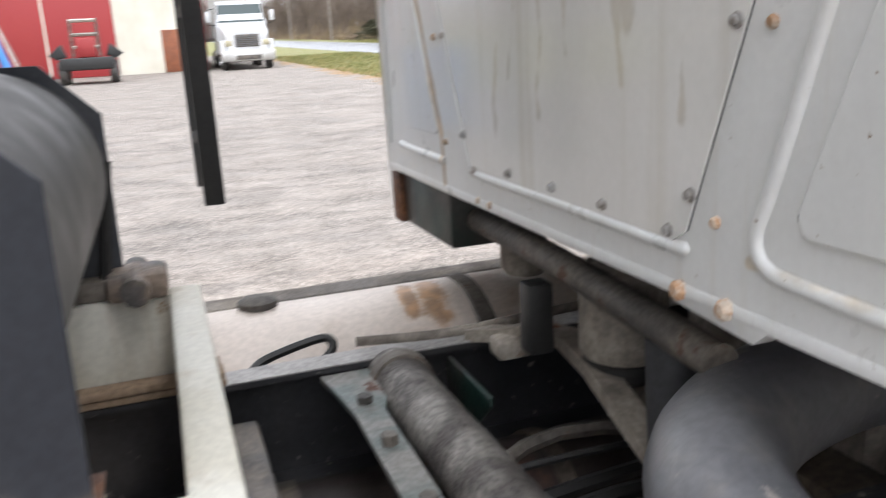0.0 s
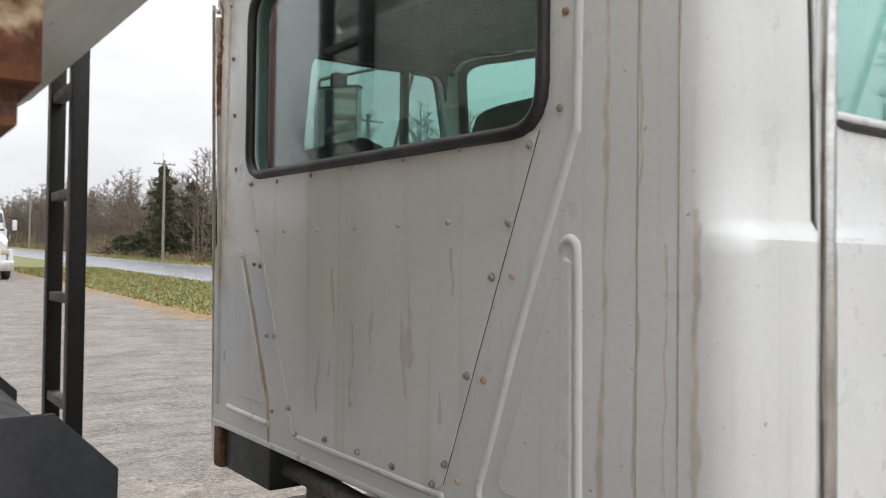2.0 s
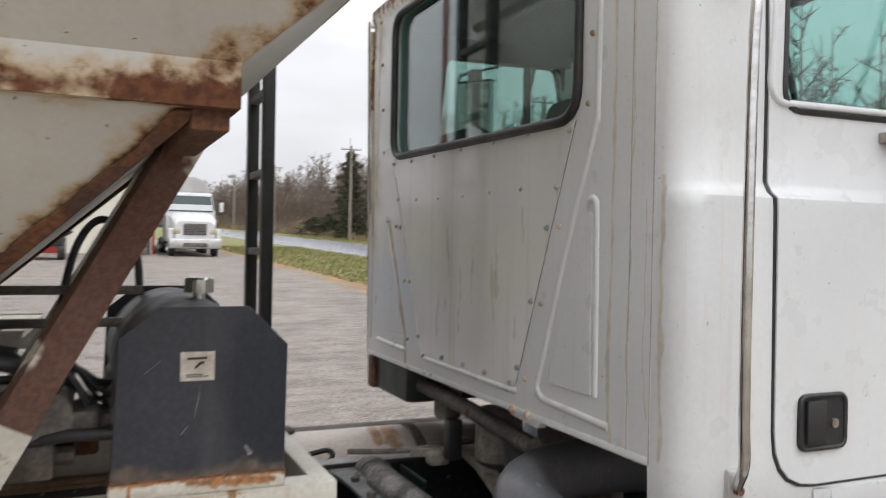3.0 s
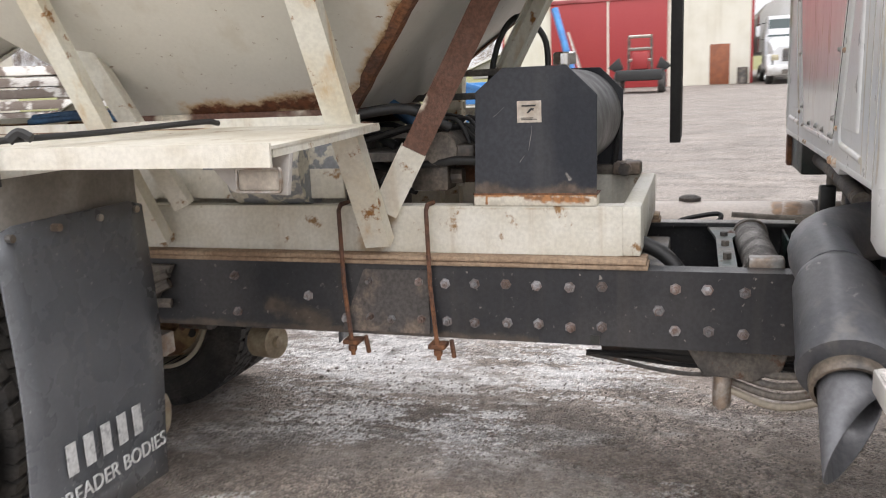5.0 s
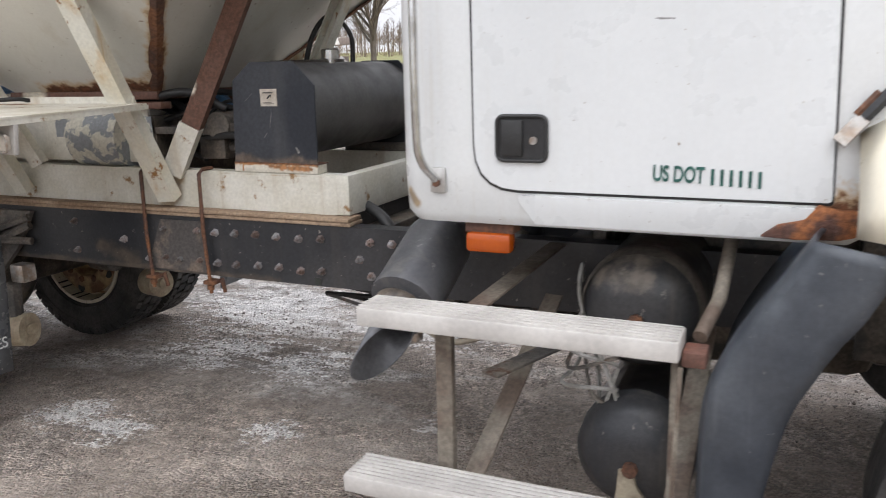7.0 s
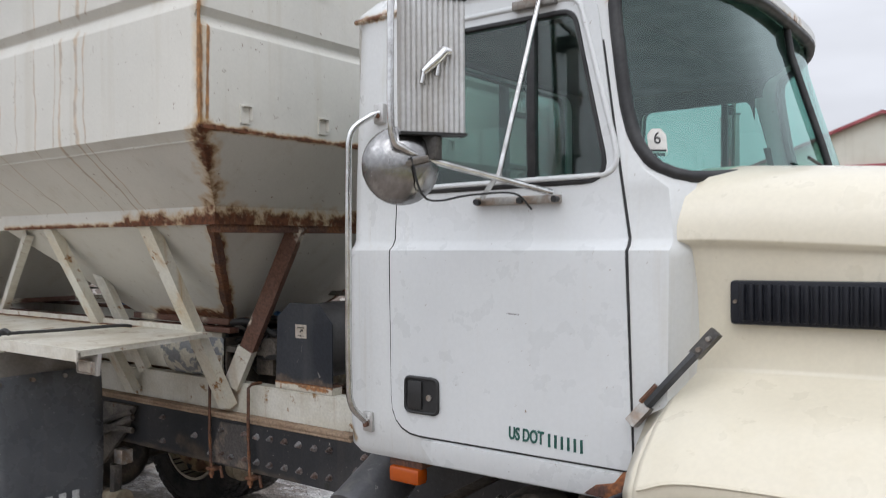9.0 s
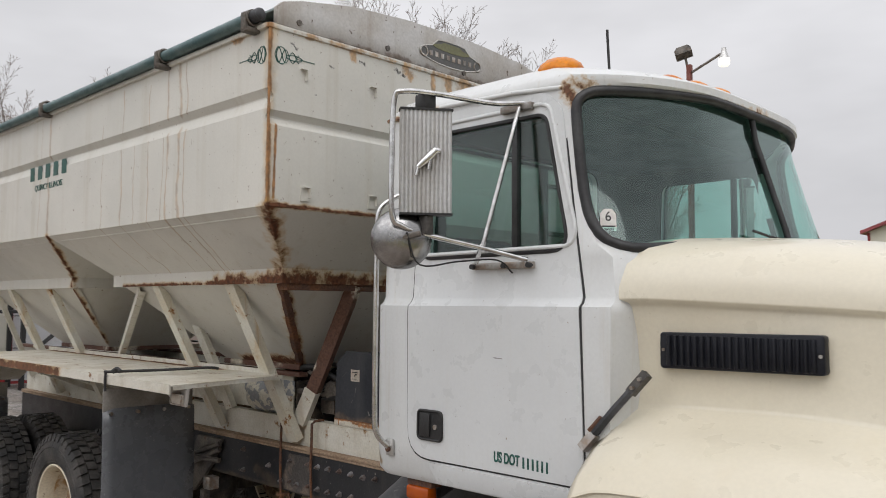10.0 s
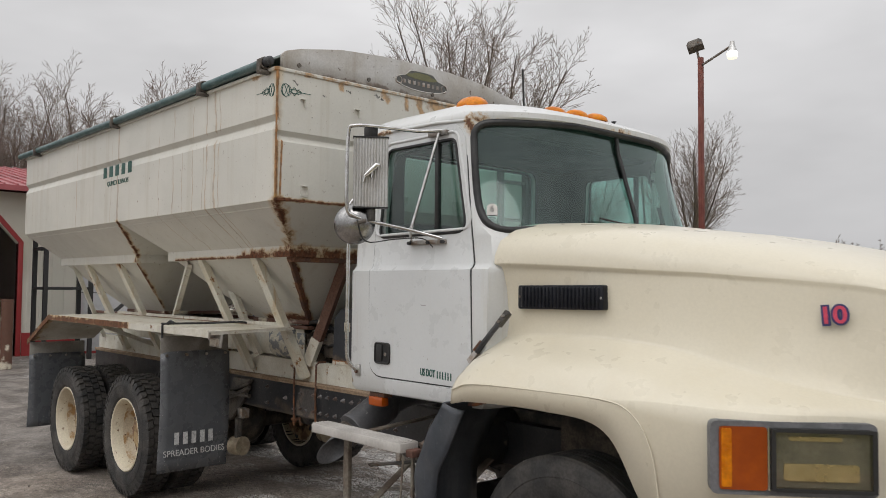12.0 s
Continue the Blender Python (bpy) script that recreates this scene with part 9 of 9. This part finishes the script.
M_DGLASS = mat("dark_reflecting_glass", (0.03, 0.05, 0.05), 0.06, 0.0, grain=0, bump=0, spec=0.8)

SX0, SX1, SY = -11.6, 2.4, 46.0
SZ = ground_z(0, SY)
shed = thing("machine_shed", (-4.6, SY, SZ), "large cream sheet-metal shed with a red sliding door", "shed")
g = B(); gable = [(SX0, SZ - 0.3), (SX1, SZ - 0.3), (SX1, SZ + 5.2), (-4.6, SZ + 7.8), (SX0, SZ + 5.2)]
prism(g, gable, "y", SY, SY + 20); part("wall", g, M_WHITEW, shed, "cream ribbed wall", smooth=0)
g = B()
for k in range(46):
    x = SX0 + 0.15 + k * 0.305
    if -8.8 < x < -2.0:
        continue
    box(g, (x, SY - 0.02, SZ), (x + 0.05, SY, SZ + 5.1))
o = part("wall_ribs", g, M_WHITEW, shed, smooth=0); o["kind"] = "stuff"
g = B(); box(g, (-8.7, SY - 0.12, SZ), (-2.1, SY - 0.04, SZ + 4.9), 0.01); dr = part("sliding_door", g, M_REDW, shed, "red sliding shed door")
g = B(); box(g, (-5.45, SY - 0.15, SZ), (-5.35, SY - 0.12, SZ + 4.9)); part("door_gap", g, M_WHITEW, dr, smooth=0)
g = B(); box(g, (-8.9, SY - 0.18, SZ + 4.9), (-1.9, SY - 0.02, SZ + 5.1), 0.01); part("door_track", g, M_REDROOF, shed)
for s in (-1, 1):
    g = B(); xe = SX1 + 0.35 if s > 0 else SX0 - 0.35
    a, b = (-4.6, SZ + 7.95), (xe, SZ + 5.2)
    prism(g, [a, b, (b[0], b[1] - 0.18), (a[0], a[1] - 0.18)], "y", SY - 0.4, SY + 20.3); part("roof", g, M_REDROOF, shed, "red metal roof slope", smooth=0)
for x in (SX0, SX1):
    g = B(); box(g, (x - 0.07, SY - 0.03, SZ), (x + 0.07, SY + 0.1, SZ + 5.1)); part("corner_trim", g, M_REDW, shed, smooth=0)
g = B(); box(g, (0.2, SY - 0.05, SZ), (1.25, SY + 0.02, SZ + 2.2), 0.01); part("side_door", g, M_BROWN, shed, "brown side door")
g = B(); box(g, (-0.4, SY - 0.9, SZ), (0.1, SY - 0.3, SZ + 0.9), 0.05); tagged(part("oil_drum", (lambda q: (lathe(q, [(0.28, 0), (0.29, 0.3), (0.28, 0.32), (0.29, 0.6), (0.28, 0.88), (0, 0.88)], (1.9, SY - 1.0, SZ), (0, 0, 1), 18), q)[1])(B()), M_DIRTY, None, smooth=40), "dark steel drum by the shed wall", "drum"); g.free()
# a low far shed left of it
fs = thing("far_shed", (-28, 92, ground_z(-28, 92)), "small pale shed with a light roof far off", "shed")
z0 = ground_z(-28, 92)
g = B(); prism(g, [(-25.4, z0), (-17.4, z0), (-17.4, 3.3), (-21.4, 4.9), (-25.4, 3.3)], "y", 90, 100); part("wall", g, mat("grey_sheet_wall", (0.34, 0.33, 0.32), 0.7, col2=(0.28, 0.27, 0.26), scale=1.0), fs, smooth=0)
g = B(); prism(g, [(-25.9, 3.15), (-21.4, 4.95), (-16.9, 3.15), (-16.9, 3.4), (-21.4, 5.2), (-25.9, 3.4)], "y", 89.5, 100.5); part("roof", g, mat("pale_metal_roof", (0.62, 0.62, 0.60), 0.4, col2=(0.54, 0.54, 0.52), scale=0.7), fs, smooth=0)

# parked white lorry with a hopper trailer, facing this way
LX, LY, LK = 4.35, 43.4, 1.17
LZ = ground_z(LX, LY)
lorry = thing("parked_lorry", (LX, LY, LZ), "white conventional semi lorry with a grey hopper trailer", "truck")
def lp_(x, y, z):
    return (LX + x * LK, LY + y * LK, LZ + z * (LK if z > 0.6 else 1.0))
g = B(); loft(g, [[lp_(x * w, y, z) for x, z in ((-1, zb), (-1, zt - 0.18), (-0.78, zt), (0.78, zt), (1, zt - 0.18), (1, zb))] for y, w, zb, zt in ((-0.05, 0.88, 0.75, 1.62), (0.25, 0.98, 0.7, 1.85), (1.0, 1.0, 0.7, 2.02), (1.75, 1.02, 0.7, 2.12))]); part("hood", g, M_WHITE2, lorry, "white sloping hood", smooth=40)
g = B(); loft(g, [[lp_(x, y, z) for x, z in ((-1.12, 0.75), (-1.14, 2.2), (-1.0, zt), (1.0, zt), (1.14, 2.2), (1.12, 0.75))] for y, zt in ((1.72, 2.25), (1.95, 2.98), (2.3, 3.08), (3.6, 3.05))]); part("cab", g, M_WHITE2, lorry, "white cab", smooth=30)
g = B(); loft(g, [[lp_(-1.04, 1.73, 2.12), lp_(1.04, 1.73, 2.12), lp_(0.96, 1.93, 2.90), lp_(-0.96, 1.93, 2.90)], [lp_(-1.04, 1.70, 2.12), lp_(1.04, 1.70, 2.12), lp_(0.96, 1.90, 2.90), lp_(-0.96, 1.90, 2.90)]]); part("windscreen", g, M_DGLASS, lorry, "dark windscreen", smooth=0)
g = B(); box(g, lp_(-0.52, -0.10, 0.98), lp_(0.52, 0.02, 1.52), 0.05); gr = part("grille", g, M_DIRTY, lorry, "dark grille")
for k in range(6):
    g = B(); box(g, lp_(-0.5, -0.125, 1.03 + 0.08 * k), lp_(0.5, -0.10, 1.055 + 0.08 * k)); part("grille_bar", g, M_GREYTRIM, gr, smooth=0)
g = B(); box(g, lp_(-1.18, -0.25, 0.42), lp_(1.18, 0.05, 0.82), 0.08); part("bumper", g, M_ALU, lorry, "dull metal bumper")
g = B(); box(g, lp_(-0.55, -0.27, 0.50), lp_(0.55, -0.24, 0.62), 0.01); part("bumper_slot", g, M_DIRTY, lorry)
for s in (-1, 1):
    g = B(); box(g, lp_(s * 0.66, -0.06, 1.02), lp_(s * 0.98, 0.1, 1.28), 0.04); part("headlamp", g, M_LENS, lorry, "clear headlamp")
    g = B(); prism(g, rounded([(0.0 + LY, 0.80 + LZ), (1.8 + LY, 0.80 + LZ), (1.7 + LY, 1.46 + LZ), (0.1 + LY, 1.52 + LZ)], 0.1), "x", LX + s * 1.11, LX + s * 1.36, 0.03); part("fender", g, M_WHITE2, lorry)
    g = B(); tube(g, [lp_(s * 1.12, 1.9, 2.75), lp_(s * 1.45, 1.8, 2.7), lp_(s * 1.45, 1.8, 2.05), lp_(s * 1.12, 1.9, 2.0)], 0.025, 6); part("mirror_arm", g, M_INK, lorry)
    g = B(); box(g, lp_(s * 1.36, 1.74, 2.15), lp_(s * 1.54, 1.86, 2.62), 0.03); part("mirror", g, M_WHITE2, lorry, "white mirror head")
    for y in (0.78, 4.6, 5.9):
        g = B(); lathe(g, [(0.28, -0.16), (0.45, -0.17), (0.52, -0.12), (0.52, 0.12), (0.45, 0.17), (0.28, 0.16)], lp_(s * 0.98, y, 0.51), (1, 0, 0), 26); wh = part("wheel", g, M_TYRE, lorry, smooth=40)
        g = B(); lathe(g, [(0.28, -0.12), (0.27, -0.02), (0.12, 0.0), (0.0, 0.0)], lp_(s * 1.06, y, 0.51), (-s, 0, 0), 20, closed=False); part("rim", g, M_CHROME, wh, "bright rim", smooth=40)
    g = B(); cyl(g, lp_(s * 0.95, 2.2, 0.75), lp_(s * 0.95, 3.7, 0.75), 0.32, n=20); part("fuel_tank", g, M_CHROME, lorry, "polished fuel tank", smooth=50)
g = B(); box(g, lp_(-0.5, 0.3, 0.55), lp_(0.5, 6.8, 0.95), 0.03); part("chassis", g, M_DIRTY, lorry)
g = B(); loft(g, [[lp_(x, y, z) for x, z in ((-1.25, 1.5), (-1.25, 3.3), (-1.0, 3.75), (-0.5, 3.98), (0.5, 3.98), (1.0, 3.75), (1.25, 3.3), (1.25, 1.5))] for y in (4.2, 14.5)]); part("trailer", g, mat("grey_trailer_sheet", (0.50, 0.50, 0.49), 0.45, 0.4, col2=(0.42, 0.41, 0.39), scale=1.0), lorry, "grey hopper trailer with a rounded tarp", smooth=30)
for k in range(9):
    g = B(); box(g, lp_(-1.30, 4.3 + k * 1.2, 1.5), lp_(-1.25, 4.4 + k * 1.2, 3.3)); part("trailer_post", g, M_REDW if k == 0 else M_ALU, lorry, smooth=0)

# low black implement carrier with a frame, before the red door
TX, TY = -3.5, 38.6
TZ = ground_z(TX, TY)
car = thing("implement_carrier", (TX, TY, TZ), "low black wheeled implement with an upright frame", "implement")
g = B(); box(g, (TX - 0.85, TY - 0.3, TZ + 0.45), (TX + 0.85, TY + 1.6, TZ + 0.85), 0.06); part("deck", g, M_INK, car)
for s in (-1, 1):
    for y in (0.1, 1.3):
        g = B(); lathe(g, [(0.15, -0.12), (0.36, -0.12), (0.38, -0.08), (0.38, 0.08), (0.36, 0.12), (0.15, 0.12)], (TX + s * 0.78, TY + y, TZ + 0.38), (1, 0, 0), 20); part("wheel", g, M_TYRE, car, smooth=40)
    g = B(); prism(g, [(TX + s * 0.9, TZ + 0.8), (TX + s * 1.15, TZ + 0.95), (TX + s * 0.75, TZ + 1.3), (TX + s * 0.6, TZ + 0.9)], "y", TY, TY + 0.5, 0.02); part("wing", g, M_INK, car)
    g = B(); tube(g, [(TX + s * 0.42, TY + 0.4, TZ + 0.85), (TX + s * 0.40, TY + 0.4, TZ + 2.1)], 0.05, 6); part("upright", g, M_DIRTY, car)
for z in (1.2, 1.6, 2.05):
    g = B(); tube(g, [(TX - 0.42, TY + 0.4, TZ + z), (TX + 0.42, TY + 0.4, TZ + z)], 0.06, 6); part("crossbar", g, M_STEEL, car)
g = B(); box(g, (TX - 0.3, TY + 0.3, TZ + 0.85), (TX + 0.3, TY + 0.9, TZ + 1.5), 0.08); part("red_housing", g, M_REDW, car, "dull red housing")

car.matrix_basis = pose(TX + 0.35, TY, TZ) @ Matrix.Diagonal((1.33, 1.33, 1.33, 1))

# blue portable auger leaning up to the left
AX, AY = -5.5, 33.6
AZ = ground_z(AX, AY)
aug = thing("portable_auger", (AX, AY, AZ), "bright blue portable grain auger on small wheels", "auger")
g = B(); tube(g, [(AX + 0.1, AY, AZ + 0.25), (AX - 0.6, AY + 0.9, AZ + 2.3), (AX - 1.21, AY + 1.70, AZ + 4.1)], 0.16, 14); part("tube", g, M_BLUE, aug, "blue auger tube", smooth=50)
g = B(); box(g, (AX - 0.2, AY - 0.3, AZ + 0.05), (AX + 0.5, AY + 0.3, AZ + 0.5), 0.04); part("intake", g, M_DIRTY, aug)
for s in (-1, 1):
    g = B(); tube(g, [(AX + 0.5, AY + s * 0.5, AZ + 0.3), (AX - 0.5, AY + 1.0 + s * 0.1, AZ + 3.0)], 0.035, 6); part("strut", g, M_STEEL, aug, "pale steel strut")
    g = B(); lathe(g, [(0.1, -0.08), (0.26, -0.08), (0.28, 0.0), (0.26, 0.08), (0.1, 0.08)], (AX + 0.55, AY + s * 0.7, AZ + 0.28), (0, 1, 0), 18); part("wheel", g, M_TYRE, aug, smooth=40)

# blue dumpster
DX, DY = -3.50, 11.55
DZ = ground_z(DX, DY) - 0.01
dm_ = Matrix.Translation((DX, DY, DZ)) @ pose(0, 0, 0, 0, 0, 50)
dump = thing("dumpster", (DX, DY, DZ), "blue open-topped steel dumpster with fork sleeves", "dumpster")
def dpart(name, lo, hi, m_, parent, label="", bev=0.01):
    g_ = B(); box(g_, lo, hi, bev); bmesh.ops.transform(g_, matrix=dm_, verts=g_.verts); return part(name, g_, m_, parent, label)
W_, D_, H_ = 1.15, 1.65, 1.22
dpart("front_wall", (0, 0, 0.08), (W_, 0.04, H_), M_BLUE, dump, "blue wall with a faded white mark")
HB_ = 1.52
dpart("back_wall", (0, D_ - 0.04, 0.08), (W_, D_, HB_), M_BLUE, dump)
for name, x0, x1 in (("left_wall", 0, 0.04), ("right_wall", W_ - 0.04, W_)):
    g = B(); prism(g, [(0.04, 0.08), (D_ - 0.04, 0.08), (D_ - 0.04, HB_), (0.04, H_)], "x", x0, x1, 0.008); bmesh.ops.transform(g, matrix=dm_, verts=g.verts); part(name, g, M_BLUE, dump)
for x0, x1 in ((-0.05, 0.0), (W_, W_ + 0.05)):
    g = B(); prism(g, [(0.0, H_ - 0.06), (D_, HB_ - 0.06), (D_, HB_ + 0.03), (0.0, H_ + 0.03)], "x", x0, x1, 0.008); bmesh.ops.transform(g, matrix=dm_, verts=g.verts); part("rim_beam", g, M_BLUE, dump)
dpart("rim_beam", (-0.05, -0.05, H_ - 0.06), (W_ + 0.05, 0.0, H_ + 0.03), M_BLUE, dump)
dpart("floor_plate", (0, 0, 0.05), (W_, D_, 0.09), M_BLUE, dump)
dpart("fork_sleeve", (-0.14, 0.35, 0.42), (-0.001, 1.35, 0.62), M_BLUE, dump, "dark-mouthed fork sleeve")
dpart("sleeve_mouth", (-0.13, 0.33, 0.44), (-0.02, 0.352, 0.60), M_INK, dump)
for y in (0.5, 1.1):
    dpart("side_rib", (-0.05, y, 0.62), (0.0, y + 0.06, H_ - 0.06), M_BLUE, dump)
dpart("faded_mark", (0.42, -0.004, 0.62), (0.70, -0.001, 0.95), M_PAPER, dump, "faded white mark", 0.001)
for k in range(3):
    dpart("mark_bar", (0.36, -0.004, 0.36 + 0.085 * k), (0.76, -0.001, 0.40 + 0.085 * k), M_PAPER, dump, "", 0.001)
dpart("warning_label", (W_ - 0.14, -0.004, 0.88), (W_ - 0.03, -0.001, 1.05), M_PAPER, dump, "", 0.001)
for p in ((0.05, 0.05), (W_ - 0.15, 0.05), (0.05, D_ - 0.15), (W_ - 0.15, D_ - 0.15)):
    dpart("skid", (p[0], p[1], -0.02), (p[0] + 0.1, p[1] + 0.1, 0.06), M_DIRTY, dump)
g = B(); box(g, (0.15, 0.05, 1.1), (0.24, 0.6, 1.14), 0.005); bmesh.ops.transform(g, matrix=dm_ @ pose(0, 0.1, 0.0, 14, 0, 20), verts=g.verts); tagged(part("waste_board", g, M_WOOD, None), "pale board sticking out of the dumpster", "board")

# stack of weathered boards beyond the truck
M_OLDW = mat("grey_peeling_boards", (0.20, 0.165, 0.14), 0.85, col2=(0.66, 0.64, 0.60), scale=2.6, lo=0.5, hi=0.56, grain=0.2, bump=0.4, each=0.35)
st = thing("board_stack", (-11.0, 7.6, ground_z(-11, 7.6)), "long stack of weathered boards with peeling white paint", "boards")
random.seed(31)
sm_ = Matrix.Translation((-11.0, 7.8, ground_z(-11, 7.8) - 0.02)) @ pose(0, 0, 0, 0, 0, 46)
for k in range(11):
    for j in range(2):
        g = B(); x0 = -5.0 + random.uniform(-.3, .3); x1 = 5.0 + random.uniform(-.3, .3); zz = 0.25 + k * 0.185
        box(g, (x0, j * 0.5 + random.uniform(0, .08), zz), (x1, j * 0.5 + 0.42, zz + 0.145), 0.008); bmesh.ops.transform(g, matrix=sm_, verts=g.verts); part("board", g, M_OLDW, st)
for x in (-4, -1.5, 1.5, 4):
    g = B(); box(g, (x, 0, 0), (x + 0.15, 0.95, 2.28)); bmesh.ops.transform(g, matrix=sm_ @ pose(0, 0.02, 0), verts=g.verts); part("spacer", g, M_WOOD, st, smooth=0)

# ---- white shop building behind the spreader ----
WX = -19.0
shop = thing("shop_building", (WX - 5, 4, 0), "white sheet-metal shop with red trim, red roof and an open doorway", "building")
# front wall with an open doorway and a closed overhead door
wall_ = B(); box(wall_, (WX - 0.2, -14, -0.2), (WX, 16, 4.3))
c = B(); prism(c, [(-5.2, -0.5), (1.98, -0.5), (1.98, 2.95), (1.45, 3.55), (-4.7, 3.55), (-5.2, 2.95)], "x", WX - 1, WX + 1); wall_ = cut(wall_, c)
part("wall", wall_, M_WHITEW, shop, "white ribbed wall", smooth=0)
g = B(); box(g, (WX - 14, -14, -0.2), (WX - 13.8, 16, 4.3)); box(g, (WX - 13.8, -14, -0.2), (WX - 0.2, -13.8, 4.3)); box(g, (WX - 13.8, 15.8, -0.2), (WX - 0.2, 16, 4.3)); part("outer_wall", g, M_WHITEW, shop, smooth=0)
g = B(); box(g, (WX - 13.8, -13.8, 0.0), (WX - 0.2, 15.8, 0.03)); part("concrete_slab", g, mat("oily_concrete", (0.16, 0.07, 0.06), 0.35, col2=(0.11, 0.06, 0.05), scale=1.0), shop, smooth=0)
g = B()
for k in range(96):
    y = -13.9 + k * 0.31
    if -5.4 < y < 2.1:
        continue
    box(g, (WX, y, 0.6), (WX + 0.02, y + 0.05, 4.25))
o = part("wall_ribs", g, M_WHITEW, shop, smooth=0); o["kind"] = "stuff"
for y0, y1 in ((2.12, 16.0), (-14.0, -5.25)):
    g = B(); box(g, (WX, y0, -0.1), (WX + 0.03, y1, 0.6)); part("red_wainscot", g, M_REDW, shop, "dark red lower wall band", smooth=0)
for lo, hi in (((1.98, -0.1), (2.10, 3.0)), ((-5.45, -0.1), (-5.2, 4.2))):
    g = B(); box(g, (WX - 0.2, lo[0], lo[1]), (WX + 0.05, hi[0], hi[1]), 0.01); part("door_post", g, M_REDW, shop, "dark red door post")
g = B(); prism(g, [(-5.2, 3.55), (1.48, 3.55), (1.98, 2.98), (2.10, 3.0), (1.53, 3.67), (-5.2, 3.67)], "x", WX - 0.2, WX + 0.05); part("door_header", g, M_REDW, shop)
g = B(); prism(g, [(WX + 0.7, 4.28), (WX + 0.7, 4.42), (WX - 7.0, 5.85), (WX - 14.7, 4.42), (WX - 14.7, 4.28), (WX - 7.0, 5.7)], "y", -14.6, 16.6); rf = part("roof", g, M_REDROOF, shop, "red ribbed metal roof", smooth=0)
g = B()
for k in range(100):
    y = -14.5 + k * 0.312
    loft(g, [[(WX + 0.7, y, 4.42), (WX + 0.7, y + 0.04, 4.42), (WX + 0.7, y + 0.04, 4.46), (WX + 0.7, y, 4.46)], [(WX - 7.0, y, 5.85), (WX - 7.0, y + 0.04, 5.85), (WX - 7.0, y + 0.04, 5.89), (WX - 7.0, y, 5.89)]])
o = part("roof_ribs", g, M_REDROOF, shop, smooth=0); o["kind"] = "stuff"
g = B(); box(g, (WX, 3.6, 0.05), (WX + 0.04, 6.6, 3.3), 0.005); od = part("overhead_door", g, M_WHITE2, shop, "white overhead door in a red frame")
g = B(); tube(g, [(WX + 0.05, 3.55, 0.05), (WX + 0.05, 3.55, 3.35), (WX + 0.05, 6.65, 3.35), (WX + 0.05, 6.65, 0.05)], 0.06, 4); part("door_frame", g, M_REDW, od, smooth=0)
for z in (0.85, 1.65, 2.45):
    g = B(); box(g, (WX + 0.04, 3.6, z), (WX + 0.046, 6.6, z + 0.025)); part("door_joint", g, M_GREYTRIM, od, smooth=0)
# black steel rack in front of the wall
rack = thing("steel_rack", (-17.6, 2.4, 0), "black open steel storage rack", "rack")
for y in (2.15, 3.25):
    for x in (-18.1, -17.2):
        g = B(); box(g, (x - 0.05, y - 0.05, -0.02), (x + 0.05, y + 0.05, 3.6), 0.004); part("post", g, M_INK, rack, smooth=0)
for z in (0.6, 1.75, 2.75, 3.55):
    g = B(); box(g, (-18.15, 2.1, z), (-17.15, 3.3, z + 0.07), 0.004); part("shelf_frame", g, M_INK, rack, smooth=0)
g = B(); tube(g, [(-17.3, 3.2, 0.6), (-17.3, 5.6, 2.6)], 0.05, 5); part("diagonal_brace", g, M_INK, rack)
g = B(); cyl(g, (-15.6, 0.9, 0), (-15.6, 0.9, 1.55), 0.13, n=10); tagged(part("rusty_post", g, M_RUSTY, None, smooth=50), "short rusty yellow bollard", "bollard")
